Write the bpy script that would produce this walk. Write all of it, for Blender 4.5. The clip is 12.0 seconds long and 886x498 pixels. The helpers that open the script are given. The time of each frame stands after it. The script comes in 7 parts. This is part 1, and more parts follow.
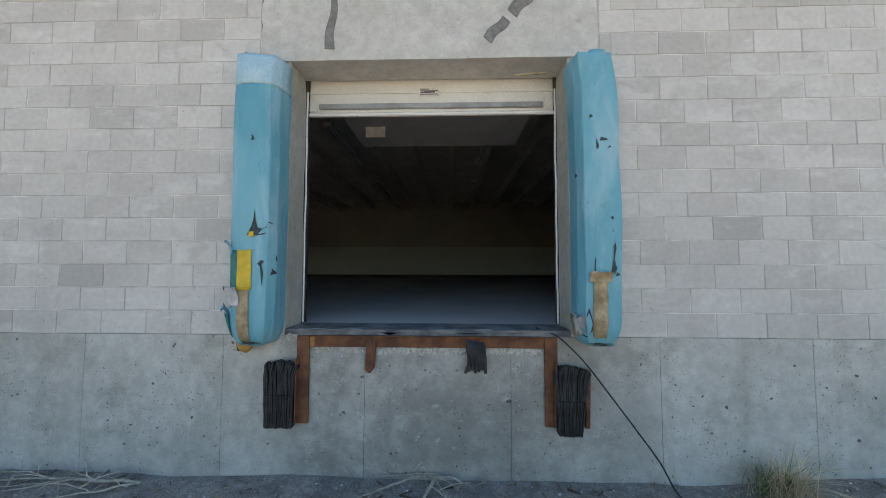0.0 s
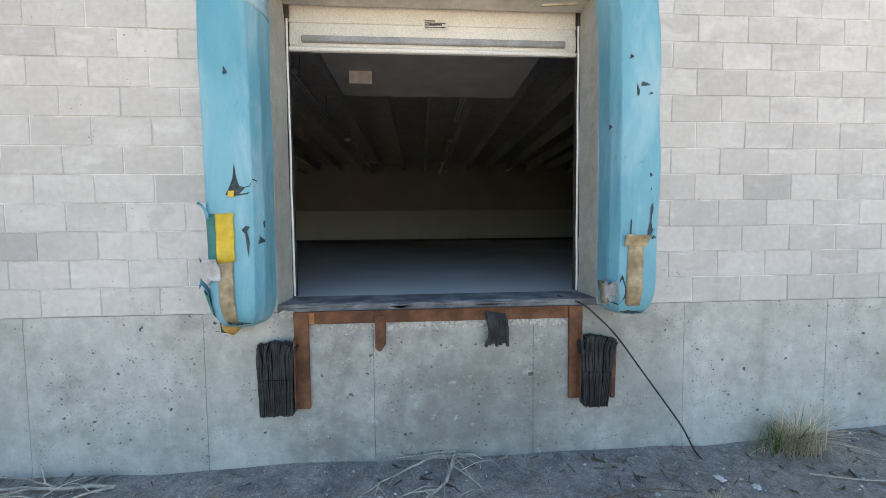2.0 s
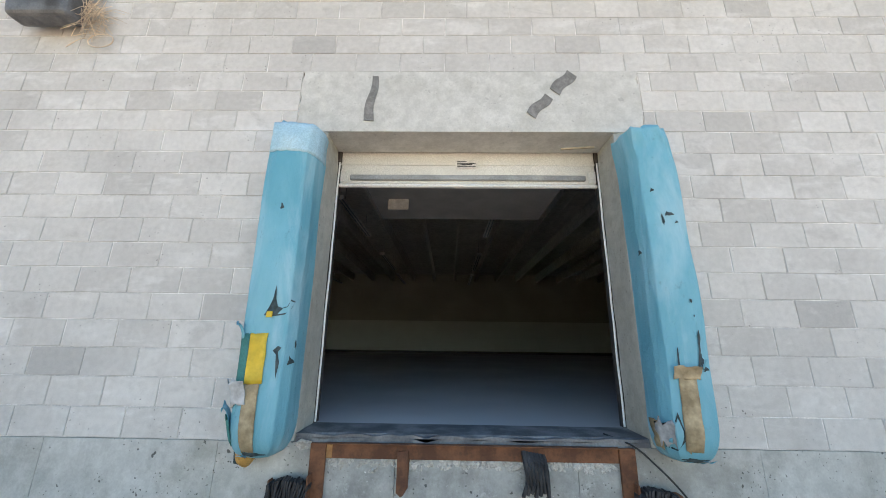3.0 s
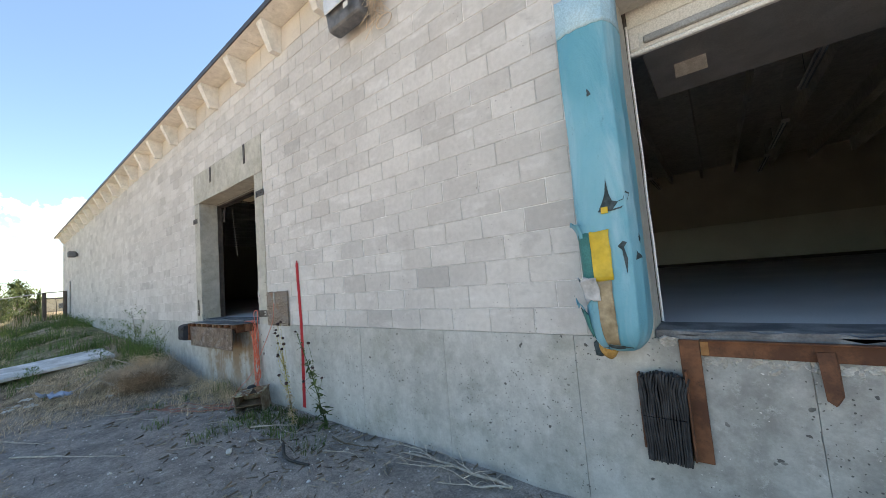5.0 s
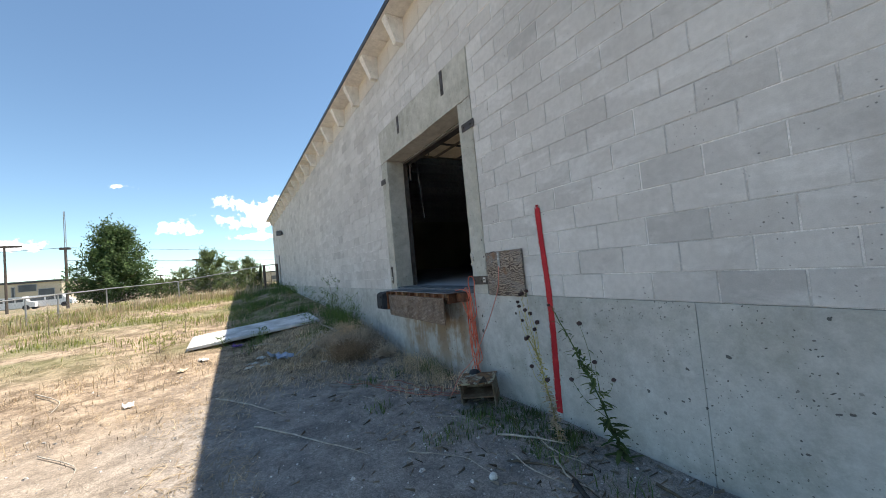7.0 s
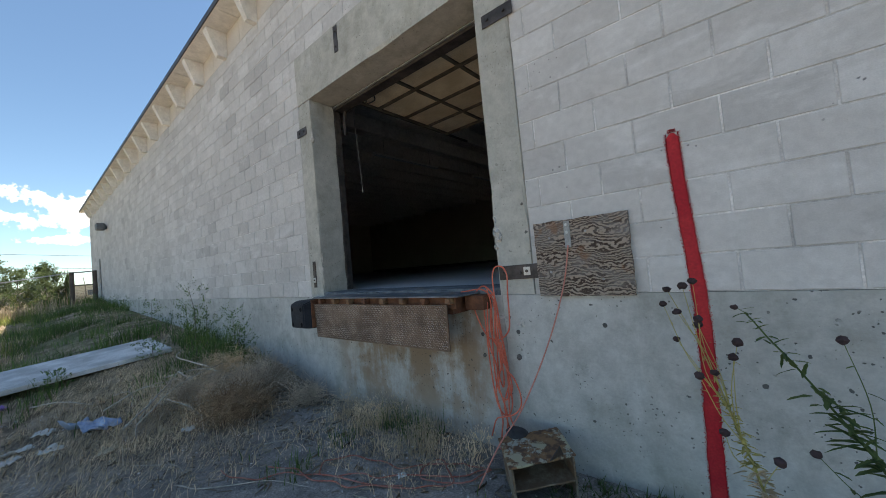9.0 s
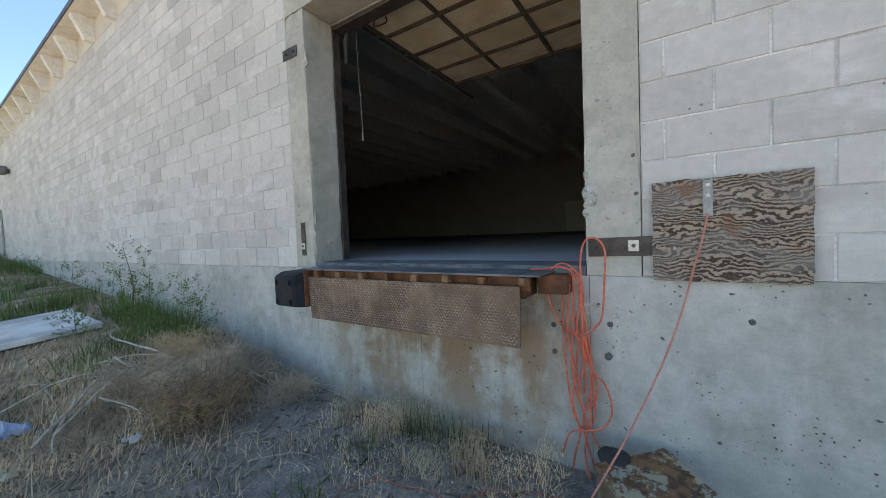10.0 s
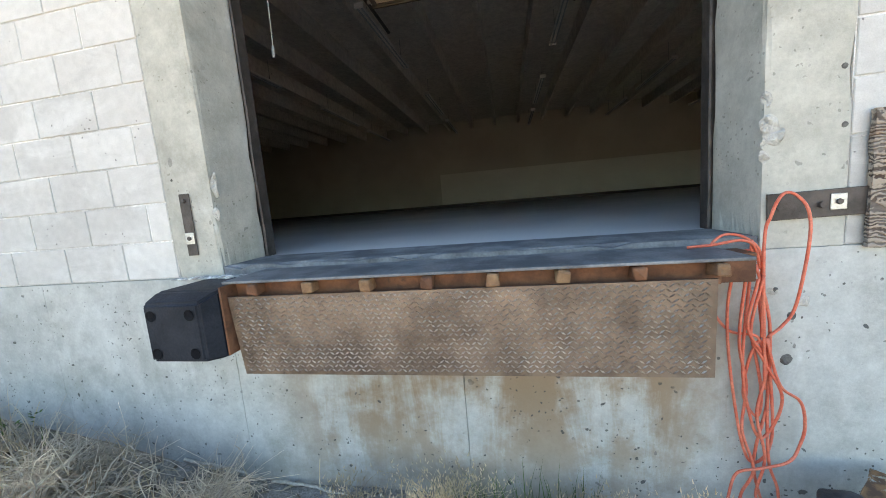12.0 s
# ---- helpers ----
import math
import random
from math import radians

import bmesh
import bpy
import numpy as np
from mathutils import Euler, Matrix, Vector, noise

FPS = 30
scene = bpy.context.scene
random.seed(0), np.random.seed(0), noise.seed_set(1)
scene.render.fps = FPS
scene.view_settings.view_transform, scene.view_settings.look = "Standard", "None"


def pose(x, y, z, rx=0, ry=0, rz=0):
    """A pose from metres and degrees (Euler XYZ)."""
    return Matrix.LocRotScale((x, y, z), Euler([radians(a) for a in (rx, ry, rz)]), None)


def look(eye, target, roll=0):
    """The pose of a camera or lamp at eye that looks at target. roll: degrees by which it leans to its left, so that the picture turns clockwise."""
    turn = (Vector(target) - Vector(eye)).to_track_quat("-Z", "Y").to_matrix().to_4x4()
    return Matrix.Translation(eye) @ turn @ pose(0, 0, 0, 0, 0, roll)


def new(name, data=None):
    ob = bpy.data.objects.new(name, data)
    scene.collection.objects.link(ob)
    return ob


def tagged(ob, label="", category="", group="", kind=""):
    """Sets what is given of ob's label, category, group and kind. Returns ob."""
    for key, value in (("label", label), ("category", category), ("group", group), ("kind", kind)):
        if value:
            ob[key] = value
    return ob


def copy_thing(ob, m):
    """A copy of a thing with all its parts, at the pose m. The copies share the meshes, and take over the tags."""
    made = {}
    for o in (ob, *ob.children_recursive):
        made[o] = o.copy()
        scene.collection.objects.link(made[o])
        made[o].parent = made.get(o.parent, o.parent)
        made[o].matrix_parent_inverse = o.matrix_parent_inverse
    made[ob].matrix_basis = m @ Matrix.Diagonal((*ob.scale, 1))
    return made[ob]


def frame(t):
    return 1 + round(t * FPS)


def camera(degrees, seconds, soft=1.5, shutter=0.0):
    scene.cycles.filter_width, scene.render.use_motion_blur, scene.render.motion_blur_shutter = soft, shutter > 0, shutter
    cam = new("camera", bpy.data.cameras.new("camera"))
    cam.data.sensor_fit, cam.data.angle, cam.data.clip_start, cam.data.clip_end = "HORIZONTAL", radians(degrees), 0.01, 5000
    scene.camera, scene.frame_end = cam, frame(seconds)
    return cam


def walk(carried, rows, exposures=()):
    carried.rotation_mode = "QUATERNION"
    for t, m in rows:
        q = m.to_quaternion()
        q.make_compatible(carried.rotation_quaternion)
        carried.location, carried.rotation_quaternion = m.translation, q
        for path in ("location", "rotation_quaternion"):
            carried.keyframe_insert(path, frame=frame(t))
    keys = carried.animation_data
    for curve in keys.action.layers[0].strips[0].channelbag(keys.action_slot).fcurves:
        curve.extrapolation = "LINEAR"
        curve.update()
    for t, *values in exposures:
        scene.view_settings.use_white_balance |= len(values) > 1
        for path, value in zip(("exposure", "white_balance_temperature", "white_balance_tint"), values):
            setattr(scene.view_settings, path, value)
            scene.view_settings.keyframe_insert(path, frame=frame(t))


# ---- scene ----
cam = camera(102.8, 12.0, soft=0.9)
PATH = [
    (0, (-0.409, 0.358, 1.728), (-0.473, 2.354, 1.835), 0.1),
    (0.5, (-0.58, 0.597, 1.75), (-0.487, 2.588, 1.911), -2.1),
    (1, (-0.775, 0.661, 1.745), (-0.638, 2.655, 1.695), -2.9),
    (1.5, (-0.842, 0.7, 1.706), (-0.705, 2.691, 1.586), -0.9),
    (2, (-0.804, 0.718, 1.736), (-0.677, 2.712, 1.638), -0.6),
    (2.5, (-0.808, 0.701, 1.816), (-0.713, 2.666, 2.173), -1.8),
    (2.7, (-0.811, 0.69, 1.843), (-0.757, 2.621, 2.361), -1.3),
    (4.3, (-0.923, 0.846, 1.694), (-1.449, 2.748, 2.021), 3.3),
    (4.5, (-1.081, 0.807, 1.685), (-1.756, 2.663, 1.998), 0.1),
    (5, (-1.496, 0.715, 1.662), (-2.712, 2.296, 1.816), -4.7),
    (5.5, (-1.981, 0.691, 1.613), (-3.449, 2.031, 1.833), -7.2),
    (6, (-2.548, 0.834, 1.562), (-4.208, 1.928, 1.782), -6.3),
    (6.5, (-3.098, 0.732, 1.568), (-4.746, 1.853, 1.732), -5.6),
    (7, (-3.692, 0.786, 1.559), (-5.405, 1.815, 1.641), -5.3),
    (7.2, (-3.92, 0.807, 1.527), (-5.552, 1.952, 1.678), -5.4),
    (8.8, (-5.741, 1.011, 1.451), (-7.084, 2.491, 1.503), -5.4),
    (9, (-5.945, 1.064, 1.428), (-7.224, 2.6, 1.507), -5.2),
    (9.5, (-6.466, 1.179, 1.417), (-7.781, 2.686, 1.375), -2.3),
    (10, (-6.937, 1.234, 1.417), (-8.028, 2.908, 1.337), -2.3),
    (10.5, (-7.329, 1.454, 1.408), (-8.345, 3.175, 1.323), -6.5),
    (11, (-7.723, 1.606, 1.455), (-8.636, 3.375, 1.263), -5.3),
    (11.5, (-8.06, 1.689, 1.47), (-8.568, 3.601, 1.173), -2.9),
    (12, (-8.326, 1.811, 1.433), (-8.698, 3.759, 1.177), -4.8),
]
# stops, kelvin, tint: the phone brightens towards the shade and warms slightly
EXPOSURES = [(0.0, 1.27, 7450, 13), (0.5, 1.55, 7500, 13), (1.0, 1.68, 7750, 15), (2.0, 1.92, 7800, 15), (2.5, 1.9, 7600, 13), (4.3, 1.4, 7450, 13), (5.0, 1.54, 7750, 15), (5.5, 1.18, 7350, 12), (6.0, 0.99, 7150, 12), (7.0, 0.89, 7000, 12), (9.0, 0.9, 7150, 13), (9.5, 1.05, 7250, 13), (10.5, 2.03, 7650, 14), (12.0, 2.53, 8000, 14)]
walk(cam, [(t, look(eye, target, roll)) for t, eye, target, roll in PATH], EXPOSURES)

# ---- world, sun ----
SUN_ELEV = 65.2
world = bpy.data.worlds.new("world")
scene.world = world
world.use_nodes = True
wn, wl = world.node_tree.nodes, world.node_tree.links
wn.clear()
sky = wn.new("ShaderNodeTexSky")
sky.sky_type = 'NISHITA'
sky.sun_disc = False
sky.sun_elevation = radians(SUN_ELEV)
sky.sun_rotation = 0.0
sky.altitude = 1500.0
sky.air_density, sky.dust_density, sky.ozone_density = 1.0, 0.0, 0.3
bg = wn.new("ShaderNodeBackground")
bg.inputs["Strength"].default_value = 0.112
wout = wn.new("ShaderNodeOutputWorld")
wl.new(bg.outputs[0], wout.inputs[0])
wcoord = wn.new("ShaderNodeTexCoord")
wnoise = wn.new("ShaderNodeTexNoise")
wnoise.inputs["Scale"].default_value = 17.0
wnoise.inputs["Detail"].default_value = 7.0
wnoise.inputs["Roughness"].default_value = 0.6
wl.new(wcoord.outputs["Generated"], wnoise.inputs["Vector"])
# cumulus low over the western horizon: centre, half width, half height
CLOUDS = [((-0.979, 0.075, 0.185), 0.085, 0.032), ((-0.985, 0.015, 0.150), 0.085, 0.022), ((-0.980, -0.075, 0.128), 0.055, 0.017),
          ((-0.956, -0.193, 0.221), 0.028, 0.008), ((-0.930, -0.350, 0.105), 0.055, 0.013), ((-0.990, 0.060, 0.110), 0.06, 0.010),
          ((-0.80, -0.59, 0.12), 0.12, 0.03), ((-0.45, -0.88, 0.15), 0.14, 0.035), ((0.3, -0.94, 0.16), 0.13, 0.03)]
tint = wn.new("ShaderNodeMix")
tint.data_type, tint.blend_type = 'RGBA', 'MULTIPLY'
tint.inputs["Factor"].default_value = 1.0
wl.new(sky.outputs[0], tint.inputs["A"])
tint.inputs["B"].default_value = (0.83, 1.0, 1.03, 1)
prev = tint.outputs["Result"]
for c, hw, hh in CLOUDS:
    sub = wn.new("ShaderNodeVectorMath")
    sub.operation = 'SUBTRACT'
    sub.inputs[1].default_value = c
    wl.new(wcoord.outputs["Generated"], sub.inputs[0])
    mul = wn.new("ShaderNodeVectorMath")
    mul.operation = 'MULTIPLY'
    mul.inputs[1].default_value = (1 / hw, 1 / hw, 1 / hh)
    wl.new(sub.outputs[0], mul.inputs[0])
    ln = wn.new("ShaderNodeVectorMath")
    ln.operation = 'LENGTH'
    wl.new(mul.outputs[0], ln.inputs[0])
    amt = wn.new("ShaderNodeMath")
    amt.operation = 'MULTIPLY_ADD'
    amt.inputs[1].default_value = 5.0
    amt.inputs[2].default_value = -1.7
    wl.new(wnoise.outputs["Fac"], amt.inputs[0])
    edge = wn.new("ShaderNodeMath")
    edge.operation = 'SUBTRACT'
    wl.new(amt.outputs[0], edge.inputs[0])
    wl.new(ln.outputs["Value"], edge.inputs[1])
    ramp = wn.new("ShaderNodeMapRange")
    ramp.interpolation_type = 'SMOOTHSTEP'
    ramp.inputs["From Min"].default_value = -0.12
    ramp.inputs["From Max"].default_value = 0.25
    ramp.inputs["To Max"].default_value = 0.92
    wl.new(edge.outputs[0], ramp.inputs["Value"])
    mixc = wn.new("ShaderNodeMix")
    mixc.data_type = 'RGBA'
    wl.new(ramp.outputs[0], mixc.inputs["Factor"])
    wl.new(prev, mixc.inputs["A"])
    mixc.inputs["B"].default_value = (9.0, 9.2, 9.5, 1)
    prev = mixc.outputs["Result"]
wl.new(prev, bg.inputs["Color"])

sun_data = bpy.data.lights.new("sun", 'SUN')
sun_data.energy = 4.7
sun_data.angle = radians(0.53)
sun_data.color = (1.0, 0.95, 0.87)
sun = new("sun", sun_data)
sun.matrix_world = look((0, 40 * math.cos(radians(SUN_ELEV)), 40 * math.sin(radians(SUN_ELEV))), (0, 0, 0))

# ---- materials ----


class Nodes:
    """A small builder for one node material."""

    def __init__(self, name, rough=0.8, metal=0.0, spec=0.4):
        self.m = bpy.data.materials.new(name)
        self.m.use_nodes = True
        self.t = self.m.node_tree
        self.n, self.l = self.t.nodes, self.t.links
        self.b = self.n["Principled BSDF"]
        self.b.inputs["Roughness"].default_value = rough
        self.b.inputs["Metallic"].default_value = metal
        self.b.inputs["Specular IOR Level"].default_value = spec
        self.geo = self.n.new("ShaderNodeNewGeometry")
        self.pos = self.geo.outputs["Position"]

    def put(self, value, socket):
        if hasattr(value, "is_linked"):
            self.l.new(value, socket)
        else:
            socket.default_value = value

    def math(self, op, a, b=0.0, c=0.0):
        nd = self.n.new("ShaderNodeMath")
        nd.operation = op
        for v, s in zip((a, b, c), nd.inputs):
            self.put(v, s)
        return nd.outputs[0]

    def stretch(self, sx, sy, sz):
        nd = self.n.new("ShaderNodeVectorMath")
        nd.operation = 'MULTIPLY'
        self.l.new(self.pos, nd.inputs[0])
        nd.inputs[1].default_value = (sx, sy, sz)
        return nd.outputs[0]

    def noise(self, scale, detail=4.0, rough=0.55, vec=None, distort=0.0):
        nd = self.n.new("ShaderNodeTexNoise")
        self.l.new(vec or self.pos, nd.inputs["Vector"])
        nd.inputs["Scale"].default_value = scale
        nd.inputs["Detail"].default_value = detail
        nd.inputs["Roughness"].default_value = rough
        nd.inputs["Distortion"].default_value = distort
        return nd.outputs["Fac"]

    def warp(self, scale, amount):
        """Position pushed about by a noise, for shapes that are not round."""
        nd = self.n.new("ShaderNodeTexNoise")
        self.l.new(self.pos, nd.inputs["Vector"])
        nd.inputs["Scale"].default_value = scale
        nd.inputs["Detail"].default_value = 3.0
        off = self.n.new("ShaderNodeVectorMath")
        off.operation = 'MULTIPLY_ADD'
        self.l.new(nd.outputs["Color"], off.inputs[0])
        off.inputs[1].default_value = (amount * 2, amount * 2, amount)
        self.l.new(self.pos, off.inputs[2])
        return off.outputs[0]

    def spots(self, scale, lo, hi, vec=None):
        nd = self.n.new("ShaderNodeTexVoronoi")
        self.l.new(vec or self.pos, nd.inputs["Vector"])
        nd.inputs["Scale"].default_value = scale
        d = self.math('ADD', nd.outputs["Distance"], self.math('MULTIPLY', self.math('SUBTRACT', self.noise(scale * 2.6, 3, 0.6), 0.5), 0.22))
        d = self.math('ADD', d, self.math('MULTIPLY', self.math('SUBTRACT', self.noise(scale * 0.6, 1), 0.5), 0.28))
        return self.ramp(d, lo, hi, 1.0, 0.0)

    def ramp(self, v, lo, hi, a=0.0, b=1.0):
        nd = self.n.new("ShaderNodeMapRange")
        nd.interpolation_type = 'SMOOTHSTEP'
        self.put(v, nd.inputs["Value"])
        nd.inputs["From Min"].default_value = lo
        nd.inputs["From Max"].default_value = hi
        nd.inputs["To Min"].default_value = a
        nd.inputs["To Max"].default_value = b
        return nd.outputs[0]

    def mix(self, f, a, b):
        nd = self.n.new("ShaderNodeMix")
        nd.data_type = 'RGBA'
        self.put(f, nd.inputs["Factor"])
        for v, k in ((a, "A"), (b, "B")):
            if isinstance(v, tuple):
                v = (*v, 1.0)
            self.put(v, nd.inputs[k])
        return nd.outputs["Result"]

    def scaled(self, col, f):
        nd = self.n.new("ShaderNodeMix")
        nd.data_type = 'RGBA'
        nd.blend_type = 'MULTIPLY'
        nd.inputs["Factor"].default_value = 1.0
        self.put(col if not isinstance(col, tuple) else (*col, 1.0), nd.inputs["A"])
        comb = self.n.new("ShaderNodeCombineColor")
        for k in range(3):
            self.put(f, comb.inputs[k])
        self.l.new(comb.outputs[0], nd.inputs["B"])
        return nd.outputs["Result"]

    def color(self, c):
        self.put(c if not isinstance(c, tuple) else (*c, 1.0), self.b.inputs["Base Color"])

    def bump(self, h, strength=0.3, dist=0.01):
        nd = self.n.new("ShaderNodeBump")
        nd.inputs["Strength"].default_value = strength
        nd.inputs["Distance"].default_value = dist
        self.l.new(h, nd.inputs["Height"])
        self.l.new(nd.outputs[0], self.b.inputs["Normal"])

    def axis(self, k):
        nd = self.n.new("ShaderNodeSeparateXYZ")
        self.l.new(self.pos, nd.inputs[0])
        return nd.outputs[k]

    def random_object(self):
        return self.n.new("ShaderNodeObjectInfo").outputs["Random"]

    def random_island(self):
        return self.geo.outputs["Random Per Island"]


def plain(name, c1, c2, scale=6.0, rough=0.8, metal=0.0, bump=0.25, fine=90.0, dist=0.006, vary=0.0, spec=0.4):
    """Two-tone material: broad patches of c1 and c2, fine grain and relief."""
    k = Nodes(name, rough, metal, spec)
    broad = k.ramp(k.noise(scale, 5), 0.35, 0.68)
    col = k.mix(broad, c1, c2)
    grain = k.noise(fine, 3)
    col = k.scaled(col, k.ramp(grain, 0.25, 0.75, 0.84, 1.14))
    if vary:
        col = k.scaled(col, k.ramp(k.random_island(), 0.0, 1.0, 1 - vary, 1 + vary))
    k.color(col)
    k.bump(k.math('ADD', grain, k.math('MULTIPLY', broad, 0.5)), bump, dist)
    return k.m


def block_material(name, island):
    k = Nodes(name, 0.93, 0, 0.25)
    r = k.random_island() if island else k.random_object()
    tone = k.math('MULTIPLY', k.ramp(r, 0.0, 0.09, 0.87, 1.0), k.ramp(r, 0.06, 1.0, 0.93, 1.07))
    base = k.mix(k.ramp(k.noise(0.7, 5, 0.6), 0.35, 0.68), (0.53, 0.515, 0.495), (0.62, 0.60, 0.575))
    warm = k.math('FRACT', k.math('MULTIPLY', r, 13.7))
    base = k.mix(k.math('MULTIPLY', warm, 0.35), base, (0.56, 0.535, 0.505))
    base = k.scaled(base, tone)
    drip = k.noise(1.0, 5, 0.6, k.stretch(4.0, 4.0, 0.5))
    base = k.mix(k.ramp(drip, 0.54, 0.82, 0.0, 0.45), base, (0.42, 0.405, 0.385))
    smear = k.noise(1.0, 6, 0.62, k.stretch(1.6, 1.6, 4.6), 0.6)
    base = k.mix(k.ramp(smear, 0.50, 0.70, 0.0, 0.55), base, (0.72, 0.705, 0.685))
    smudge = k.noise(1.0, 6, 0.66, k.stretch(3.1, 3.1, 5.2), 0.8)
    base = k.mix(k.ramp(smudge, 0.55, 0.74, 0.0, 0.42), base, (0.39, 0.375, 0.36))
    chalk = k.noise(9.0, 6, 0.65)
    base = k.mix(k.ramp(chalk, 0.58, 0.76, 0.0, 0.32), base, (0.74, 0.725, 0.70))
    grain = k.noise(150.0, 4, 0.7)
    base = k.scaled(base, k.ramp(grain, 0.25, 0.75, 0.94, 1.055))
    base = k.scaled(base, k.ramp(k.noise(22.0, 4, 0.6), 0.3, 0.7, 0.95, 1.045))
    pits = k.spots(26.0, 0.06, 0.16, k.warp(9.0, 0.03))
    holes = k.math('MULTIPLY', pits, k.ramp(k.noise(3.1, 2), 0.57, 0.64))
    base = k.mix(k.math('MULTIPLY', holes, 0.75), base, (0.15, 0.14, 0.135))
    k.color(base)
    k.bump(k.math('SUBTRACT', k.math('ADD', k.math('MULTIPLY', grain, 0.5), k.math('ADD', chalk, smear)), k.math('MULTIPLY', holes, 1.6)), 0.45, 0.008)
    return k.m


def cast_concrete(name, c1, c2, rusty=False, streak=1.0, pitted=1.0):
    k = Nodes(name, 0.88, 0, 0.3)
    broad = k.ramp(k.noise(0.8, 6, 0.62), 0.36, 0.66)
    col = k.mix(broad, c1, c2)
    if streak:
        s = k.noise(1.0, 6, 0.66, k.stretch(2.4, 2.4, 0.75), 0.7)
        col = k.mix(k.ramp(s, 0.46, 0.70, 0.0, 0.50 * streak), col, (c1[0] * 0.66, c1[1] * 0.65, c1[2] * 0.60))
        lime = k.noise(1.0, 7, 0.7, k.stretch(4.2, 4.2, 1.5), 0.9)
        col = k.mix(k.ramp(lime, 0.56, 0.74, 0.0, 0.55 * streak), col, (0.66, 0.665, 0.66))
        olive = k.noise(1.3, 5, 0.6)
        col = k.mix(k.ramp(olive, 0.52, 0.72, 0.0, 0.4 * streak), col, (c1[0] * 0.82, c1[1] * 0.82, c1[2] * 0.70))
    blot = k.noise(2.6, 8, 0.72)
    col = k.mix(k.ramp(blot, 0.48, 0.66, 0.0, 0.25 + 0.3 * streak), col, (c1[0] * 0.70, c1[1] * 0.69, c1[2] * 0.66))
    mottle = k.noise(8.5, 7, 0.7)
    col = k.scaled(col, k.ramp(mottle, 0.3, 0.72, 0.88, 1.12))
    grit = k.noise(60.0, 5, 0.75)
    col = k.scaled(col, k.ramp(grit, 0.28, 0.74, 0.93, 1.06))
    if rusty:
        x, z = k.axis(0), k.axis(2)
        inx = k.math('MULTIPLY', k.ramp(x, -9.75, -9.2), k.ramp(x, -7.75, -7.2, 1.0, 0.0))
        inz = k.math('MULTIPLY', k.ramp(z, 0.0, 0.5, 0.55, 1.0), k.ramp(z, 0.95, 1.3, 1.0, 0.0))
        run = k.ramp(k.math('ADD', k.math('MULTIPLY', k.noise(1.0, 7, 0.7, k.stretch(4.2, 4.2, 0.55), 0.5), 0.5), k.math('MULTIPLY', k.noise(2.6, 7, 0.7), 0.5)), 0.39, 0.55)
        f = k.math('MULTIPLY', k.math('MULTIPLY', inx, inz), k.math('MULTIPLY', run, 0.9))
        col = k.mix(f, col, (0.29, 0.195, 0.12))
        inx2 = k.math('MULTIPLY', k.ramp(x, -2.1, -1.6), k.ramp(x, 0.5, 1.5, 1.0, 0.0))
        grime = k.math('MULTIPLY', inx2, k.ramp(k.noise(1.9, 7, 0.72), 0.32, 0.66, 0.15, 0.85))
        col = k.mix(grime, col, (0.21, 0.205, 0.19))
        bloom = k.math('MULTIPLY', inx2, k.ramp(k.noise(7.5, 7, 0.78), 0.56, 0.70))
        col = k.mix(k.math('MULTIPLY', bloom, 0.55), col, (0.60, 0.60, 0.58))
        crumb = k.math('MULTIPLY', inx2, k.math('MULTIPLY', k.spots(30.0, 0.05, 0.12, k.warp(14.0, 0.03)), k.ramp(k.noise(4.0, 3), 0.5, 0.6)))
        col = k.mix(crumb, col, (0.72, 0.71, 0.68))
    skew = k.warp(11.0, 0.05)
    pits = k.math('MULTIPLY', k.spots(7.5, 0.052, 0.072, skew), k.ramp(k.noise(1.4, 3), 0.40, 0.47))
    mid = k.math('MULTIPLY', k.spots(14.0, 0.075, 0.105, skew), k.ramp(k.noise(1.7, 3), 0.44, 0.52))
    fine = k.math('MULTIPLY', k.spots(34.0, 0.11, 0.18, k.warp(22.0, 0.02)), k.ramp(k.noise(3.3, 3), 0.48, 0.56))
    dark = k.math('MULTIPLY', k.math('MAXIMUM', k.math('MAXIMUM', pits, mid), fine), pitted)
    col = k.mix(k.math('MULTIPLY', dark, 0.86), col, (0.075, 0.072, 0.068))
    k.color(col)
    grain = k.noise(110.0, 4, 0.7)
    k.bump(k.math('SUBTRACT', k.math('ADD', k.math('MULTIPLY', grain, 0.5), mottle), k.math('MULTIPLY', dark, 2.6)), 0.42, 0.009)
    return k.m


def rust(name, c1, c2, rough=0.82, metal=0.25, scale=7.0):
    k = Nodes(name, rough, metal, 0.35)
    a = k.ramp(k.noise(scale, 7, 0.68), 0.36, 0.66)
    col = k.mix(a, c1, c2)
    b = k.ramp(k.noise(scale * 5, 5, 0.7), 0.55, 0.75)
    col = k.mix(k.math('MULTIPLY', b, 0.6), col, (0.055, 0.035, 0.028))
    k.color(col)
    k.bump(k.noise(140.0, 4, 0.7), 0.45, 0.004)
    return k.m


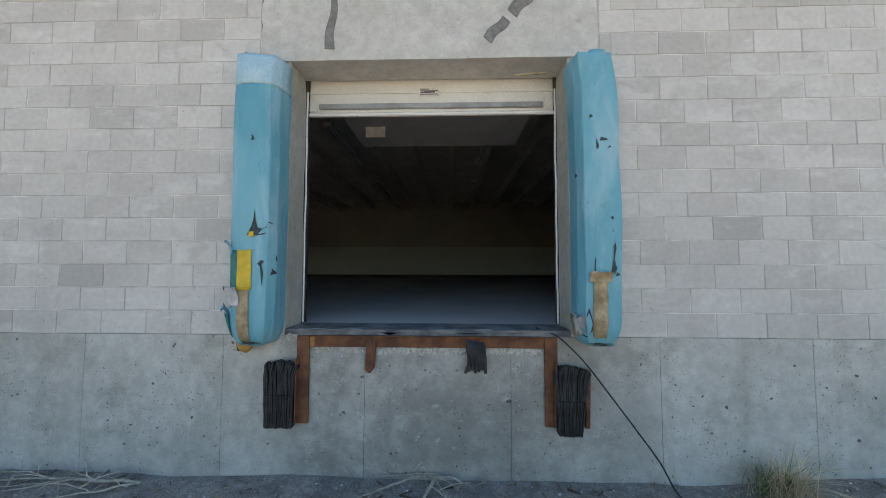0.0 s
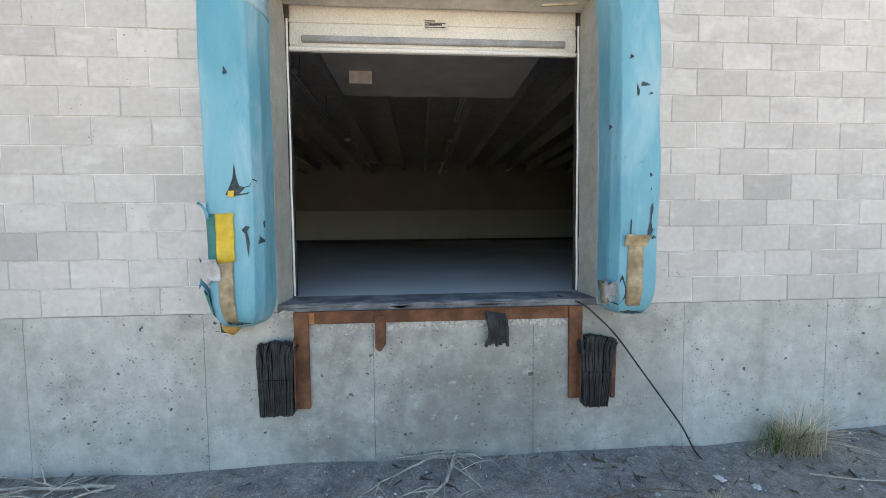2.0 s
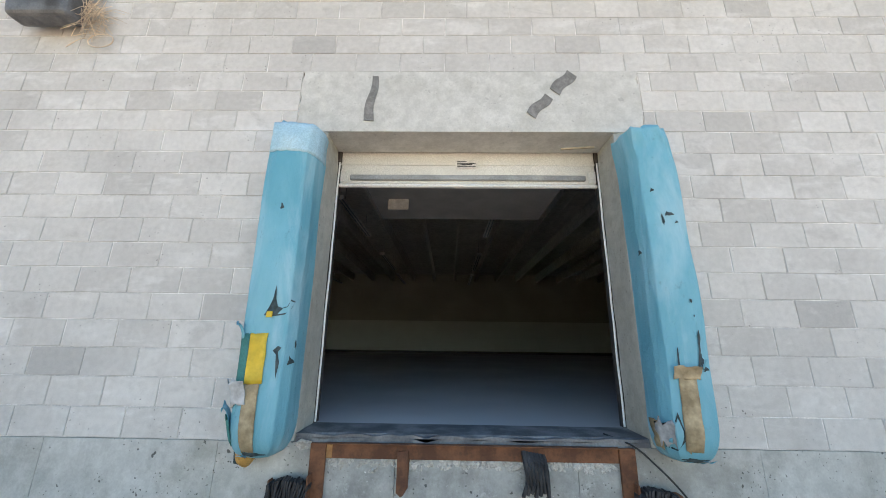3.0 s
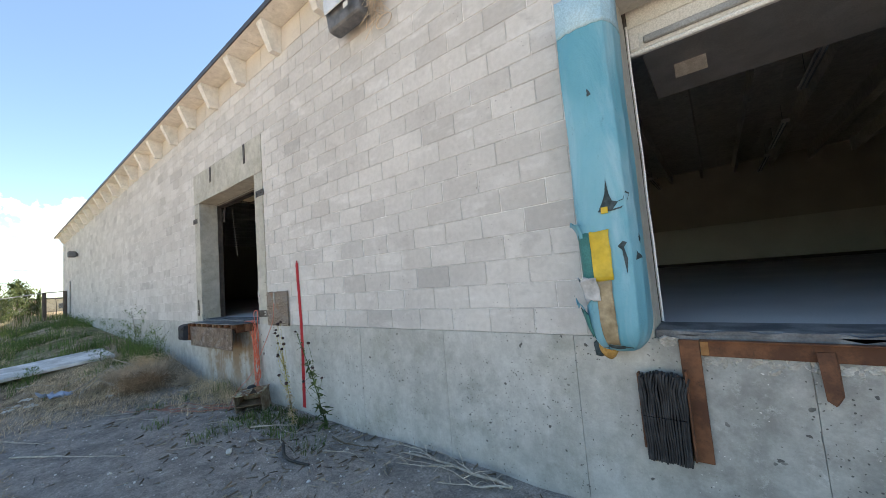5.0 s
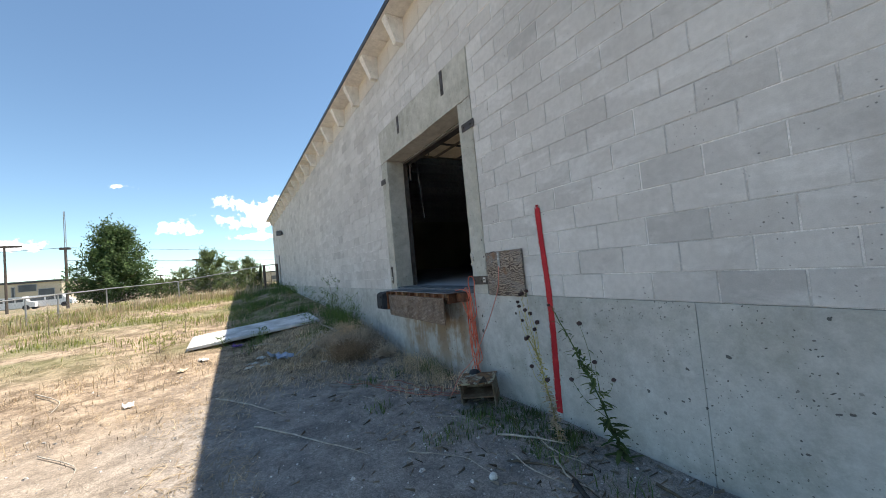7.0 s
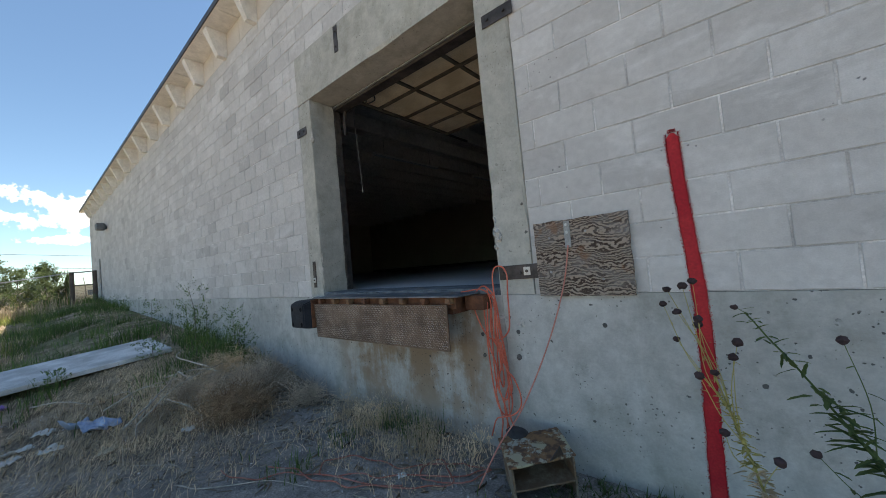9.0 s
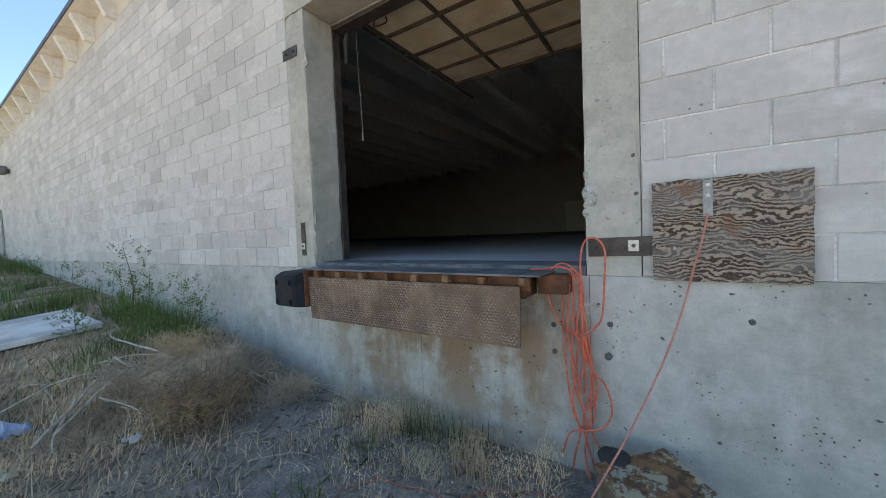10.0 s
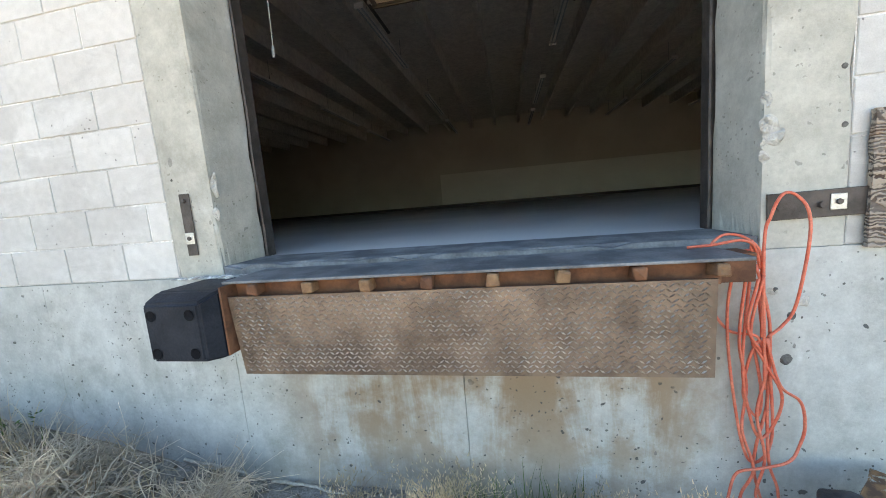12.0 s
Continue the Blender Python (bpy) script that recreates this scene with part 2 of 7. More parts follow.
def vinyl(name):
    k = Nodes(name, 0.5, 0, 0.35)
    a = k.ramp(k.noise(1.6, 5, 0.6, k.stretch(1.5, 1.5, 0.7)), 0.33, 0.7)
    col = k.mix(a, (0.095, 0.34, 0.44), (0.17, 0.44, 0.54))
    fade = k.noise(1.0, 6, 0.62, k.stretch(3.6, 3.6, 0.9), 0.7)
    col = k.mix(k.ramp(fade, 0.44, 0.72, 0.0, 0.62), col, (0.40, 0.59, 0.67))
    dirt = k.ramp(k.noise(7.0, 7, 0.7), 0.6, 0.8)
    col = k.mix(k.math('MULTIPLY', dirt, 0.5), col, (0.07, 0.13, 0.15))
    scuff = k.ramp(k.noise(19.0, 5, 0.7, k.stretch(1.0, 1.0, 0.45)), 0.62, 0.74)
    col = k.mix(k.math('MULTIPLY', scuff, 0.4), col, (0.05, 0.10, 0.12))
    k.color(col)
    k.put(k.ramp(fade, 0.4, 0.8, 0.42, 0.68), k.b.inputs["Roughness"])
    k.bump(k.math('ADD', k.noise(4.0, 6, 0.62, k.stretch(1.6, 1.6, 0.6), 0.6), k.math('MULTIPLY', k.noise(160.0, 2), 0.08)), 0.65, 0.03)
    return k.m


def soil(name):
    k = Nodes(name, 0.97, 0, 0.15)
    x, y = k.axis(0), k.axis(1)
    big = k.noise(0.55, 6, 0.6)
    mid = k.noise(3.2, 7, 0.65)
    dirt = k.mix(k.ramp(mid, 0.33, 0.68), (0.235, 0.222, 0.207), (0.40, 0.365, 0.33))
    field = k.mix(k.ramp(k.noise(2.4, 7, 0.72), 0.38, 0.62), (0.19, 0.142, 0.10), (0.50, 0.395, 0.29))
    edge = k.math('ADD', x, k.math('MULTIPLY', k.math('SUBTRACT', big, 0.5), 7.0))
    edge = k.math('ADD', edge, k.math('MULTIPLY', y, 0.25))
    inf = k.ramp(edge, -12.0, -8.2, 1.0, 0.0)
    # Sunlit copy of the same dirt: paler and warmer, sunlight put into the colour.
    pale = k.mix(k.ramp(mid, 0.35, 0.62), (0.28, 0.235, 0.19), (0.43, 0.365, 0.30))
    # Mask turns over roughly along the roof's shadow edge on the ground.
    off = k.ramp(k.math('ADD', y, k.math('MULTIPLY', big, 1.6)), 0.2, 1.9, 1.0, 0.0)
    col = k.mix(off, dirt, pale)
    col = k.mix(inf, col, field)
    green = k.math('MULTIPLY', k.ramp(x, -15.5, -11.5, 1.0, 0.0), k.ramp(k.noise(0.33, 5), 0.42, 0.58))
    col = k.mix(k.math('MULTIPLY', green, 0.55), col, (0.115, 0.15, 0.045))
    grit = k.noise(75.0, 5, 0.75)
    col = k.scaled(col, k.ramp(grit, 0.30, 0.70, 0.6, 1.3))
    clod = k.noise(21.0, 6, 0.72)
    col = k.scaled(col, k.ramp(clod, 0.33, 0.67, 0.8, 1.17))
    chip = k.math('MULTIPLY', k.spots(46.0, 0.07, 0.17), k.ramp(k.noise(7.0, 2), 0.55, 0.66))
    col = k.mix(k.math('MULTIPLY', chip, 0.8), col, (0.62, 0.60, 0.57))
    k.color(col)
    k.bump(k.math('ADD', k.math('ADD', k.math('ADD', grit, k.math('MULTIPLY', clod, 1.4)), k.math('MULTIPLY', mid, 1.2)), chip), 0.6, 0.02)
    return k.m


def leafy(name, c1, c2, vary=0.35):
    k = Nodes(name, 0.7, 0, 0.25)
    col = k.mix(k.random_island(), c1, c2)
    col = k.scaled(col, k.ramp(k.noise(2.3, 3), 0.3, 0.7, 1 - vary, 1 + vary))
    k.color(col)
    thin = k.n.new("ShaderNodeBsdfTranslucent")
    k.l.new(col, thin.inputs["Color"])
    both = k.n.new("ShaderNodeMixShader")
    both.inputs["Fac"].default_value = 0.38
    k.l.new(k.b.outputs[0], both.inputs[1])
    k.l.new(thin.outputs[0], both.inputs[2])
    k.l.new(both.outputs[0], k.n["Material Output"].inputs["Surface"])
    return k.m


def plywood(name):
    k = Nodes(name, 0.85, 0, 0.25)
    w = k.n.new("ShaderNodeTexWave")
    w.wave_type = 'BANDS'
    w.bands_direction = 'Z'
    k.l.new(k.stretch(0.62, 1.0, 1.0), w.inputs["Vector"])
    w.inputs["Scale"].default_value = 15.0
    w.inputs["Distortion"].default_value = 34.0
    w.inputs["Detail"].default_value = 5.0
    w.inputs["Detail Scale"].default_value = 0.4
    w.inputs["Detail Roughness"].default_value = 0.6
    g = w.outputs["Fac"]
    col = k.mix(k.ramp(g, 0.15, 0.8), (0.075, 0.05, 0.038), (0.40, 0.32, 0.25))
    weather = k.ramp(k.noise(4.0, 5, 0.6, k.stretch(0.7, 1, 2.0)), 0.45, 0.65)
    col = k.mix(k.math('MULTIPLY', weather, 0.6), col, (0.30, 0.27, 0.245))
    warm = k.ramp(k.noise(6.0, 3), 0.58, 0.68)
    col = k.mix(k.math('MULTIPLY', warm, 0.6), col, (0.27, 0.12, 0.055))
    k.color(col)
    k.bump(g, 0.8, 0.006)
    return k.m


M = {}
M["block"] = block_material("grey block", False)
M["block_far"] = block_material("grey block run", True)
M["mortar"] = plain("mortar", (0.46, 0.445, 0.425), (0.82, 0.80, 0.775), 2.6, 0.95, bump=0.5)
M["infill"] = plain("sandy infill block", (0.58, 0.53, 0.465), (0.66, 0.61, 0.54), 1.5, 0.93, bump=0.3, vary=0.05)
M["plinth"] = cast_concrete("cast foundation concrete", (0.45, 0.45, 0.425), (0.54, 0.54, 0.515), True, 0.8)
M["lintel"] = cast_concrete("pale cast lintel concrete", (0.55, 0.54, 0.51), (0.61, 0.60, 0.57), False, 0.2, 0.25)
M["frame"] = cast_concrete("greenish cast concrete", (0.43, 0.415, 0.365), (0.52, 0.505, 0.45), False, 0.6, 0.45)
M["tee"] = cast_concrete("precast roof concrete", (0.72, 0.695, 0.65), (0.78, 0.755, 0.71), False, 0.0, 0.4)
M["slab"] = plain("weathered white slab", (0.44, 0.44, 0.43), (0.74, 0.74, 0.73), 2.2, 0.85, bump=0.4)
M["floor"] = plain("worn grey warehouse floor", (0.46, 0.475, 0.49), (0.55, 0.56, 0.57), 0.7, 0.55, bump=0.06)
M["back"] = plain("tan painted block", (0.56, 0.535, 0.45), (0.62, 0.595, 0.51), 0.8, 0.9, bump=0.3)
M["back_pale"] = plain("pale wall paint", (0.80, 0.785, 0.71), (0.85, 0.835, 0.76), 0.8, 0.8, bump=0.2)
M["vinyl"] = vinyl("blue dock vinyl")
M["vinyl_pale"] = plain("bleached blue vinyl", (0.32, 0.52, 0.62), (0.42, 0.61, 0.70), 4.0, 0.55, bump=0.3)
M["yellow"] = plain("yellow vinyl stripe", (0.60, 0.40, 0.03), (0.74, 0.53, 0.07), 5, 0.5, fine=14)
M["green"] = plain("dark green vinyl backing", (0.02, 0.15, 0.14), (0.04, 0.21, 0.20), 8, 0.6)
M["foam"] = plain("dirty tan foam and wood", (0.26, 0.20, 0.12), (0.50, 0.40, 0.26), 7, 0.9, bump=0.4, fine=30)
M["orange_foam"] = plain("ochre foam", (0.42, 0.22, 0.06), (0.55, 0.32, 0.10), 9, 0.9, bump=0.5)
M["grey_vinyl"] = plain("grey vinyl underside", (0.24, 0.25, 0.26), (0.55, 0.56, 0.57), 7, 0.6, fine=20)
# Rips are uncut: this near-black paints the shade inside them; also a dark scrap.
M["tear"] = plain("dark scrap and painted rip shade", (0.03, 0.05, 0.055), (0.07, 0.10, 0.11), 20, 0.9)
M["rubber"] = plain("black weathered rubber", (0.018, 0.018, 0.02), (0.045, 0.045, 0.048), 12, 0.62, bump=0.4, vary=0.3)
M["moulded"] = plain("moulded black rubber", (0.012, 0.015, 0.022), (0.026, 0.030, 0.040), 5, 0.6, bump=0.35, spec=0.2)
M["recess"] = plain("painted bolt recess shade", (0.006, 0.006, 0.008), (0.012, 0.012, 0.014), 20, 0.8, spec=0.1)
M["tread_worn"] = rust("worn bright tread steel", (0.27, 0.205, 0.16), (0.68, 0.60, 0.52), 0.28, 0.8, 9.0)
M["raised"] = plain("dull grey door back", (0.34, 0.34, 0.33), (0.42, 0.42, 0.41), 3, 0.7)
M["sill"] = plain("worn dark dock sill", (0.10, 0.105, 0.115), (0.24, 0.245, 0.25), 5, 0.7, bump=0.4)
M["spall"] = plain("broken rough concrete", (0.42, 0.40, 0.36), (0.60, 0.58, 0.54), 16, 0.95, bump=0.9, fine=60, dist=0.02)
M["hole"] = plain("painted hole shade", (0.09, 0.085, 0.08), (0.15, 0.145, 0.135), 30, 0.95)
M["rust"] = rust("red-brown rust", (0.12, 0.055, 0.034), (0.25, 0.112, 0.06))
M["rust_bright"] = rust("orange rust", (0.33, 0.15, 0.06), (0.46, 0.25, 0.11))
M["lug"] = rust("rusted lug steel", (0.17, 0.085, 0.05), (0.35, 0.21, 0.115))
M["tread"] = rust("rusted tread plate", (0.13, 0.095, 0.074), (0.26, 0.19, 0.145), 0.42, 0.6, 5.0)
M["dark_steel"] = rust("dark oxidised steel", (0.07, 0.06, 0.055), (0.13, 0.11, 0.10), 0.6, 0.6)
M["deck"] = plain("worn painted steel deck", (0.11, 0.115, 0.125), (0.22, 0.225, 0.235), 7, 0.6, 0.2, bump=0.2)
M["zinc"] = plain("zinc plated steel", (0.50, 0.50, 0.49), (0.62, 0.62, 0.61), 9, 0.42, 0.8, bump=0.1)
M["white_door"] = plain("off-white enamelled steel", (0.66, 0.65, 0.61), (0.74, 0.73, 0.69), 2.5, 0.45, bump=0.08)
M["door_skin"] = plain("tan stained door skin", (0.60, 0.49, 0.31), (0.78, 0.68, 0.48), 2.4, 0.75, bump=0.15)
M["door_bar"] = plain("dark door bar", (0.085, 0.07, 0.05), (0.15, 0.125, 0.09), 6, 0.7, 0.1)
M["board"] = plywood("weathered plywood")
M["red"] = plain("sprayed red paint", (0.42, 0.012, 0.022), (0.52, 0.03, 0.035), 6, 0.75, bump=0.3)
M["orange_cord"] = plain("orange cord jacket", (0.66, 0.13, 0.075), (0.76, 0.21, 0.13), 14, 0.5, bump=0.1)
M["pink_cord"] = plain("faded pink cord jacket", (0.55, 0.20, 0.15), (0.62, 0.28, 0.22), 14, 0.6, bump=0.1)
M["dusty_cord"] = plain("dusty faded cord jacket", (0.36, 0.12, 0.085), (0.46, 0.22, 0.17), 9, 0.7, bump=0.1)
M["cable"] = plain("black cable", (0.02, 0.02, 0.02), (0.04, 0.04, 0.04), 14, 0.6)
M["soil"] = soil("gritty dirt and dry field")
M["stone"] = plain("pale pebbles", (0.26, 0.25, 0.235), (0.66, 0.64, 0.61), 30, 0.9, vary=0.4)
M["twig"] = plain("bleached dead wood", (0.40, 0.36, 0.30), (0.62, 0.57, 0.49), 14, 0.9, bump=0.5, vary=0.15)
M["brown_twig"] = plain("brown dead stalks", (0.12, 0.09, 0.06), (0.22, 0.17, 0.115), 14, 0.9, vary=0.3)
M["litter"] = leafy("mixed twig litter", (0.10, 0.075, 0.05), (0.52, 0.45, 0.36))
M["straw"] = leafy("straw grass", (0.56, 0.43, 0.27), (0.80, 0.65, 0.46))
M["field_straw"] = leafy("field straw", (0.33, 0.24, 0.145), (0.64, 0.52, 0.355))
M["tumble"] = leafy("dry tumbleweed stems", (0.50, 0.41, 0.32), (0.82, 0.71, 0.57))
M["brown_tumble"] = leafy("brown tumbleweed stems", (0.24, 0.165, 0.105), (0.56, 0.41, 0.275))
M["grass"] = leafy("green weeds", (0.07, 0.125, 0.035), (0.165, 0.24, 0.07))
M["weed_far"] = leafy("field weeds", (0.16, 0.20, 0.05), (0.34, 0.35, 0.11))
M["leaf"] = leafy("thistle leaf", (0.06, 0.10, 0.035), (0.13, 0.17, 0.06))
M["gold_leaf"] = leafy("yellow-green thistle leaf", (0.34, 0.31, 0.10), (0.62, 0.52, 0.20))
M["seed"] = leafy("dark thistle heads", (0.03, 0.022, 0.022), (0.09, 0.06, 0.06))
M["crown"] = leafy("tree leaves", (0.045, 0.085, 0.03), (0.11, 0.17, 0.06), 0.3)
M["crown_light"] = leafy("pale shrub leaves", (0.08, 0.12, 0.045), (0.16, 0.20, 0.08), 0.3)
M["bark"] = plain("grey bark", (0.11, 0.09, 0.07), (0.19, 0.16, 0.13), 6, 0.95, bump=0.6)
M["pole"] = plain("old timber pole", (0.09, 0.07, 0.06), (0.15, 0.12, 0.10), 4, 0.9)
M["galv"] = plain("dull galvanised steel", (0.30, 0.30, 0.29), (0.42, 0.42, 0.41), 5, 0.55, 0.5)
M["lamp_grey"] = plain("dark grey lamp housing", (0.10, 0.105, 0.115), (0.17, 0.175, 0.185), 8, 0.55, 0.2)
M["lamp_lens"] = plain("milky lamp lens", (0.55, 0.60, 0.64), (0.68, 0.72, 0.75), 8, 0.15)
M["tube_white"] = plain("white fixture enamel", (0.80, 0.80, 0.78), (0.86, 0.86, 0.84), 5, 0.5)
M["paper"] = plain("dirty white paper", (0.58, 0.57, 0.54), (0.75, 0.74, 0.71), 12, 0.85)
M["tan_paper"] = plain("tan paper", (0.48, 0.40, 0.28), (0.58, 0.50, 0.37), 12, 0.85)
M["bag"] = plain("pale blue plastic film", (0.22, 0.30, 0.46), (0.36, 0.45, 0.60), 10, 0.3, bump=0.6, fine=30)
M["purple"] = plain("purple plastic", (0.20, 0.10, 0.42), (0.30, 0.18, 0.52), 10, 0.5)
M["beige"] = plain("beige distant wall", (0.52, 0.45, 0.33), (0.58, 0.51, 0.39), 0.2, 0.9)
M["dark_window"] = plain("dark distant glass", (0.06, 0.07, 0.08), (0.10, 0.11, 0.12), 0.5, 0.3)
M["van_white"] = plain("white vehicle paint", (0.68, 0.68, 0.68), (0.74, 0.74, 0.74), 0.5, 0.3)
M["flashing"] = plain("dark roof flashing", (0.06, 0.06, 0.062), (0.10, 0.10, 0.10), 3, 0.5, 0.4)
M["tape"] = plain("dark adhesive strip", (0.17, 0.165, 0.155), (0.25, 0.24, 0.23), 16, 0.8)
M["print"] = plain("dark print", (0.06, 0.06, 0.06), (0.10, 0.10, 0.10), 30, 0.8)

# ---- helpers for shapes ----


def origin_of(ob):
    v = Vector((0, 0, 0))
    while ob is not None:
        v += ob.location
        ob = ob.parent
    return v


def thing(name, loc, label, category, group="", kind=""):
    ob = new(name)
    ob.location = loc
    ob.empty_display_size = 0.1
    return tagged(ob, label, category, group, kind)


def part(name, bm, material, parent=None, label="", smooth=False, at=None):
    """Links a bmesh drawn in world coordinates as one mesh, under a thing or on its own with its origin at a point."""
    if parent is not None:
        base = origin_of(parent)
    else:
        base = Vector(at or (0, 0, 0))
    bmesh.ops.translate(bm, verts=bm.verts, vec=-base)
    bmesh.ops.recalc_face_normals(bm, faces=bm.faces)
    me = bpy.data.meshes.new(name)
    bm.to_mesh(me)
    bm.free()
    if smooth:
        me.polygons.foreach_set("use_smooth", [True] * len(me.polygons))
    me.materials.append(material)
    ob = new(name, me)
    if parent is not None:
        ob.parent = parent
    else:
        ob.location = base
    if label:
        ob["label"] = label
    return ob


def raw(name, verts, faces, material, parent=None):
    me = bpy.data.meshes.new(name)
    me.from_pydata(verts, [], faces)
    me.materials.append(material)
    ob = new(name, me)
    if parent is not None:
        ob.parent = parent
        ob.location = -origin_of(parent)
    return ob


def box(bm, x0, x1, y0, y1, z0, z1, bev=0.0, seg=1):
    r = bmesh.ops.create_cube(bm, size=1.0, matrix=Matrix.Translation(((x0 + x1) / 2, (y0 + y1) / 2, (z0 + z1) / 2)) @ Matrix.Diagonal((abs(x1 - x0), abs(y1 - y0), abs(z1 - z0), 1)))
    if bev:
        es = list({e for v in r["verts"] for e in v.link_edges})
        r2 = bmesh.ops.bevel(bm, geom=es, offset=bev, segments=seg, affect='EDGES', profile=0.5)
        return list({v for f in r2["faces"] for v in f.verts})
    return r["verts"]


def boxes(name, dims, material, parent=None, bev=0.0, label="", at=None):
    bm = bmesh.new()
    for d in dims:
        box(bm, *d, bev=bev)
    return part(name, bm, material, parent, label, at=at)


def roughen(bm, amount, scale=6.0, only=None):
    for v in (only or bm.verts):
        v.co += noise.noise_vector(v.co * scale) * amount


def spin(bm, verts, centre, axis, degrees):
    bmesh.ops.rotate(bm, verts=verts, cent=centre, matrix=Matrix.Rotation(radians(degrees), 3, axis))


def cylinder(bm, a, b, r0, r1=None, n=10):
    a, b = Vector(a), Vector(b)
    r1 = r0 if r1 is None else r1
    q = (b - a).to_track_quat('Z', 'Y').to_matrix().to_4x4()
    r = bmesh.ops.create_cone(bm, cap_ends=True, segments=n, radius1=r0, radius2=r1, depth=(b - a).length, matrix=Matrix.Translation((a + b) / 2) @ q)
    return r["verts"]


def smooth_path(points, steps=6):
    """Catmull-Rom through the points."""
    p = [Vector(v) for v in points]
    p = [p[0] * 2 - p[1]] + p + [p[-1] * 2 - p[-2]]
    out = []
    for i in range(1, len(p) - 2):
        for s in range(steps):
            u = s / steps
            a, b, c, d = p[i - 1:i + 3]
            out.append(0.5 * ((2 * b) + (c - a) * u + (2 * a - 5 * b + 4 * c - d) * u * u + (3 * b - a - 3 * c + d) * u ** 3))
    out.append(p[-2])
    return out


def tube(bm, pts, r0, r1=None, n=6):
    r1 = r0 if r1 is None else r1
    rings, up = [], Vector((0.31, 0.17, 0.93)).normalized()
    for i, p in enumerate(pts):
        d = (pts[min(i + 1, len(pts) - 1)] - pts[max(i - 1, 0)]).normalized()
        s = d.cross(up)
        if s.length < 1e-3:
            s = d.cross(Vector((1, 0, 0)))
        s.normalize()
        t = s.cross(d)
        r = r0 + (r1 - r0) * i / max(1, len(pts) - 1)
        rings.append([bm.verts.new(p + r * (math.cos(2 * math.pi * k / n) * s + math.sin(2 * math.pi * k / n) * t)) for k in range(n)])
    for a, b in zip(rings, rings[1:]):
        for k in range(n):
            bm.faces.new((a[k], a[(k + 1) % n], b[(k + 1) % n], b[k]))
    bm.faces.new(rings[0])
    bm.faces.new(rings[-1][::-1])


def sstep(v, lo, hi):
    u = max(0.0, min(1.0, (v - lo) / (hi - lo)))
    return u * u * (3 - 2 * u)


# ---- plan ----
W = 3.4            # outer face of the front wall
P = 1.15           # top of the foundation
CH = 0.2032        # course height
BL = 0.4064        # block length
J = -2.7           # a head joint of the odd courses
XW, XE = -31.0, 14.0
FLOOR = 1.2
YB = 21.0
DOORS = ((-2.155, 0.857), (-10.085, -7.075))    # outer edges of the concrete door frames
JAMB = 0.285
HEAD, LINTEL = 3.575, P + 15 * CH
EAVE_Y, SOFFIT, ROOF = 3.07, 5.60, 5.65
DEPTH = 0.335      # depth of the door frames
STEM, STEM_X0 = 1.18, -6.37


def ground_z(x, y):
    u = max(0.0, -9.5 - x)
    near = sstep(y, 0.8, 3.0)
    z = 0.25 * sstep(u, 0.0, 2.2) * near + 0.052 * max(0.0, u - 1.0) * (0.78 + 0.22 * near)
    z = min(z, 1.12)
    far = sstep(-x, 30.0, 45.0)
    z = z * (1 - far) + 0.8 * far
    z *= 1 - 0.35 * sstep(-y, 3.0, 15.0)
    z += 0.11 * sstep(x, 1.3, 3.6) * sstep(y, 1.2, 3.2)
    z += 0.05 * sstep(-y, 0.0, 3.0) * (1 - far)
    n = noise.noise(Vector((x * 0.9, y * 0.9, 0.0))) * 0.03 + noise.noise(Vector((x * 3.1, y * 3.1, 4.0))) * 0.012
    return z + n * (1.0 if x > -32 else 0.4) - 0.03
# ---- ground ----


def grid_axis(pieces):
    out = []
    for a, b, step in pieces:
        k = int(round((b - a) / step))
        out += [a + (b - a) * i / k for i in range(k)]
    return out + [pieces[-1][1]]


gx = grid_axis([(-1500, -300, 200), (-300, -60, 30), (-60, -32, 2.0), (-32, -14, 0.4), (-14, 5, 0.14), (5, 16, 1.0), (16, 60, 11), (60, 300, 60), (300, 1500, 300)])
gy = grid_axis([(-1500, -300, 200), (-300, -40, 26), (-40, -12, 2.0), (-12, -4, 0.5), (-4, 3.7, 0.14), (3.7, 24, 2.9), (24, 60, 12), (60, 300, 60), (300, 1500, 300)])
gverts, gfaces = [], []
for yy in gy:
    for xx in gx:
        zz = ground_z(xx, yy)
        if XW < xx < XE and yy > 3.65:
            zz = -0.3
        gverts.append((xx, yy, zz))
nx = len(gx)
for j in range(len(gy) - 1):
    for i in range(nx - 1):
        a = j * nx + i
        gfaces.append((a, a + 1, a + nx + 1, a + nx))
ground = raw("ground", gverts, gfaces, M["soil"])
ground.data.polygons.foreach_set("use_smooth", [True] * len(ground.data.polygons))
tagged(ground, "grey gritty dirt yard running into dry straw field", "ground", kind="structure")

# ---- building shell ----
d1, d2 = DOORS
top = P + 20 * CH
wall_front = boxes("wall_front", [
    (XW, d2[0], W + 0.006, W + 0.32, P, top), (d2[1], d1[0], W + 0.006, W + 0.32, P, top), (d1[1], XE, W + 0.006, W + 0.32, P, top),
    (d2[0], d2[1], W + 0.006, W + 0.32, LINTEL, top), (d1[0], d1[1], W + 0.006, W + 0.32, LINTEL, top)], M["mortar"])
tagged(wall_front, "long warehouse wall of pale grey concrete blocks", "wall", kind="structure")

# foundation: cast panels between form joints
found = boxes("foundation", [(XW, XE, W + 0.004, W + 0.30, -0.7, P - 0.002)], M["plinth"])
tagged(found, "stained cast concrete foundation with form joints", "foundation", kind="structure")

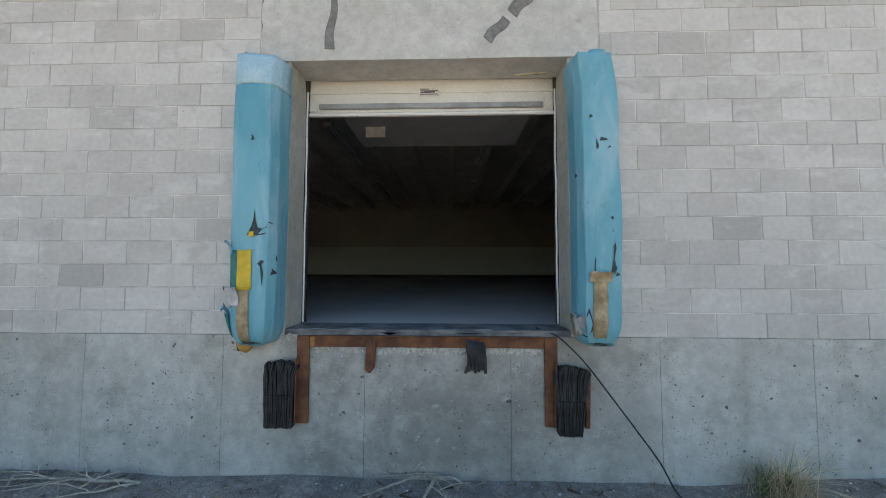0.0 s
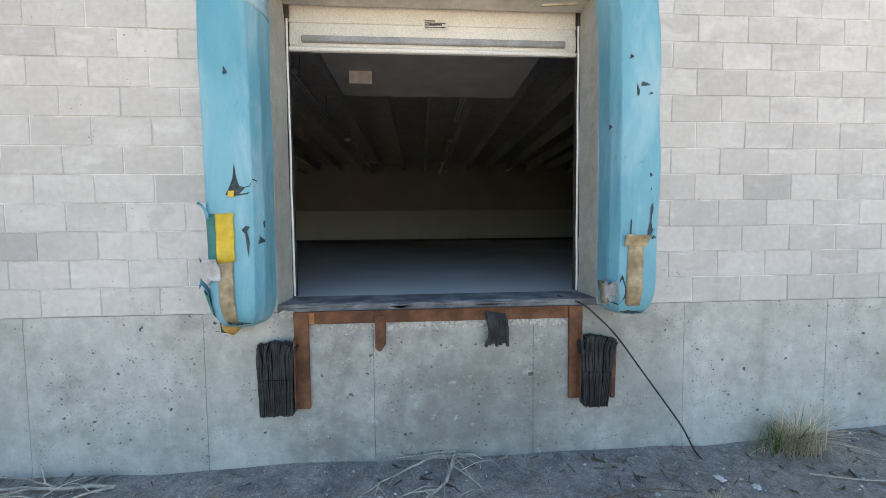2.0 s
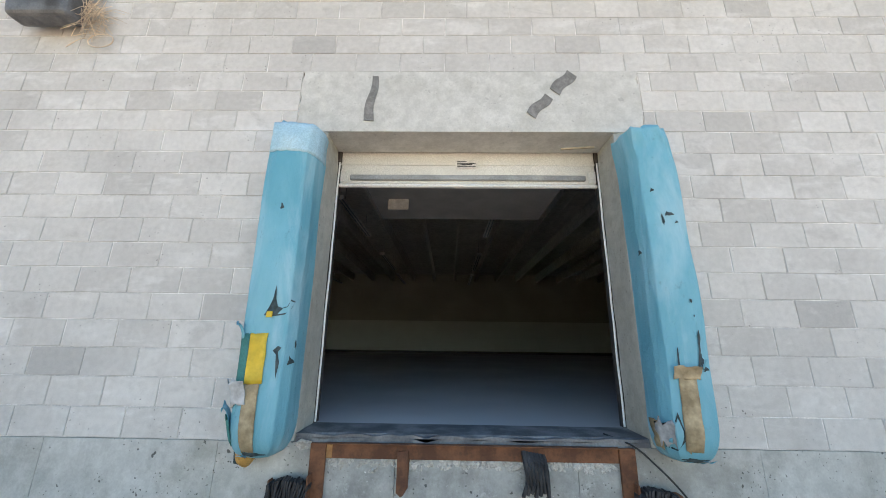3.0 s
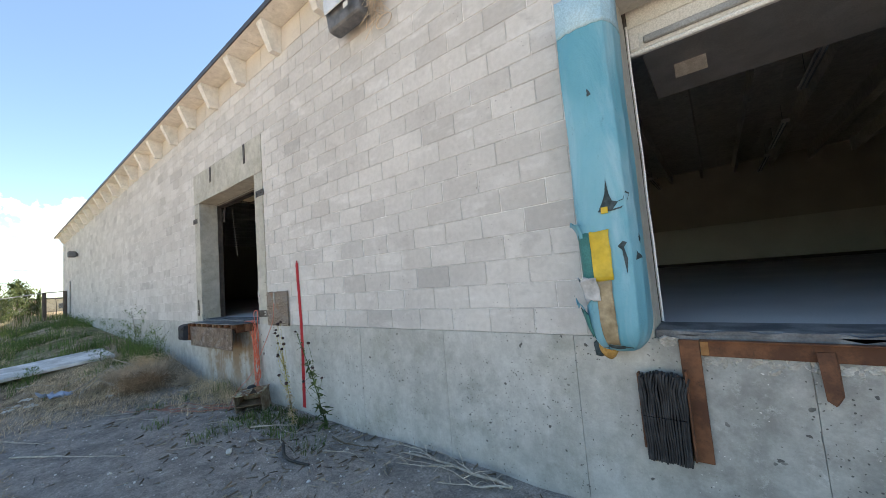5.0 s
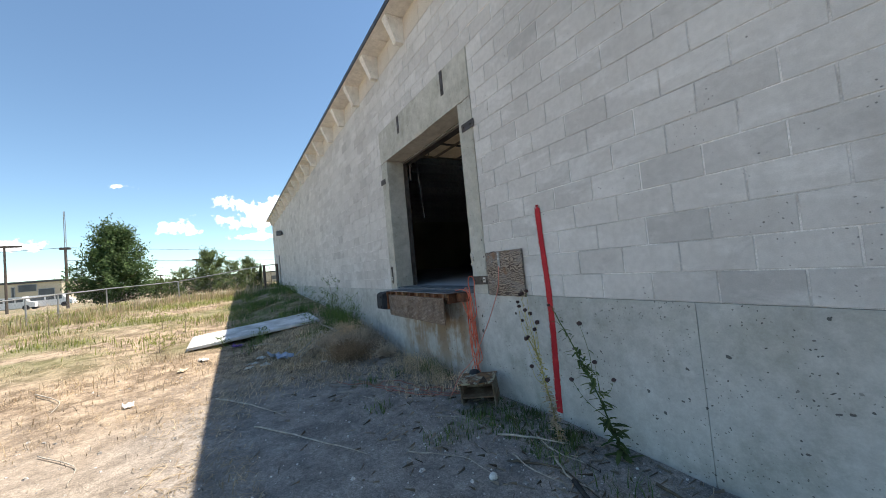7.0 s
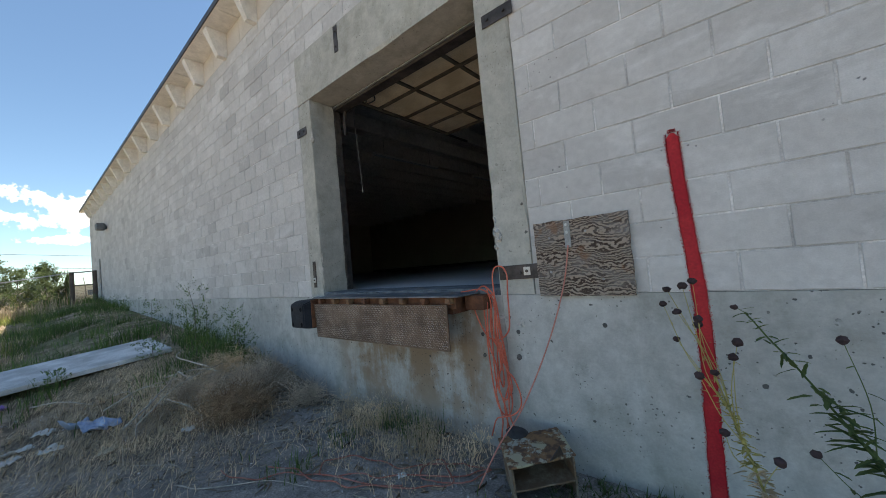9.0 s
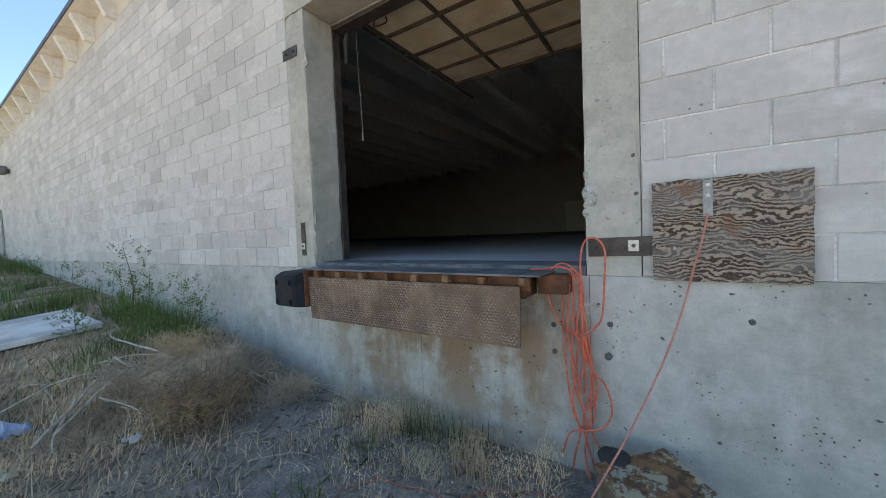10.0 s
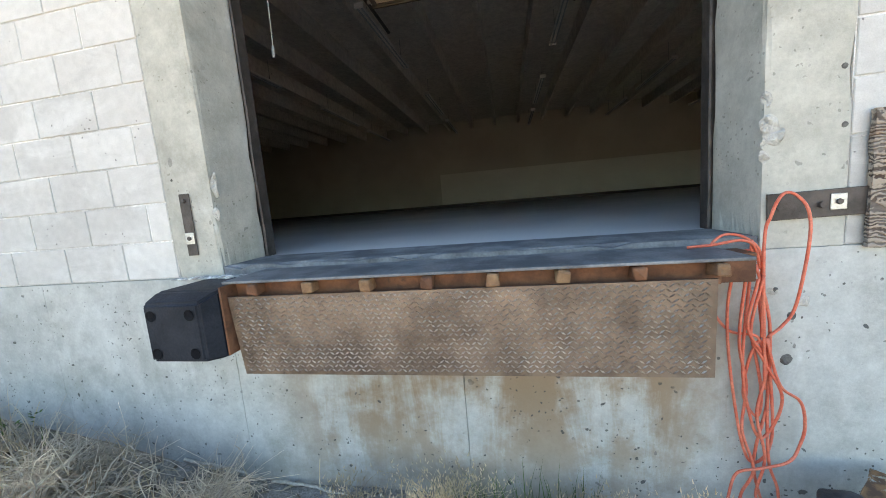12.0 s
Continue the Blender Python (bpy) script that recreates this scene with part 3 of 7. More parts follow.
for nm, d, lab in (("wall_west", (XW, XW + 0.25, W + 0.31, YB, -0.5, 5.55), "block end wall of the warehouse"),
                   ("wall_north", (XW, XE, YB, YB + 0.25, -0.5, 5.6), "tan painted block wall at the warehouse back"),
                   ("wall_east", (XE - 0.25, XE, W + 0.31, YB, -0.5, 5.55), "block end wall of the warehouse")):
    tagged(boxes(nm, [d], M["back"]), lab, "wall", kind="structure")
tagged(boxes("wall_paint", [(-11.8, XE - 0.3, YB - 0.006, YB - 0.001, FLOOR + 0.14, 2.95)], M["back_pale"]), "pale painted band on the back wall", "wall paint", kind="structure")
tagged(boxes("baseboard", [(XW + 0.3, XE - 0.3, YB - 0.05, YB - 0.008, FLOOR + 0.001, FLOOR + 0.13)], M["dark_steel"]), "dark kerb along the back wall", "baseboard", kind="structure")
tagged(boxes("floor", [(XW + 0.2, XE - 0.2, W + DEPTH, YB, FLOOR - 0.2, FLOOR)], M["floor"]), "worn grey concrete warehouse floor", "floor", kind="structure")

# roof of double tees: thin deck and tapered stems that run out past the wall
bm = bmesh.new()
box(bm, XW - 0.1, XE, EAVE_Y, YB + 0.3, SOFFIT, ROOF)
sx = STEM_X0 + STEM * math.floor((XE - 0.4 - STEM_X0) / STEM)
stems = []
while sx > XW + 0.2:
    stems.append(sx)
    sx -= STEM
for sx in stems:
    prof = [(3.10, SOFFIT - 0.03), (3.105, SOFFIT - 0.002), (YB + 0.1, SOFFIT - 0.002), (YB + 0.1, 5.19), (3.26, 5.19)]
    hw = (0.075, 0.075, 0.075, 0.055, 0.05)
    lo = [bm.verts.new((sx - w, y, z)) for (y, z), w in zip(prof, hw)]
    hi = [bm.verts.new((sx + w, y, z)) for (y, z), w in zip(prof, hw)]
    bm.faces.new(lo)
    bm.faces.new(hi[::-1])
    for k in range(5):
        bm.faces.new((lo[k], lo[(k + 1) % 5], hi[(k + 1) % 5], hi[k]))
    # joint between neighbouring tees
    if stems.index(sx) % 2 == 0:
        box(bm, sx - STEM / 2 - 0.012, sx - STEM / 2 + 0.012, EAVE_Y + 0.01, YB, SOFFIT - 0.012, SOFFIT - 0.001)
ceiling = part("ceiling", bm, M["tee"])
tagged(ceiling, "precast concrete double-tee roof with tapered overhanging stems", "ceiling", kind="structure")
tagged(boxes("trim", [(XW - 0.12, XE, EAVE_Y - 0.02, EAVE_Y - 0.001, SOFFIT + 0.005, ROOF + 0.035), (XW - 0.12, XE, EAVE_Y - 0.001, EAVE_Y + 0.2, ROOF + 0.002, ROOF + 0.035)], M["flashing"]),
       "thin dark metal flashing along the roof edge", "roof flashing", kind="structure")

# ---- concrete door frames ----


for number, (xa, xb) in ((1, d1), (2, d2)):
    fr = thing("door_frame_%d" % number, (xa, W, P), "cast concrete frame round an open loading door", "door frame", kind="structure")
    for nm, dims in (("jamb", (xa + 0.003, xa + JAMB, W - 0.008, W + DEPTH, FLOOR - 0.05, HEAD)), ("jamb", (xb - JAMB, xb - 0.003, W - 0.008, W + DEPTH, FLOOR - 0.05, HEAD)),
                     ("lintel", (xa + 0.003, xb - 0.003, W - 0.010, W + DEPTH, HEAD + 0.004, LINTEL - 0.004))):
        bm = bmesh.new()
        box(bm, *dims)
        es = [e for e in bm.edges]
        bmesh.ops.subdivide_edges(bm, edges=es, cuts=14, use_grid_fill=True)
        for v in bm.verts:
            edge = (min(abs(v.co.x - dims[0]), abs(v.co.x - dims[1])) < 0.002) + (min(abs(v.co.y - dims[2]), abs(v.co.y - dims[3])) < 0.002) + (min(abs(v.co.z - dims[4]), abs(v.co.z - dims[5])) < 0.002)
            if edge >= 2:
                c = Vector(((dims[0] + dims[1]) / 2, (dims[2] + dims[3]) / 2, v.co.z))
                n = noise.noise(v.co * 9.0) + 0.6 * noise.noise(v.co * 23.0)
                v.co += (c - v.co).normalized() * (0.004 + max(0.0, n - 0.15) * 0.035)
        part(nm, bm, M["lintel" if (nm, number) == ("lintel", 1) else "frame"], fr)
    # steel track and weather strip on each side of the opening
    for s, xi in ((1, xa + JAMB), (-1, xb - JAMB)):
        tr = thing("door_track", (xi, W + 0.375, FLOOR), "dark steel overhead door track beside the opening", "door track")
        boxes("rail", [(xi + s * 0.006, xi + s * 0.010, W + DEPTH + 0.01, W + DEPTH + 0.08, FLOOR, HEAD + 0.05), (xi - s * 0.03, xi + s * 0.006, W + DEPTH + 0.005, W + DEPTH + 0.01, FLOOR, HEAD + 0.05), (xi - s * 0.03, xi + s * 0.006, W + DEPTH + 0.075, W + DEPTH + 0.08, FLOOR, HEAD + 0.05)], M["dark_steel"], tr)
        bm = bmesh.new()
        tube(bm, [Vector((xi + s * (0.012 + 0.006 * noise.noise(Vector((number, s, q * 0.4)))), W + DEPTH - 0.005, FLOOR + 0.01 + q * (HEAD - FLOOR - 0.12) / 16)) for q in range(17)], 0.009, n=5)
        part("weather_strip", bm, M["tube_white"] if number == 1 else M["dark_steel"], tr)

# door sill: broken concrete edge under door 1, floor level
for number, (xa, xb) in ((1, d1), (2, d2)):
    bm = bmesh.new()
    box(bm, xa + JAMB + 0.002, xb - JAMB - 0.002, W - 0.004, W + DEPTH + 0.01, FLOOR - 0.09, FLOOR + 0.002)
    bmesh.ops.subdivide_edges(bm, edges=list(bm.edges), cuts=26, use_grid_fill=True)
    for v in bm.verts:
        if v.co.y < W + 0.03 and v.co.z > FLOOR - 0.02:
            v.co.z -= max(0.0, noise.noise(v.co * 11.0) + 0.15) * 0.03
            v.co.y += max(0.0, noise.noise(v.co * 15.0)) * 0.02
    tagged(part("sill_%d" % number, bm, M["sill"]), "chipped grey concrete dock sill", "sill", kind="structure")

# ---- overhead door of door 1, rolled almost fully up ----
x0, x1 = d1[0] + JAMB + 0.014, d1[1] - JAMB - 0.014
YD = W + 0.075     # plane of the leaf
od = thing("dock_door", (x0, W + 0.4, 3.235), "off-white sectional loading door rolled nearly fully up", "overhead door")
boxes("door_section", [(x0, x1, YD + 0.30, YD + 0.345, 3.273, 3.653)], M["white_door"], od, bev=0.006)
boxes("rib", [(x0, x1, YD + 0.288, YD + 0.301, 3.458, 3.483)], M["white_door"], od, bev=0.004)
boxes("bottom_bar", [(x0 + 0.1, x1 - 0.1, YD + 0.272, YD + 0.302, 3.298, 3.353)], M["galv"], od, bev=0.008, label="grey steel bottom bar")
boxes("end_cap", [(x0, x0 + 0.075, YD + 0.285, YD + 0.303, 3.278, 3.403)], M["white_door"], od, bev=0.008)
boxes("end_cap", [(x1 - 0.075, x1, YD + 0.285, YD + 0.303, 3.278, 3.403)], M["white_door"], od, bev=0.008)
boxes("bottom_seal", [(x0 - 0.02, x1 + 0.02, YD + 0.29, YD + 0.34, 3.238, 3.269)], M["tube_white"], od, bev=0.01)
st = boxes("sticker", [(-0.76, -0.55, YD + 0.284, YD + 0.287, 3.428, 3.508)], M["paper"], od, label="white printed warning sticker")
bars = [(-0.745, -0.565, YD + 0.281, YD + 0.2835, 3.489 - 0.017 * q, 3.497 - 0.017 * q) for q in range(4)]
bars = [(-0.745, -0.655 + 0.085 * (q % 2), *b[2:]) for q, b in enumerate(bars)] + [(-0.705, -0.60, YD + 0.281, YD + 0.2835, 3.457, 3.469)]
boxes("print", bars, M["print"], st)
# the raised upper sections, behind the header
boxes("raised_section", [(x0, x1, W + 0.42, W + 2.5, 3.67, 3.71)], M["raised"], od)
boxes("placard", [(-1.63, -1.36, W + 1.7, W + 1.71, 3.52, 3.668)], M["paper"], od, label="pale placard hung from the raised door")
tagged(boxes("splinter", [(0.12, 0.40, W - 0.02, W - 0.008, 3.405, 3.42)], M["foam"], at=(0.12, W, 3.4)), "thin splinter of pale wood under the lintel", "wood splinter").rotation_euler = (0, radians(-4), 0)

# dark strips left on the lintel of door 1


def strip(pts, w0, w1, label):
    bm = bmesh.new()
    a, b = Vector(pts[0]), Vector(pts[-1])
    side = (b - a).cross(Vector((0, 1, 0))).normalized()
    rows = []
    steps = 9
    for i in range(steps + 1):
        u = i / steps
        c = a.lerp(b, u) + side * 0.012 * math.sin(u * 7.0)
        w = w0 + (w1 - w0) * u
        lift = 0.004 + 0.02 * max(0.0, u - 0.8)
        rows.append([bm.verts.new(c + side * s * w / 2 + Vector((0, -lift + dy, 0))) for s, dy in ((-1, 0.0), (1, 0.0), (1, 0.004), (-1, 0.004))])
    for r, q in zip(rows, rows[1:]):
        for k in range(4):
            bm.faces.new((r[k], r[(k + 1) % 4], q[(k + 1) % 4], q[k]))
    bm.faces.new(rows[0])
    bm.faces.new(rows[-1][::-1])
    return tagged(part("adhesive_strip", bm, M["tape"], at=pts[-1]), label, "adhesive strip", "strips on the lintel")


strip([(-1.49, W - 0.012, 4.14), (-1.53, W - 0.012, 3.68)], 0.055, 0.09, "dark peeling strip stuck on the concrete lintel")
strip([(0.27, W - 0.012, 4.17), (0.10, W - 0.012, 3.98)], 0.11, 0.11, "dark peeling strip stuck on the concrete lintel")
strip([(0.05, W - 0.012, 3.93), (-0.12, W - 0.012, 3.74)], 0.09, 0.10, "dark peeling strip stuck on the concrete lintel")

# ---- dock seal pads of door 1 ----


def pad_point(side, u, z, zb, zt):
    """Skin of a foam pad: u goes round from the wall over the front to the opening."""
    xa, xb, d = side
    prof = [(0.02, 0.0), (0.0, 0.55), (0.10, 0.93), (0.3, 1.0), (0.66, 1.0), (0.88, 0.92), (0.98, 0.6), (1.0, 0.0)]
    t = u * (len(prof) - 1)
    i = min(int(t), len(prof) - 2)
    f = t - i
    f = f * f * (3 - 2 * f)
    px = prof[i][0] * (1 - f) + prof[i + 1][0] * f
    py = prof[i][1] * (1 - f) + prof[i + 1][1] * f
    if d < 0:
        px = 1 - px
    low = max(0.0, 1 - (z - zb) / 0.22)
    k = math.sqrt(max(0.0, 1 - low * low * 0.86))
    cx = 0.5 + (px - 0.5) * (0.35 + 0.65 * k)
    v = Vector((xa + (xb - xa) * cx, W - 0.005 - 0.27 * py * (0.55 + 0.45 * k), z))
    n = noise.noise_vector(Vector((v.x * 4, v.y * 4, v.z * 1.7 + xa)))
    n2 = noise.noise(Vector((v.x * 16, v.y * 10, v.z * 3.0)))
    v.x += n.x * 0.014
    if d < 0:
        v.x += 0.03 * math.sin(math.pi * (z - zb) / (zt - zb)) * (v.x - xa) / (xb - xa) - 0.03 * sstep(z, zt - 0.3, zt)
    crease = noise.noise(Vector((v.x * 26 + z * 4, z * 2.2, xa)))
    v.y += 0.007 * max(0.0, crease) * (1 if py > 0.3 else 0)
    if py > 0.1:
        v.y += n.y * 0.018 + n2 * 0.006
    topw = sstep(z, zt - 0.45, zt)
    v.y += topw * 0.03 * noise.noise(Vector((u * 9, z * 7, 2.0 + xa)))
    return v


def patch(name, side, u0, u1, z0, z1, zb, zt, material, parent, lift=0.006, jag=0.02, nu=6, nz=10, curl=0.0, label=""):
    """A torn layer on the skin of a pad, with ragged edges and thickness."""
    bm = bmesh.new()
    front, back = [], []
    for j in range(nz + 1):
        rf, rb = [], []
        for i in range(nu + 1):
            u, z = u0 + (u1 - u0) * i / nu, z0 + (z1 - z0) * j / nz
            if i in (0, nu):
                u += 0.35 * jag * noise.noise(Vector((z * 21, u0 * 9, xsign(side))))
            if j in (0, nz):
                z += jag * noise.noise(Vector((u * 23, z0 * 5, 3.0)))
            v = pad_point(side, min(0.99, max(0.01, u)), z, zb, zt)
            c = Vector(((side[0] + side[1]) / 2, W + 0.02, z))
            n = (v - c).normalized()
            roll = curl * (j / nz) ** 2
            rf.append(bm.verts.new(v + n * (lift + roll)))
            rb.append(bm.verts.new(v + n * (lift + roll - 0.005)))
        front.append(rf)
        back.append(rb)
    for j in range(nz):
        for i in range(nu):
            bm.faces.new((front[j][i], front[j][i + 1], front[j + 1][i + 1], front[j + 1][i]))
            bm.faces.new((back[j][i], back[j + 1][i], back[j + 1][i + 1], back[j][i + 1]))
    rim = [(front[0][i], back[0][i]) for i in range(nu + 1)] + [(front[j][nu], back[j][nu]) for j in range(1, nz + 1)] + \
          [(front[nz][i], back[nz][i]) for i in range(nu - 1, -1, -1)] + [(front[j][0], back[j][0]) for j in range(nz - 1, 0, -1)]
    for (a, b), (c, d) in zip(rim, rim[1:] + rim[:1]):
        bm.faces.new((a, b, d, c))
    return part(name, bm, material, parent, label, smooth=True)


def xsign(side):
    return side[0] * 3.0


def tear(side, u, du, z, dz, zb, zt, parent):
    """A ragged rip: a dark patch with uneven points, lying on the skin, hollow shade in its colour."""
    bm = bmesh.new()
    n = 16
    ring = []
    c = Vector(((side[0] + side[1]) / 2, W + 0.02, z))
    for k in range(n):
        a = 2 * math.pi * k / n
        rad = 0.45 + 0.75 * abs(noise.noise(Vector((math.cos(a) * 1.7 + u * 31, math.sin(a) * 1.7 + z * 17, k * 0.37)))) + (0.35 if k % 5 == 0 else 0.0)
        v = pad_point(side, min(0.99, max(0.01, u + du * 0.62 * rad * math.cos(a) * (1 if side[2] > 0 else -1))), z + dz * 0.62 * rad * math.sin(a), zb, zt)
        ring.append(bm.verts.new(v + (v - c).normalized() * 0.0045))
    v = pad_point(side, u, z, zb, zt)
    mid = bm.verts.new(v + (v - c).normalized() * 0.007)
    for k in range(n):
        bm.faces.new((ring[k], ring[(k + 1) % n], mid))
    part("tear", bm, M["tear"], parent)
    if du * dz > 0.004:
        patch("torn_lip", side, u - du * 0.5, u - du * 0.12, z - dz * 0.55, z - dz * 0.05, zb, zt, M["vinyl"], parent, 0.012, 0.03, 3, 4, 0.02)


def seal_pad(side, zb, zt, label):
    pad = thing("dock_seal_pad", ((side[0] + side[1]) / 2, W - 0.1, zb), label, "dock seal pad", "pads beside the loading door")
    bm = bmesh.new()
    nu, nz = 34, 86
    rows = []
    for j in range(nz + 1):
        z = zb + (zt - zb) * j / nz
        row = []
        for i in range(nu + 1):
            v = pad_point(side, i / nu, z, zb, zt)
            if j == nz:
                v.z += 0.035 * noise.noise(Vector((i * 0.45, 1.7, side[0]))) - 0.008
            row.append(bm.verts.new(v))
        rows.append(row)
    for j in range(nz):
        for i in range(nu):
            bm.faces.new((rows[j][i], rows[j][i + 1], rows[j + 1][i + 1], rows[j + 1][i]))
    for r, dz in ((rows[0], -0.02), (rows[-1], 0.015)):
        c = sum((v.co for v in r), Vector()) / len(r)
        cv = bm.verts.new(c + Vector((0, 0, dz)))
        for a, b in zip(r, r[1:]):
            bm.faces.new((a, b, cv))
        bm.faces.new((r[-1], r[0], cv))
    part("cover", bm, M["vinyl"], pad, smooth=True)
    return pad


def rip(side, outline, zb, zt, parent):
    """A long torn opening, laid on the skin as a sheet of painted shade: outline in shares of the width and in height.
    """
    bm = bmesh.new()
    c = Vector(((side[0] + side[1]) / 2, W + 0.02, sum(z for _, z in outline) / len(outline)))
    ring = []
    for f, z in outline:
        lo, hi = 0.15, 0.97
        for _ in range(24):
            u = (lo + hi) / 2
            x = (pad_point(side, u, z, zb, zt).x - side[0]) / (side[1] - side[0])
            if (x < f) == (side[2] > 0):
                lo = u
            else:
                hi = u
        v = pad_point(side, u, z, zb, zt)
        ring.append(bm.verts.new(v + Vector((0, -0.006, 0))))
    face = bm.faces.new(ring)
    bmesh.ops.triangulate(bm, faces=[face])
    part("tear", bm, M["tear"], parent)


LEFT, RIGHT = (-2.245, -1.865, 1), (0.57, 0.905, -1)
padl = seal_pad(LEFT, 1.10, 3.50, "torn blue vinyl dock seal pad with yellow stripe showing")
zz = (1.10, 3.50)
patch("green_layer", LEFT, 0.13, 0.415, 1.54, 1.865, *zz, M["green"], padl, 0.007)
patch("yellow_stripe", LEFT, 0.405, 0.53, 1.55, 1.87, *zz, M["yellow"], padl, 0.011, 0.015)
patch("loose_flap", LEFT, 0.24, 0.47, 1.42, 1.57, *zz, M["grey_vinyl"], padl, 0.02, 0.04, curl=0.045, label="grey curled vinyl flap")
patch("loose_flap", LEFT, 0.12, 0.34, 1.85, 1.94, *zz, M["vinyl"], padl, 0.01, 0.05, curl=0.045)
patch("loose_flap", LEFT, 0.13, 0.26, 1.30, 1.42, *zz, M["vinyl"], padl, 0.014, 0.06, curl=0.06)
patch("batten", LEFT, 0.43, 0.52, 1.14, 1.56, *zz, M["foam"], padl, 0.009, 0.012, label="exposed dirty tan wood and foam")
patch("green_layer", LEFT, 0.14, 0.33, 1.20, 1.36, *zz, M["green"], padl, 0.012, 0.05, curl=0.03)
patch("top_wrap", LEFT, 0.03, 0.97, 3.235, 3.495, *zz, M["vinyl_pale"], padl, 0.004, 0.012, 24, 8, label="bleached paler vinyl wrap")
bm = bmesh.new()
bmesh.ops.create_icosphere(bm, subdivisions=3, radius=1.0, matrix=Matrix.Translation((-2.13, 3.27, 1.11)) @ Matrix.Diagonal((0.062, 0.08, 0.075, 1)))
roughen(bm, 0.016, 12)
part("foam_lump", bm, M["orange_foam"], padl, "ochre foam bulging out", smooth=True)
bm = bmesh.new()
box(bm, -2.235, -2.185, 3.30, 3.37, 1.03, 1.14, bev=0.008)
roughen(bm, 0.02, 18)
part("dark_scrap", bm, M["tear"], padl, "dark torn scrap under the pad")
padr = seal_pad(RIGHT, 1.12, 3.46, "torn blue vinyl dock seal pad with exposed batten")
zr = (1.12, 3.46)
patch("batten", RIGHT, 0.49, 0.63, 1.19, 1.66, *zr, M["foam"], padr, 0.009, 0.02, label="exposed dirty tan wood and foam")
patch("loose_flap", RIGHT, 0.47, 0.66, 1.62, 1.70, *zr, M["foam"], padr, 0.014, 0.03, curl=0.03)
patch("loose_flap", RIGHT, 0.72, 0.90, 1.22, 1.36, *zr, M["grey_vinyl"], padr, 0.02, 0.06, curl=0.03)
for side, zbt, pd, rips in ((LEFT, zz, padl, [(0.80, 0.07, 1.69, 0.05), (0.52, 0.02, 2.78, 0.05), (0.50, 0.30, 1.125, 0.03), (0.83, 0.03, 1.80, 0.06)]),
                            (RIGHT, zr, padr, [(0.62, 0.03, 2.93, 0.03), (0.50, 0.05, 2.74, 0.035), (0.54, 0.02, 2.70, 0.09), (0.46, 0.03, 2.68, 0.02), (0.86, 0.07, 2.48, 0.04), (0.45, 0.035, 2.12, 0.03), (0.44, 0.02, 2.02, 0.02), (0.40, 0.04, 1.74, 0.12), (0.60, 0.04, 1.66, 0.09), (0.36, 0.06, 1.68, 0.03), (0.80, 0.07, 1.26, 0.10), (0.5, 0.45, 1.135, 0.03)])):
    if side is LEFT:
        rip(side, [(0.46, 1.99), (0.54, 2.05), (0.60, 2.10), (0.635, 2.20), (0.66, 2.10), (0.70, 2.05), (0.78, 2.04), (0.85, 2.045), (0.90, 2.10), (0.94, 2.09), (0.91, 2.04), (0.82, 1.995), (0.66, 1.985)], *zbt, pd)
        rip(side, [(0.70, 1.76), (0.78, 1.79), (0.84, 1.78), (0.79, 1.75), (0.83, 1.68), (0.80, 1.58), (0.775, 1.66), (0.76, 1.735)], *zbt, pd)
        patch("foam_scrap", side, 0.505, 0.535, 1.975, 2.015, *zbt, M["yellow"], pd, 0.014, 0.02)
    else:
        rip(side, [(0.64, 1.66), (0.70, 1.72), (0.74, 1.80), (0.76, 1.90), (0.80, 1.93), (0.82, 1.88), (0.79, 1.84), (0.76, 1.72), (0.70, 1.655)], *zbt, pd)
        rip(side, [(0.30, 1.69), (0.335, 1.70), (0.345, 1.82), (0.32, 1.80)], *zbt, pd)
        rip(side, [(0.06, 1.20), (0.14, 1.38), (0.19, 1.42), (0.30, 1.27), (0.16, 1.19)], *zbt, pd)
        patch("foam_scrap", side, 0.83, 0.93, 1.19, 1.37, *zbt, M["foam"], pd, 0.016, 0.05, 4, 6, 0.03)
    for u, du, z, dz in rips:
        tear(side, u, du, z, dz, *zbt, pd)

# ---- rusty steel and bumpers under door 1 ----
ang = thing("dock_edge_angle", (-0.65, W - 0.03, 1.06), "rusty steel angle along the dock edge", "steel angle")
boxes("edge_bar", [(-1.64, 0.34, W - 0.022, W - 0.012, 1.055, 1.145)], M["rust"], ang, bev=0.003)
boxes("edge_lip", [(-1.64, 0.34, W - 0.05, W - 0.012, 1.146, 1.154)], M["rust"], ang, bev=0.002)
boxes("upright", [(-1.748, -1.642, W - 0.035, W - 0.012, 0.42, 1.15)], M["rust"], ang, bev=0.003)
boxes("upright", [(0.342, 0.448, W - 0.035, W - 0.012, 0.42, 1.15)], M["rust"], ang, bev=0.003)
boxes("bright_edge", [(-1.64, -1.60, W - 0.026, W - 0.0225, 1.06, 1.14)], M["rust_bright"], ang)
bm = bmesh.new()
vs = [bm.verts.new(c) for c in ((-1.15, W - 0.05, 1.11), (-1.08, W - 0.03, 1.11), (-1.085, W - 0.075, 0.90), (-1.115, W - 0.10, 0.86), (-1.145, W - 0.10, 0.885))]
f = bm.faces.new(vs)
r = bmesh.ops.extrude_face_region(bm, geom=[f])
bmesh.ops.translate(bm, verts=[v for v in r["geom"] if isinstance(v, bmesh.types.BMVert)], vec=(0.012, 0.02, 0))
part("bent_tab", bm, M["rust"], ang, "bent rusty tab")
remnant = thing("rubber_remnant", (-0.23, W - 0.05, 0.86), "frayed black rubber remnant hanging from the dock edge", "rubber remnant")
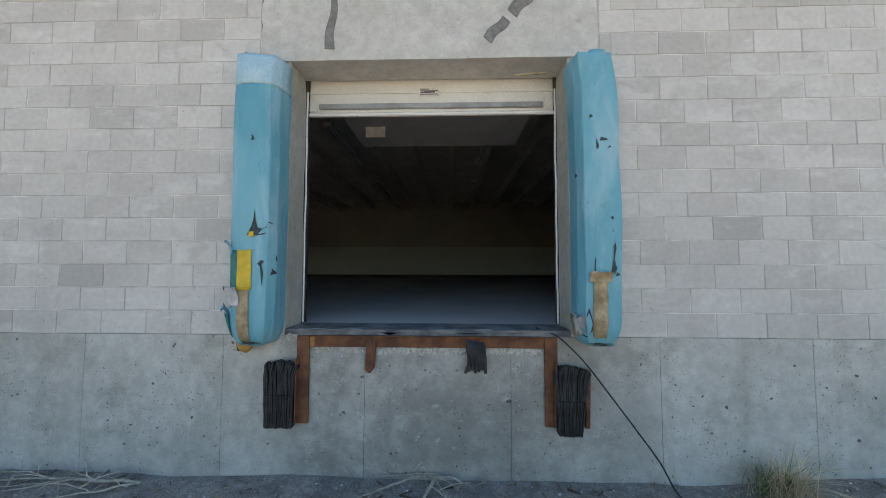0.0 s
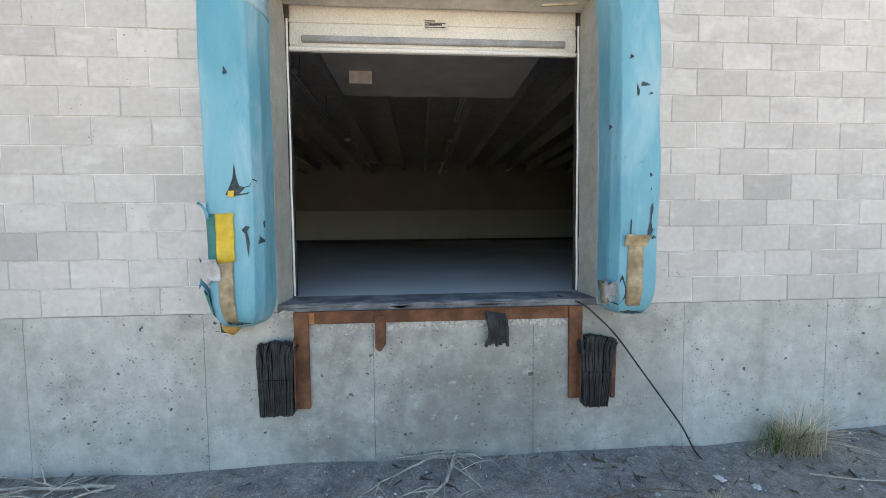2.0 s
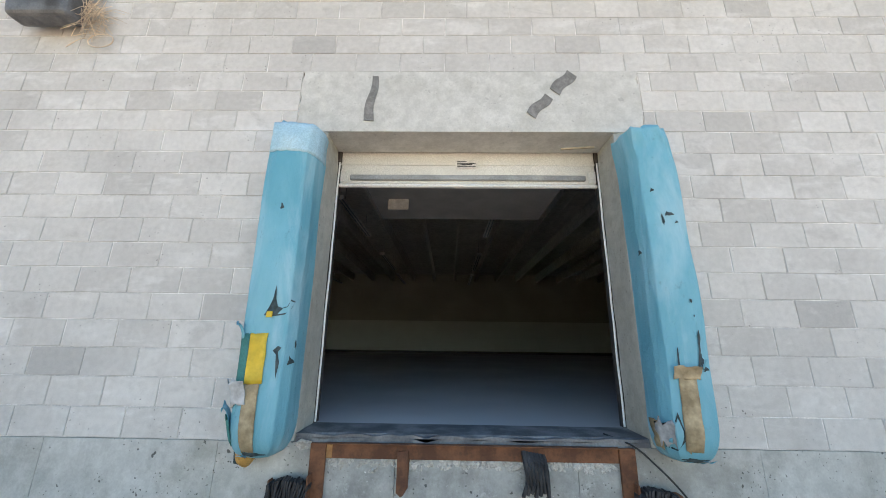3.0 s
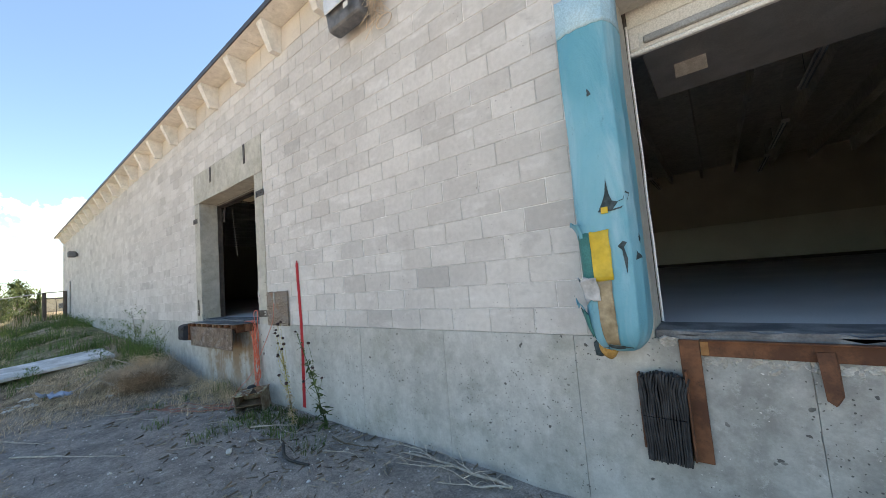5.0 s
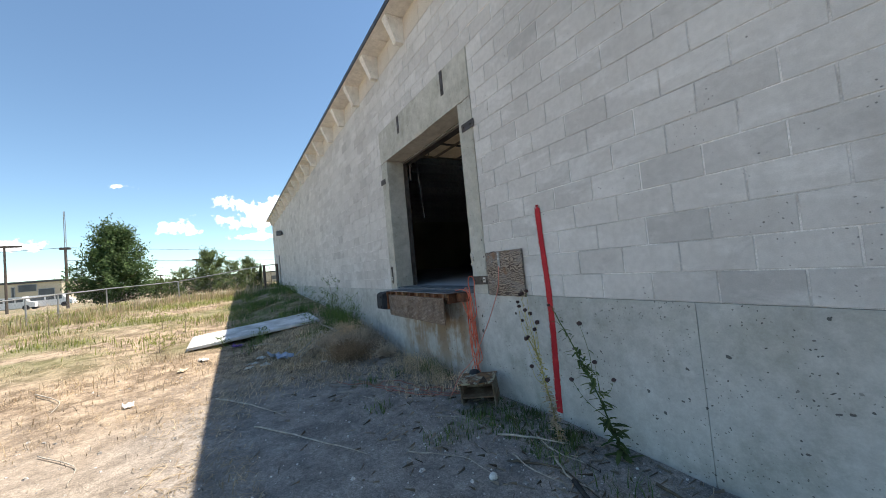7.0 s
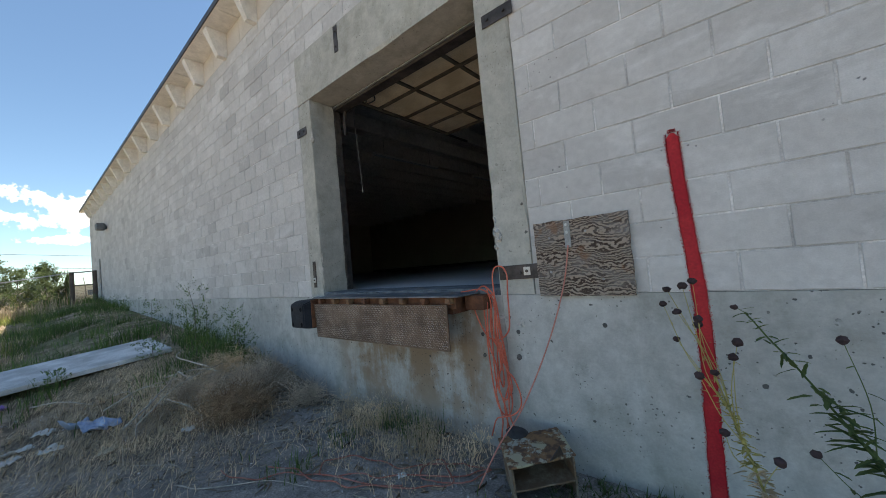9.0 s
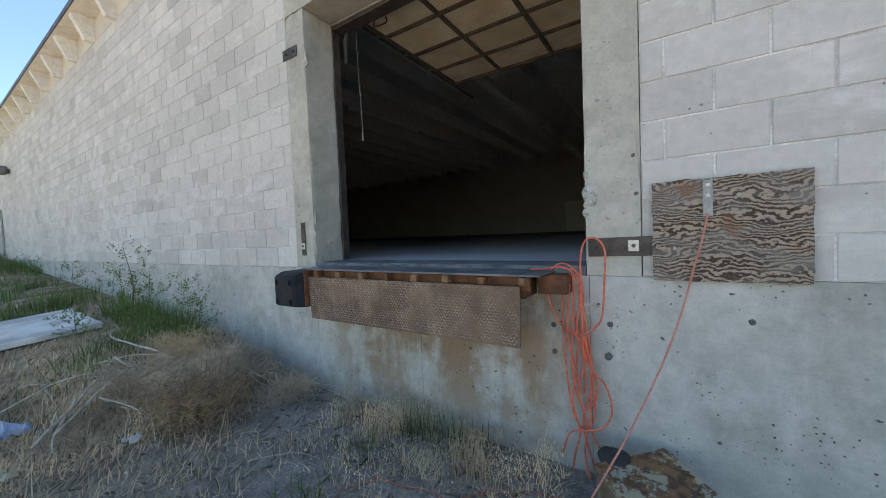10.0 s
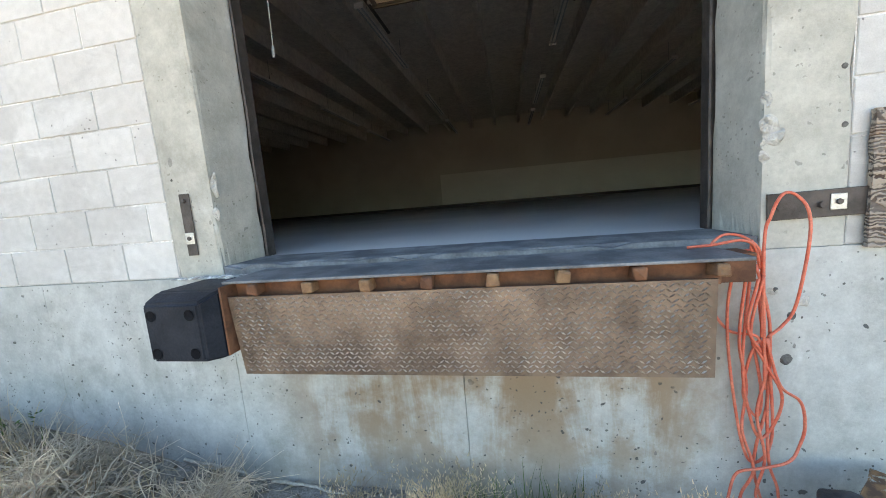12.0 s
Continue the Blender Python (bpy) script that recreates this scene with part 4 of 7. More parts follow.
for q in range(7):
    bm = bmesh.new()
    xx = -0.30 + 0.022 * q
    tube(bm, smooth_path([(xx, W - 0.02, 1.12 - 0.004 * q), (xx + 0.005, W - 0.055, 1.05), (xx + 0.012, W - 0.07 + 0.01 * (q % 2), 0.95), (xx + 0.02 * (q - 3) * 0.3, W - 0.06, 0.86 + 0.012 * (q % 3))]), 0.017, 0.014, 5)
    part("strand", bm, M["rubber"], remnant)


bm = bmesh.new()
for q in range(150):
    x = -1.62 + 1.94 * random.random()
    z = 1.045 - abs(random.gauss(0, 0.022))
    s = random.uniform(0.008, 0.026)
    bmesh.ops.create_icosphere(bm, subdivisions=1, radius=s, matrix=Matrix.Translation((x, W - 0.006, z)) @ Matrix.Rotation(random.uniform(0, 3), 4, 'Y') @ Matrix.Diagonal((1.6, 0.35, 0.8, 1)))
roughen(bm, 0.006, 50)
crust = part("concrete_crust", bm, M["spall"], at=(-0.65, W, 1.0))
tagged(crust, "crumbling pale concrete crust under the dock edge", "concrete crust", kind="stuff")


def laminated_bumper(xa, xb, z0, z1, lean, plates, label, flare=0.1):
    b = thing("dock_bumper", ((xa + xb) / 2, W - 0.06, z0), label, "dock bumper", "bumpers under the loading door")
    n = 19
    for lev, (a, c) in enumerate(((z0, (z0 + z1) / 2 - 0.0015), ((z0 + z1) / 2 + 0.0015, z1))):
        for q in range(n):
            x = xa + (xb - xa) * (q + 0.5) / n
            w = (xb - xa) / n * 0.47
            dy = 0.016 * noise.noise(Vector((q * 1.7, lev, xa)))
            dz = 0.014 * noise.noise(Vector((q * 2.3, lev + 5, xa)))
            bm = bmesh.new()
            box(bm, x - w, x + w, W - 0.115 + dy, W - 0.037, a + (dz if lev == 0 else 0), c + (dz if lev else 0), bev=0.003)
            bmesh.ops.subdivide_edges(bm, edges=[e for e in bm.edges if abs(e.verts[0].co.z - e.verts[1].co.z) > 0.1], cuts=5)
            for v in bm.verts:
                u = (v.co.z - z0) / (z1 - z0)
                fray = sstep(u, 0.55, 1.0)
                v.co.x = (xa + xb) / 2 + (v.co.x - (xa + xb) / 2) * (1 + flare * (u - 0.5) * 2)
                v.co.x += (0.008 + 0.014 * fray) * noise.noise(Vector((q * 0.3, 0, v.co.z * 9)))
                v.co.y += (0.008 + 0.03 * fray) * noise.noise(Vector((q * 0.9, 3, v.co.z * 7)))
                v.co.z -= 0.03 * fray * abs((v.co.x - (xa + xb) / 2) / (xb - xa)) ** 2 * 4
            spin(bm, bm.verts, (xa, W - 0.06, z1), 'Y', lean)
            part("rubber_layer", bm, M["rubber"], b)
    for p in plates:
        bm = bmesh.new()
        box(bm, *p, bev=0.003)
        spin(bm, bm.verts, (xa, W - 0.06, z1), 'Y', lean * 0.6)
        part("side_plate", bm, M["rust"], b, "rusty steel side plate")
    return b


laminated_bumper(-1.985, -1.735, 0.41, 0.95, 0.0, [(-1.733, -1.722, W - 0.10, W - 0.036, 0.44, 0.97), (-2.0, -1.987, W - 0.07, W - 0.012, 0.46, 0.93)], "black laminated rubber dock bumper with rusty plates", 0.05)
laminated_bumper(0.43, 0.665, 0.385, 0.935, 2.5, [(0.667, 0.70, W - 0.085, W - 0.012, 0.44, 0.90), (0.415, 0.428, W - 0.09, W - 0.036, 0.44, 0.95)], "frayed black laminated rubber dock bumper narrowing downwards", 0.2)
bm = bmesh.new()
tube(bm, smooth_path([(0.30, W + 0.1, FLOOR + 0.01), (0.44, W - 0.03, 1.165), (0.56, W - 0.07, 1.06), (0.67, W - 0.13, 0.93), (0.86, W - 0.12, 0.68), (1.04, W - 0.11, 0.44), (1.21, W - 0.12, 0.20), (1.33, W - 0.16, ground_z(1.33, W - 0.16) + 0.006), (1.45, W - 0.28, ground_z(1.45, W - 0.28) - 0.01)]), 0.0065)
tagged(part("cable", bm, M["cable"], at=(1.36, W - 0.2, 0)), "thin black cable trailing from the dock sill to the ground", "cable")
# ---- door 2: straps and clips ----


def bolt(bm, x, y, z, r=0.012, h=0.012):
    cylinder(bm, (x, y, z), (x, y - h, z), r, r * 0.9, 6)


def strap(x0, x1, z0, z1, label, lean=0.0, washer=None, bolts=()):
    s = thing("steel_strap", ((x0 + x1) / 2, W, z0), label, "steel strap", "straps on the door frame")
    bm = bmesh.new()
    box(bm, x0, x1, W - 0.019, W - 0.0115, z0, z1, bev=0.002)
    spin(bm, bm.verts, ((x0 + x1) / 2, W, (z0 + z1) / 2), 'Y', lean)
    part("plate", bm, M["dark_steel"], s)
    if washer:
        wx, wz = washer
        boxes("washer", [(wx - 0.026, wx + 0.026, W - 0.024, W - 0.0195, wz - 0.03, wz + 0.03)], M["zinc"], s, bev=0.002, label="zinc square washer")
        bolts = (*bolts, (wx, wz))
    for bx, bz in bolts:
        bm = bmesh.new()
        bolt(bm, bx, W - 0.019, bz)
        part("bolt", bm, M["dark_steel"], s)
    return s


strap(-9.985, -9.925, 1.27, 1.59, "rusty vertical steel strap bolted to the concrete jamb", 0, (-9.955, 1.36), ((-9.955, 1.555),))
strap(-7.345, -7.02, 1.262, 1.365, "rusty horizontal steel strap bolted to the concrete jamb", -1.0, (-7.115, 1.318), ((-7.31, 1.31), (-7.17, 1.31)))
strap(-10.12, -9.90, 3.17, 3.27, "dark steel clip high on the concrete jamb", 0, None, ((-10.06, 3.22), (-9.95, 3.22)))
strap(-7.29, -7.03, 3.18, 3.28, "dark steel clip high on the concrete jamb", 0, None, ((-7.24, 3.23), (-7.10, 3.23)))
strap(-9.19, -9.12, 3.87, 4.17, "dark vertical steel clip on the lintel", 0, None, ((-9.155, 4.1), (-9.155, 3.93)))
strap(-7.70, -7.63, 3.85, 4.19, "dark vertical steel clip on the lintel", 0, None, ((-7.665, 4.1), (-7.665, 3.92)))
# old anchor holes, as proud discs with the shade in their colour, and spalls in the concrete
for x, z, r in ((-7.11, 1.80, 0.014), (-7.10, 1.595, 0.016), (-7.25, 0.69, 0.026), (-7.24, 0.875, 0.02), (-7.557, 0.84, 0.02), (-7.555, 0.675, 0.02), (-10.02, 1.665, 0.01), (-6.63, 0.95, 0.017), (-7.30, 0.98, 0.014)):
    bm = bmesh.new()
    cylinder(bm, (x, W - 0.0115, z), (x, W - 0.006, z), r * 0.6, r * 0.9, 9)
    roughen(bm, 0.004, 40)
    tagged(part("anchor_hole", bm, M["hole"], at=(x, W, z)), "old anchor hole in the concrete, its shade painted on a disc", "anchor hole", "anchor holes")

for q, (x, z, sx_, sz_) in enumerate(((-7.335, 1.60, 0.035, 0.075), (-7.35, 1.72, 0.02, 0.03), (-9.775, 1.62, 0.025, 0.07), (-9.785, 1.47, 0.02, 0.03), (-9.80, 3.10, 0.03, 0.07), (-7.345, 1.50, 0.02, 0.03), (-1.80, 1.13, 0.06, 0.035), (-7.34, 0.98, 0.05, 0.02), (-7.2, 0.93, 0.04, 0.02))):
    bm = bmesh.new()
    bmesh.ops.create_icosphere(bm, subdivisions=3, radius=1, matrix=Matrix.Translation((x, W - 0.006, z)) @ Matrix.Diagonal((sx_, 0.008, sz_, 1)))
    roughen(bm, 0.018, 22)
    tagged(part("spalled_patch", bm, M["spall"], at=(x, W, z)), "rough spalled patch in the concrete edge", "spalled concrete", "spalled patches")

# ---- dock leveller with hanging lip plate ----
PX0, PX1 = -9.53, -7.655
lev = thing("dock_leveller", ((PX0 + PX1) / 2, 3.2, 0.76), "rusty dock leveller with hanging diamond tread lip", "dock leveller")
boxes("deck", [(PX0 - 0.02, -7.545, 3.10, W - 0.006, 1.166, 1.178)], M["deck"], lev, bev=0.002, label="worn dark steel deck plate")
boxes("header_channel", [(PX0, PX1 + 0.04, 3.155, 3.17, 1.075, 1.165)], M["rust"], lev, bev=0.003)
boxes("beam_end", [(-7.61, -7.44, 3.27, W - 0.012, 1.05, 1.16)], M["rust"], lev, bev=0.004)
for x in (PX0 + 0.03, -8.9, -8.3, PX1 - 0.06):
    boxes("support", [(x, x + 0.06, 3.17, W - 0.012, 1.03, 1.164)], M["rust"], lev)
for q in range(8):
    x = -9.40 + q * 0.251
    bm = bmesh.new()
    box(bm, x - 0.023, x + 0.023, 3.088, 3.156, 1.114, 1.162, bev=0.008, seg=2)
    roughen(bm, 0.008, 30)
    part("hinge_lug", bm, M["lug"] if q % 3 else M["rust"], lev)
bm = bmesh.new()
for v in box(bm, PX0, PX1, 3.098, 3.11, 0.762, 1.11):
    if v.co.z < 0.8:
        v.co.x += 0.035 if v.co.x < -9 else -0.006
lip = part("lip_plate", bm, M["tread"], lev)
bm = bmesh.new()
rows, cols = 18, 84
for r_ in range(rows):
    for c_ in range(cols):
        x = PX0 + 0.018 + (PX1 - PX0 - 0.036) * (c_ + 0.5 * (r_ % 2)) / cols
        z = 0.782 + (1.095 - 0.782) * r_ / (rows - 1)
        ang_ = 35 if (r_ + c_) % 2 else -35
        ca, sa = math.cos(radians(ang_)), math.sin(radians(ang_))
        if x < PX0 + 0.016 + 0.035 * (1.11 - z) / 0.35:
            continue
        a, b = 0.0125, 0.0034
        ring = [bm.verts.new((x + ca * p - sa * q_, 3.098, z + sa * p + ca * q_)) for p, q_ in ((-a, 0), (0, -b), (a, 0), (0, b))]
        tip = [bm.verts.new((x + ca * p, 3.0932, z + sa * p)) for p in (-a * 0.45, a * 0.45)]
        bm.faces.new((ring[0], ring[1], tip[1], tip[0]))
        bm.faces.new((ring[1], ring[2], tip[1]))
        bm.faces.new((ring[2], ring[3], tip[0], tip[1]))
        bm.faces.new((ring[3], ring[0], tip[0]))
tr = part("tread", bm, M["tread_worn"], lip)
tr["kind"] = "stuff"

# moulded bumper beside the leveller
mb = thing("moulded_bumper", (-9.74, 3.15, 0.85), "black moulded rubber dock bumper with four bolt recesses", "dock bumper")
bm = bmesh.new()
BXa, BXb, BZa, BZb = -9.87, -9.545, 0.85, 1.15
fr_ = [(BXa + 0.008, BZa + 0.012), (BXb - 0.04, BZa + 0.012), (BXb - 0.04, BZb - 0.035), (BXa + 0.008, BZb - 0.035)]
bk_ = [(BXa, BZa), (BXb, BZa), (BXb, BZb), (BXa, BZb)]
va = [bm.verts.new((x, 3.00, z)) for x, z in fr_]
vm = [bm.verts.new((x, 3.08, z)) for x, z in bk_]
vb = [bm.verts.new((x, W - 0.03, z)) for x, z in bk_]
bm.faces.new(va)
bm.faces.new(vb[::-1])
for p_, q_ in ((va, vm), (vm, vb)):
    for k in range(4):
        bm.faces.new((p_[k], p_[(k + 1) % 4], q_[(k + 1) % 4], q_[k]))
bmesh.ops.bevel(bm, geom=list(bm.edges), offset=0.012, segments=3, affect='EDGES')
part("body", bm, M["moulded"], mb)
# Discs stand proud of the face; their near-black colour paints the recess shade.
for x, z in ((BXa + 0.05, BZa + 0.05), (BXb - 0.085, BZa + 0.05), (BXa + 0.05, BZb - 0.085), (BXb - 0.085, BZb - 0.085)):
    bm = bmesh.new()
    r = bmesh.ops.create_circle(bm, segments=14, radius=0.024, matrix=Matrix.Translation((x, 2.997, z)) @ Matrix.Rotation(radians(90), 4, 'X'))
    inner = bmesh.ops.create_circle(bm, segments=14, radius=0.015, matrix=Matrix.Translation((x, 2.999, z)) @ Matrix.Rotation(radians(90), 4, 'X'))
    bmesh.ops.bridge_loops(bm, edges=list(bm.edges))
    bm.faces.new(inner["verts"])
    part("bolt_recess", bm, M["recess"], mb)
boxes("mount_angle", [(BXb + 0.001, PX0 - 0.004, 3.07, W - 0.012, 0.86, 1.16)], M["rust"], mb, bev=0.002, label="rusty steel mounting angle")
bm = bmesh.new()
for q in range(60):
    x, y = random.uniform(-10.05, -9.5), random.uniform(3.28, W - 0.02)
    s = random.uniform(0.008, 0.03)
    bmesh.ops.create_icosphere(bm, subdivisions=1, radius=s, matrix=Matrix.Translation((x, W - 0.02 + (y - W) * 0.35, P + 0.004)) @ Matrix.Diagonal((1, 1, 0.35, 1)))
rub = part("mortar_crumbs", bm, M["stone"], at=(-9.8, W, P))
tagged(rub, "loose mortar crumbs on the concrete ledge", "crumbs", kind="stuff")

# ---- overhead door of door 2, raised flat under the roof ----
LX0, LX1, LZ = -9.66, -7.46, 3.68
leaf = thing("raised_door", ((LX0 + LX1) / 2, 4.9, LZ), "stained tan overhead door raised flat inside the warehouse", "overhead door")
SEC = [(3.86, 4.36), (4.37, 4.87), (4.88, 5.38), (5.39, 5.90)]
for y0, y1 in SEC:
    sec = boxes("door_section", [(LX0, LX1, y0, y1, LZ, LZ + 0.04)], M["door_skin"], leaf, bev=0.003)
    boxes("rail", [(LX0, LX1, y0, y0 + 0.022, LZ - 0.022, LZ - 0.001), (LX0, LX1, y1 - 0.02, y1, LZ - 0.02, LZ - 0.001)], M["door_bar"], sec, bev=0.002)
    for xs in (LX0 + 0.0, LX0 + 0.72, LX0 + 1.44, LX1 - 0.06):
        boxes("stile", [(xs, xs + 0.045, y0 + 0.036, y1 - 0.021, LZ - 0.024, LZ - 0.001)], M["door_bar"], sec, bev=0.002)
    bm = bmesh.new()
    cylinder(bm, (LX0 - 0.05, (y0 + y1) / 2 + 0.2, LZ + 0.01), (LX0 - 0.01, (y0 + y1) / 2 + 0.2, LZ + 0.01), 0.022, None, 10)
    part("roller", bm, M["galv"], sec)
bm = bmesh.new()
tube(bm, smooth_path([(LX0 + 0.15, 4.05, LZ - 0.02), (LX0 + 0.15, 4.05, LZ - 0.075), (LX0 + 0.30, 4.06, LZ - 0.08), (LX0 + 0.30, 4.06, LZ - 0.02)]), 0.008)
part("pull_handle", bm, M["dark_steel"], leaf)
boxes("end_rail", [(LX0 - 0.02, LX1 + 0.02, 5.902, 5.93, LZ - 0.03, LZ + 0.045)], M["door_bar"], leaf, bev=0.003)
hd = thing("door_header", (-8.58, W + 0.3, 3.5), "dark steel header channel over the door opening", "door header")
boxes("channel", [(d2[0] + JAMB, d2[1] - JAMB, W + DEPTH + 0.003, W + 0.47, HEAD - 0.055, HEAD - 0.03), (d2[0] + JAMB, d2[1] - JAMB, W + DEPTH + 0.003, W + DEPTH + 0.02, HEAD - 0.03, HEAD + 0.06)], M["dark_steel"], hd)
boxes("strip", [(d2[0] + JAMB, d2[1] - JAMB, W + DEPTH - 0.022, W + DEPTH - 0.002, HEAD - 0.03, HEAD - 0.015)], M["galv"], hd, label="pale worn seal strip")
for x in (LX0 - 0.06, LX1 + 0.06):
    bm = bmesh.new()
    tube(bm, smooth_path([(x, W + 0.43, 3.2), (x, W + 0.45, 3.5), (x, W + 0.6, LZ + 0.01), (x, W + 1.2, LZ + 0.02), (x, W + 3.2, LZ + 0.02)]), 0.02, n=6)
    tagged(part("curved_track", bm, M["dark_steel"], at=(x, W + 0.33, 3.2)), "dark steel curved door track", "door track")
bm = bmesh.new()
tube(bm, smooth_path([(-9.70, 3.98, 3.68), (-9.73, 4.0, 3.4), (-9.76, 4.05, 2.9), (-9.80, 4.10, 2.52)]), 0.0036)
cylinder(bm, (-9.80, 4.10, 2.56), (-9.805, 4.10, 2.49), 0.010)
tagged(part("pull_rope", bm, M["galv"], at=(-9.70, 3.98, 3.68)), "thin pale pull rope hanging from the raised door", "pull rope")

# ---- hanging fluorescent strips ----


def strip_light(x, y, n):
    z = 5.02
    s = thing("strip_light", (x, y, z), "white fluorescent strip light hung under the roof ribs", "ceiling light", "strip lights")
    boxes("housing", [(x - 0.07, x + 0.07, y, y + 3.0, z, z + 0.05)], M["tube_white"], s, bev=0.006)
    boxes("end_cap", [(x - 0.085, x + 0.085, y - 0.012, y - 0.001, z - 0.03, z + 0.07)], M["tube_white"], s, bev=0.003)
    boxes("end_cap", [(x - 0.085, x + 0.085, y + 3.001, y + 3.012, z - 0.03, z + 0.07)], M["tube_white"], s, bev=0.003)
    for t in (-0.04, 0.04):
        bm = bmesh.new()
        cylinder(bm, (x + t, y + 0.02, z - 0.018), (x + t, y + 2.98, z - 0.018), 0.014, None, 8)
        part("tube", bm, M["lamp_lens"], s)
    for yy_ in (y + 0.4, y + 2.6):
        bm = bmesh.new()
        cylinder(bm, (x, yy_, z + 0.06), (x, yy_, SOFFIT), 0.006, None, 5)
        part("hanger", bm, M["galv"], s)
    return s


first = strip_light(-10.72, 8.3, 0)
for x in (-14.4, -10.72, -7.03, -3.35, 0.33):
    for y in (8.3, 13.7, 17.9):
        if (x, y) != (-10.72, 8.3):
            copy_thing(first, Matrix.Translation((x, y, 5.02)))

# ---- plywood board and what hangs from it ----
pb = thing("plywood_board", (-6.73, W - 0.02, 1.135), "weathered delaminating plywood board fixed over the wall", "plywood board")
bm = bmesh.new()
box(bm, -7.025, -6.43, W - 0.034, W - 0.012, 1.137, 1.64)
bmesh.ops.subdivide_edges(bm, edges=list(bm.edges), cuts=16, use_grid_fill=True)
for v in bm.verts:
    if v.co.x < -7.02 or v.co.x > -6.435:
        v.co.x += 0.007 * noise.noise(v.co * 18)
    if v.co.z < 1.14 or v.co.z > 1.635:
        v.co.z += 0.008 * noise.noise(v.co * 14)
    if v.co.y < W - 0.03:
        v.co.y += 0.003 * noise.noise(Vector((v.co.x * 6, 0, v.co.z * 40)))
part("sheet", bm, M["board"], pb)
br = boxes("bracket", [(-6.815, -6.775, W - 0.042, W - 0.0345, 1.455, 1.63)], M["galv"], pb, bev=0.002, label="grey-green steel bracket")
for z in (1.605, 1.555):
    bm = bmesh.new()
    bolt(bm, -6.795, W - 0.042, z, 0.01, 0.008)
    part("bolt", bm, M["zinc"], br)
for x, z in ((-6.92, 1.53), (-6.68, 1.55), (-6.93, 1.30), (-6.60, 1.24)):
    bm = bmesh.new()
    bolt(bm, x, W - 0.034, z, 0.009, 0.005)
    part("screw", bm, M["galv"], pb)

# ---- orange extension cords ----


def cord(name, pts, r, mat_, label, at, n=6, steps=6):
    bm = bmesh.new()
    tube(bm, smooth_path(pts, steps), r, n=n)
    return tagged(part(name, bm, mat_, at=at, smooth=True), label, "extension cord", "orange cords")


Y0 = W - 0.05
coil = thing("extension_cord", (-7.4, Y0, 0.0), "orange extension cord hung in loose coils on the strap", "extension cord", "orange cords")
for q, strand in enumerate((
        [(-7.36, 0.71), (-7.39, 0.81), (-7.48, 0.83), (-7.55, 0.94), (-7.58, 1.08), (-7.56, 1.17), (-7.5, 1.22), (-7.43, 1.2), (-7.38, 1.12), (-7.37, 0.91), (-7.33, 0.63)],
        [(-7.38, 0.81), (-7.38, 1.11), (-7.4, 1.15), (-7.46, 1.15), (-7.48, 1.09), (-7.49, 0.91), (-7.48, 0.67), (-7.44, 0.36), (-7.38, 0.26), (-7.32, 0.38), (-7.36, 0.81)],
        [(-7.43, 1.2), (-7.42, 1.06), (-7.44, 0.7), (-7.42, 0.49), (-7.37, 0.38), (-7.31, 0.46), (-7.31, 0.58), (-7.37, 0.71), (-7.41, 0.83), (-7.38, 1.06)],
        [(-7.37, 0.6), (-7.38, 1.16), (-7.37, 1.29), (-7.34, 1.36), (-7.29, 1.36), (-7.25, 1.3), (-7.25, 1.18), (-7.27, 0.94), (-7.31, 0.86), (-7.37, 0.82)],
        [(-7.37, 0.81), (-7.32, 0.62), (-7.26, 0.56), (-7.23, 0.45), (-7.24, 0.36), (-7.29, 0.3), (-7.39, 0.26), (-7.46, 0.22), (-7.5, 0.1)],
        [(-7.42, 0.91), (-7.37, 0.6), (-7.38, 0.47), (-7.42, 0.55), (-7.41, 0.71), (-7.38, 0.79), (-7.34, 0.66), (-7.34, 0.5), (-7.38, 0.36), (-7.38, 0.22), (-7.33, 0.02)],
        [(-7.40, 1.1), (-7.36, 0.9), (-7.34, 0.71), (-7.34, 0.5), (-7.34, 0.28), (-7.3, 0.15), (-7.28, 0.0)],
        [(-7.44, 1.1), (-7.46, 0.8), (-7.42, 0.6), (-7.44, 0.42), (-7.40, 0.25), (-7.43, 0.12), (-7.45, 0.0)],
        [(-7.41, 1.05), (-7.43, 0.85), (-7.36, 0.7), (-7.40, 0.5), (-7.36, 0.3), (-7.38, 0.12), (-7.35, -0.01)])):
    bm = bmesh.new()
    pts = smooth_path([(x, Y0 - 0.009 * (q % 5) - 0.012 * math.sin(i * 1.9 + q), z) for i, (x, z) in enumerate(strand)], 7)
    tube(bm, pts, 0.0056, n=7)
    part("cord_loop", bm, M["orange_cord"], coil, smooth=True)
bm = bmesh.new()
tube(bm, smooth_path([(-7.66, W - 0.10, 1.187), (-7.58, W - 0.12, 1.195), (-7.48, W - 0.11, 1.205), (-7.42, Y0 - 0.03, 1.17), (-7.38, Y0, 1.08)], 6), 0.0056, n=7)
part("cord_end", bm, M["orange_cord"], coil, smooth=True)
gz = ground_z
cord("extension_cord", [(-6.795, W - 0.045, 1.47), (-6.82, W - 0.042, 1.34), (-6.854, W - 0.045, 1.2), (-6.904, W - 0.10, 1.0), (-6.968, W - 0.16, 0.8), (-7.047, W - 0.22, 0.6), (-7.137, W - 0.30, 0.4), (-7.222, W - 0.42, 0.25), (-7.36, W - 0.5, gz(-7.36, 2.9) + 0.01)],
     0.0052, M["pink_cord"], "faded pinkish cord running from the board down to the ground", (-7.36, 3.0, 0))
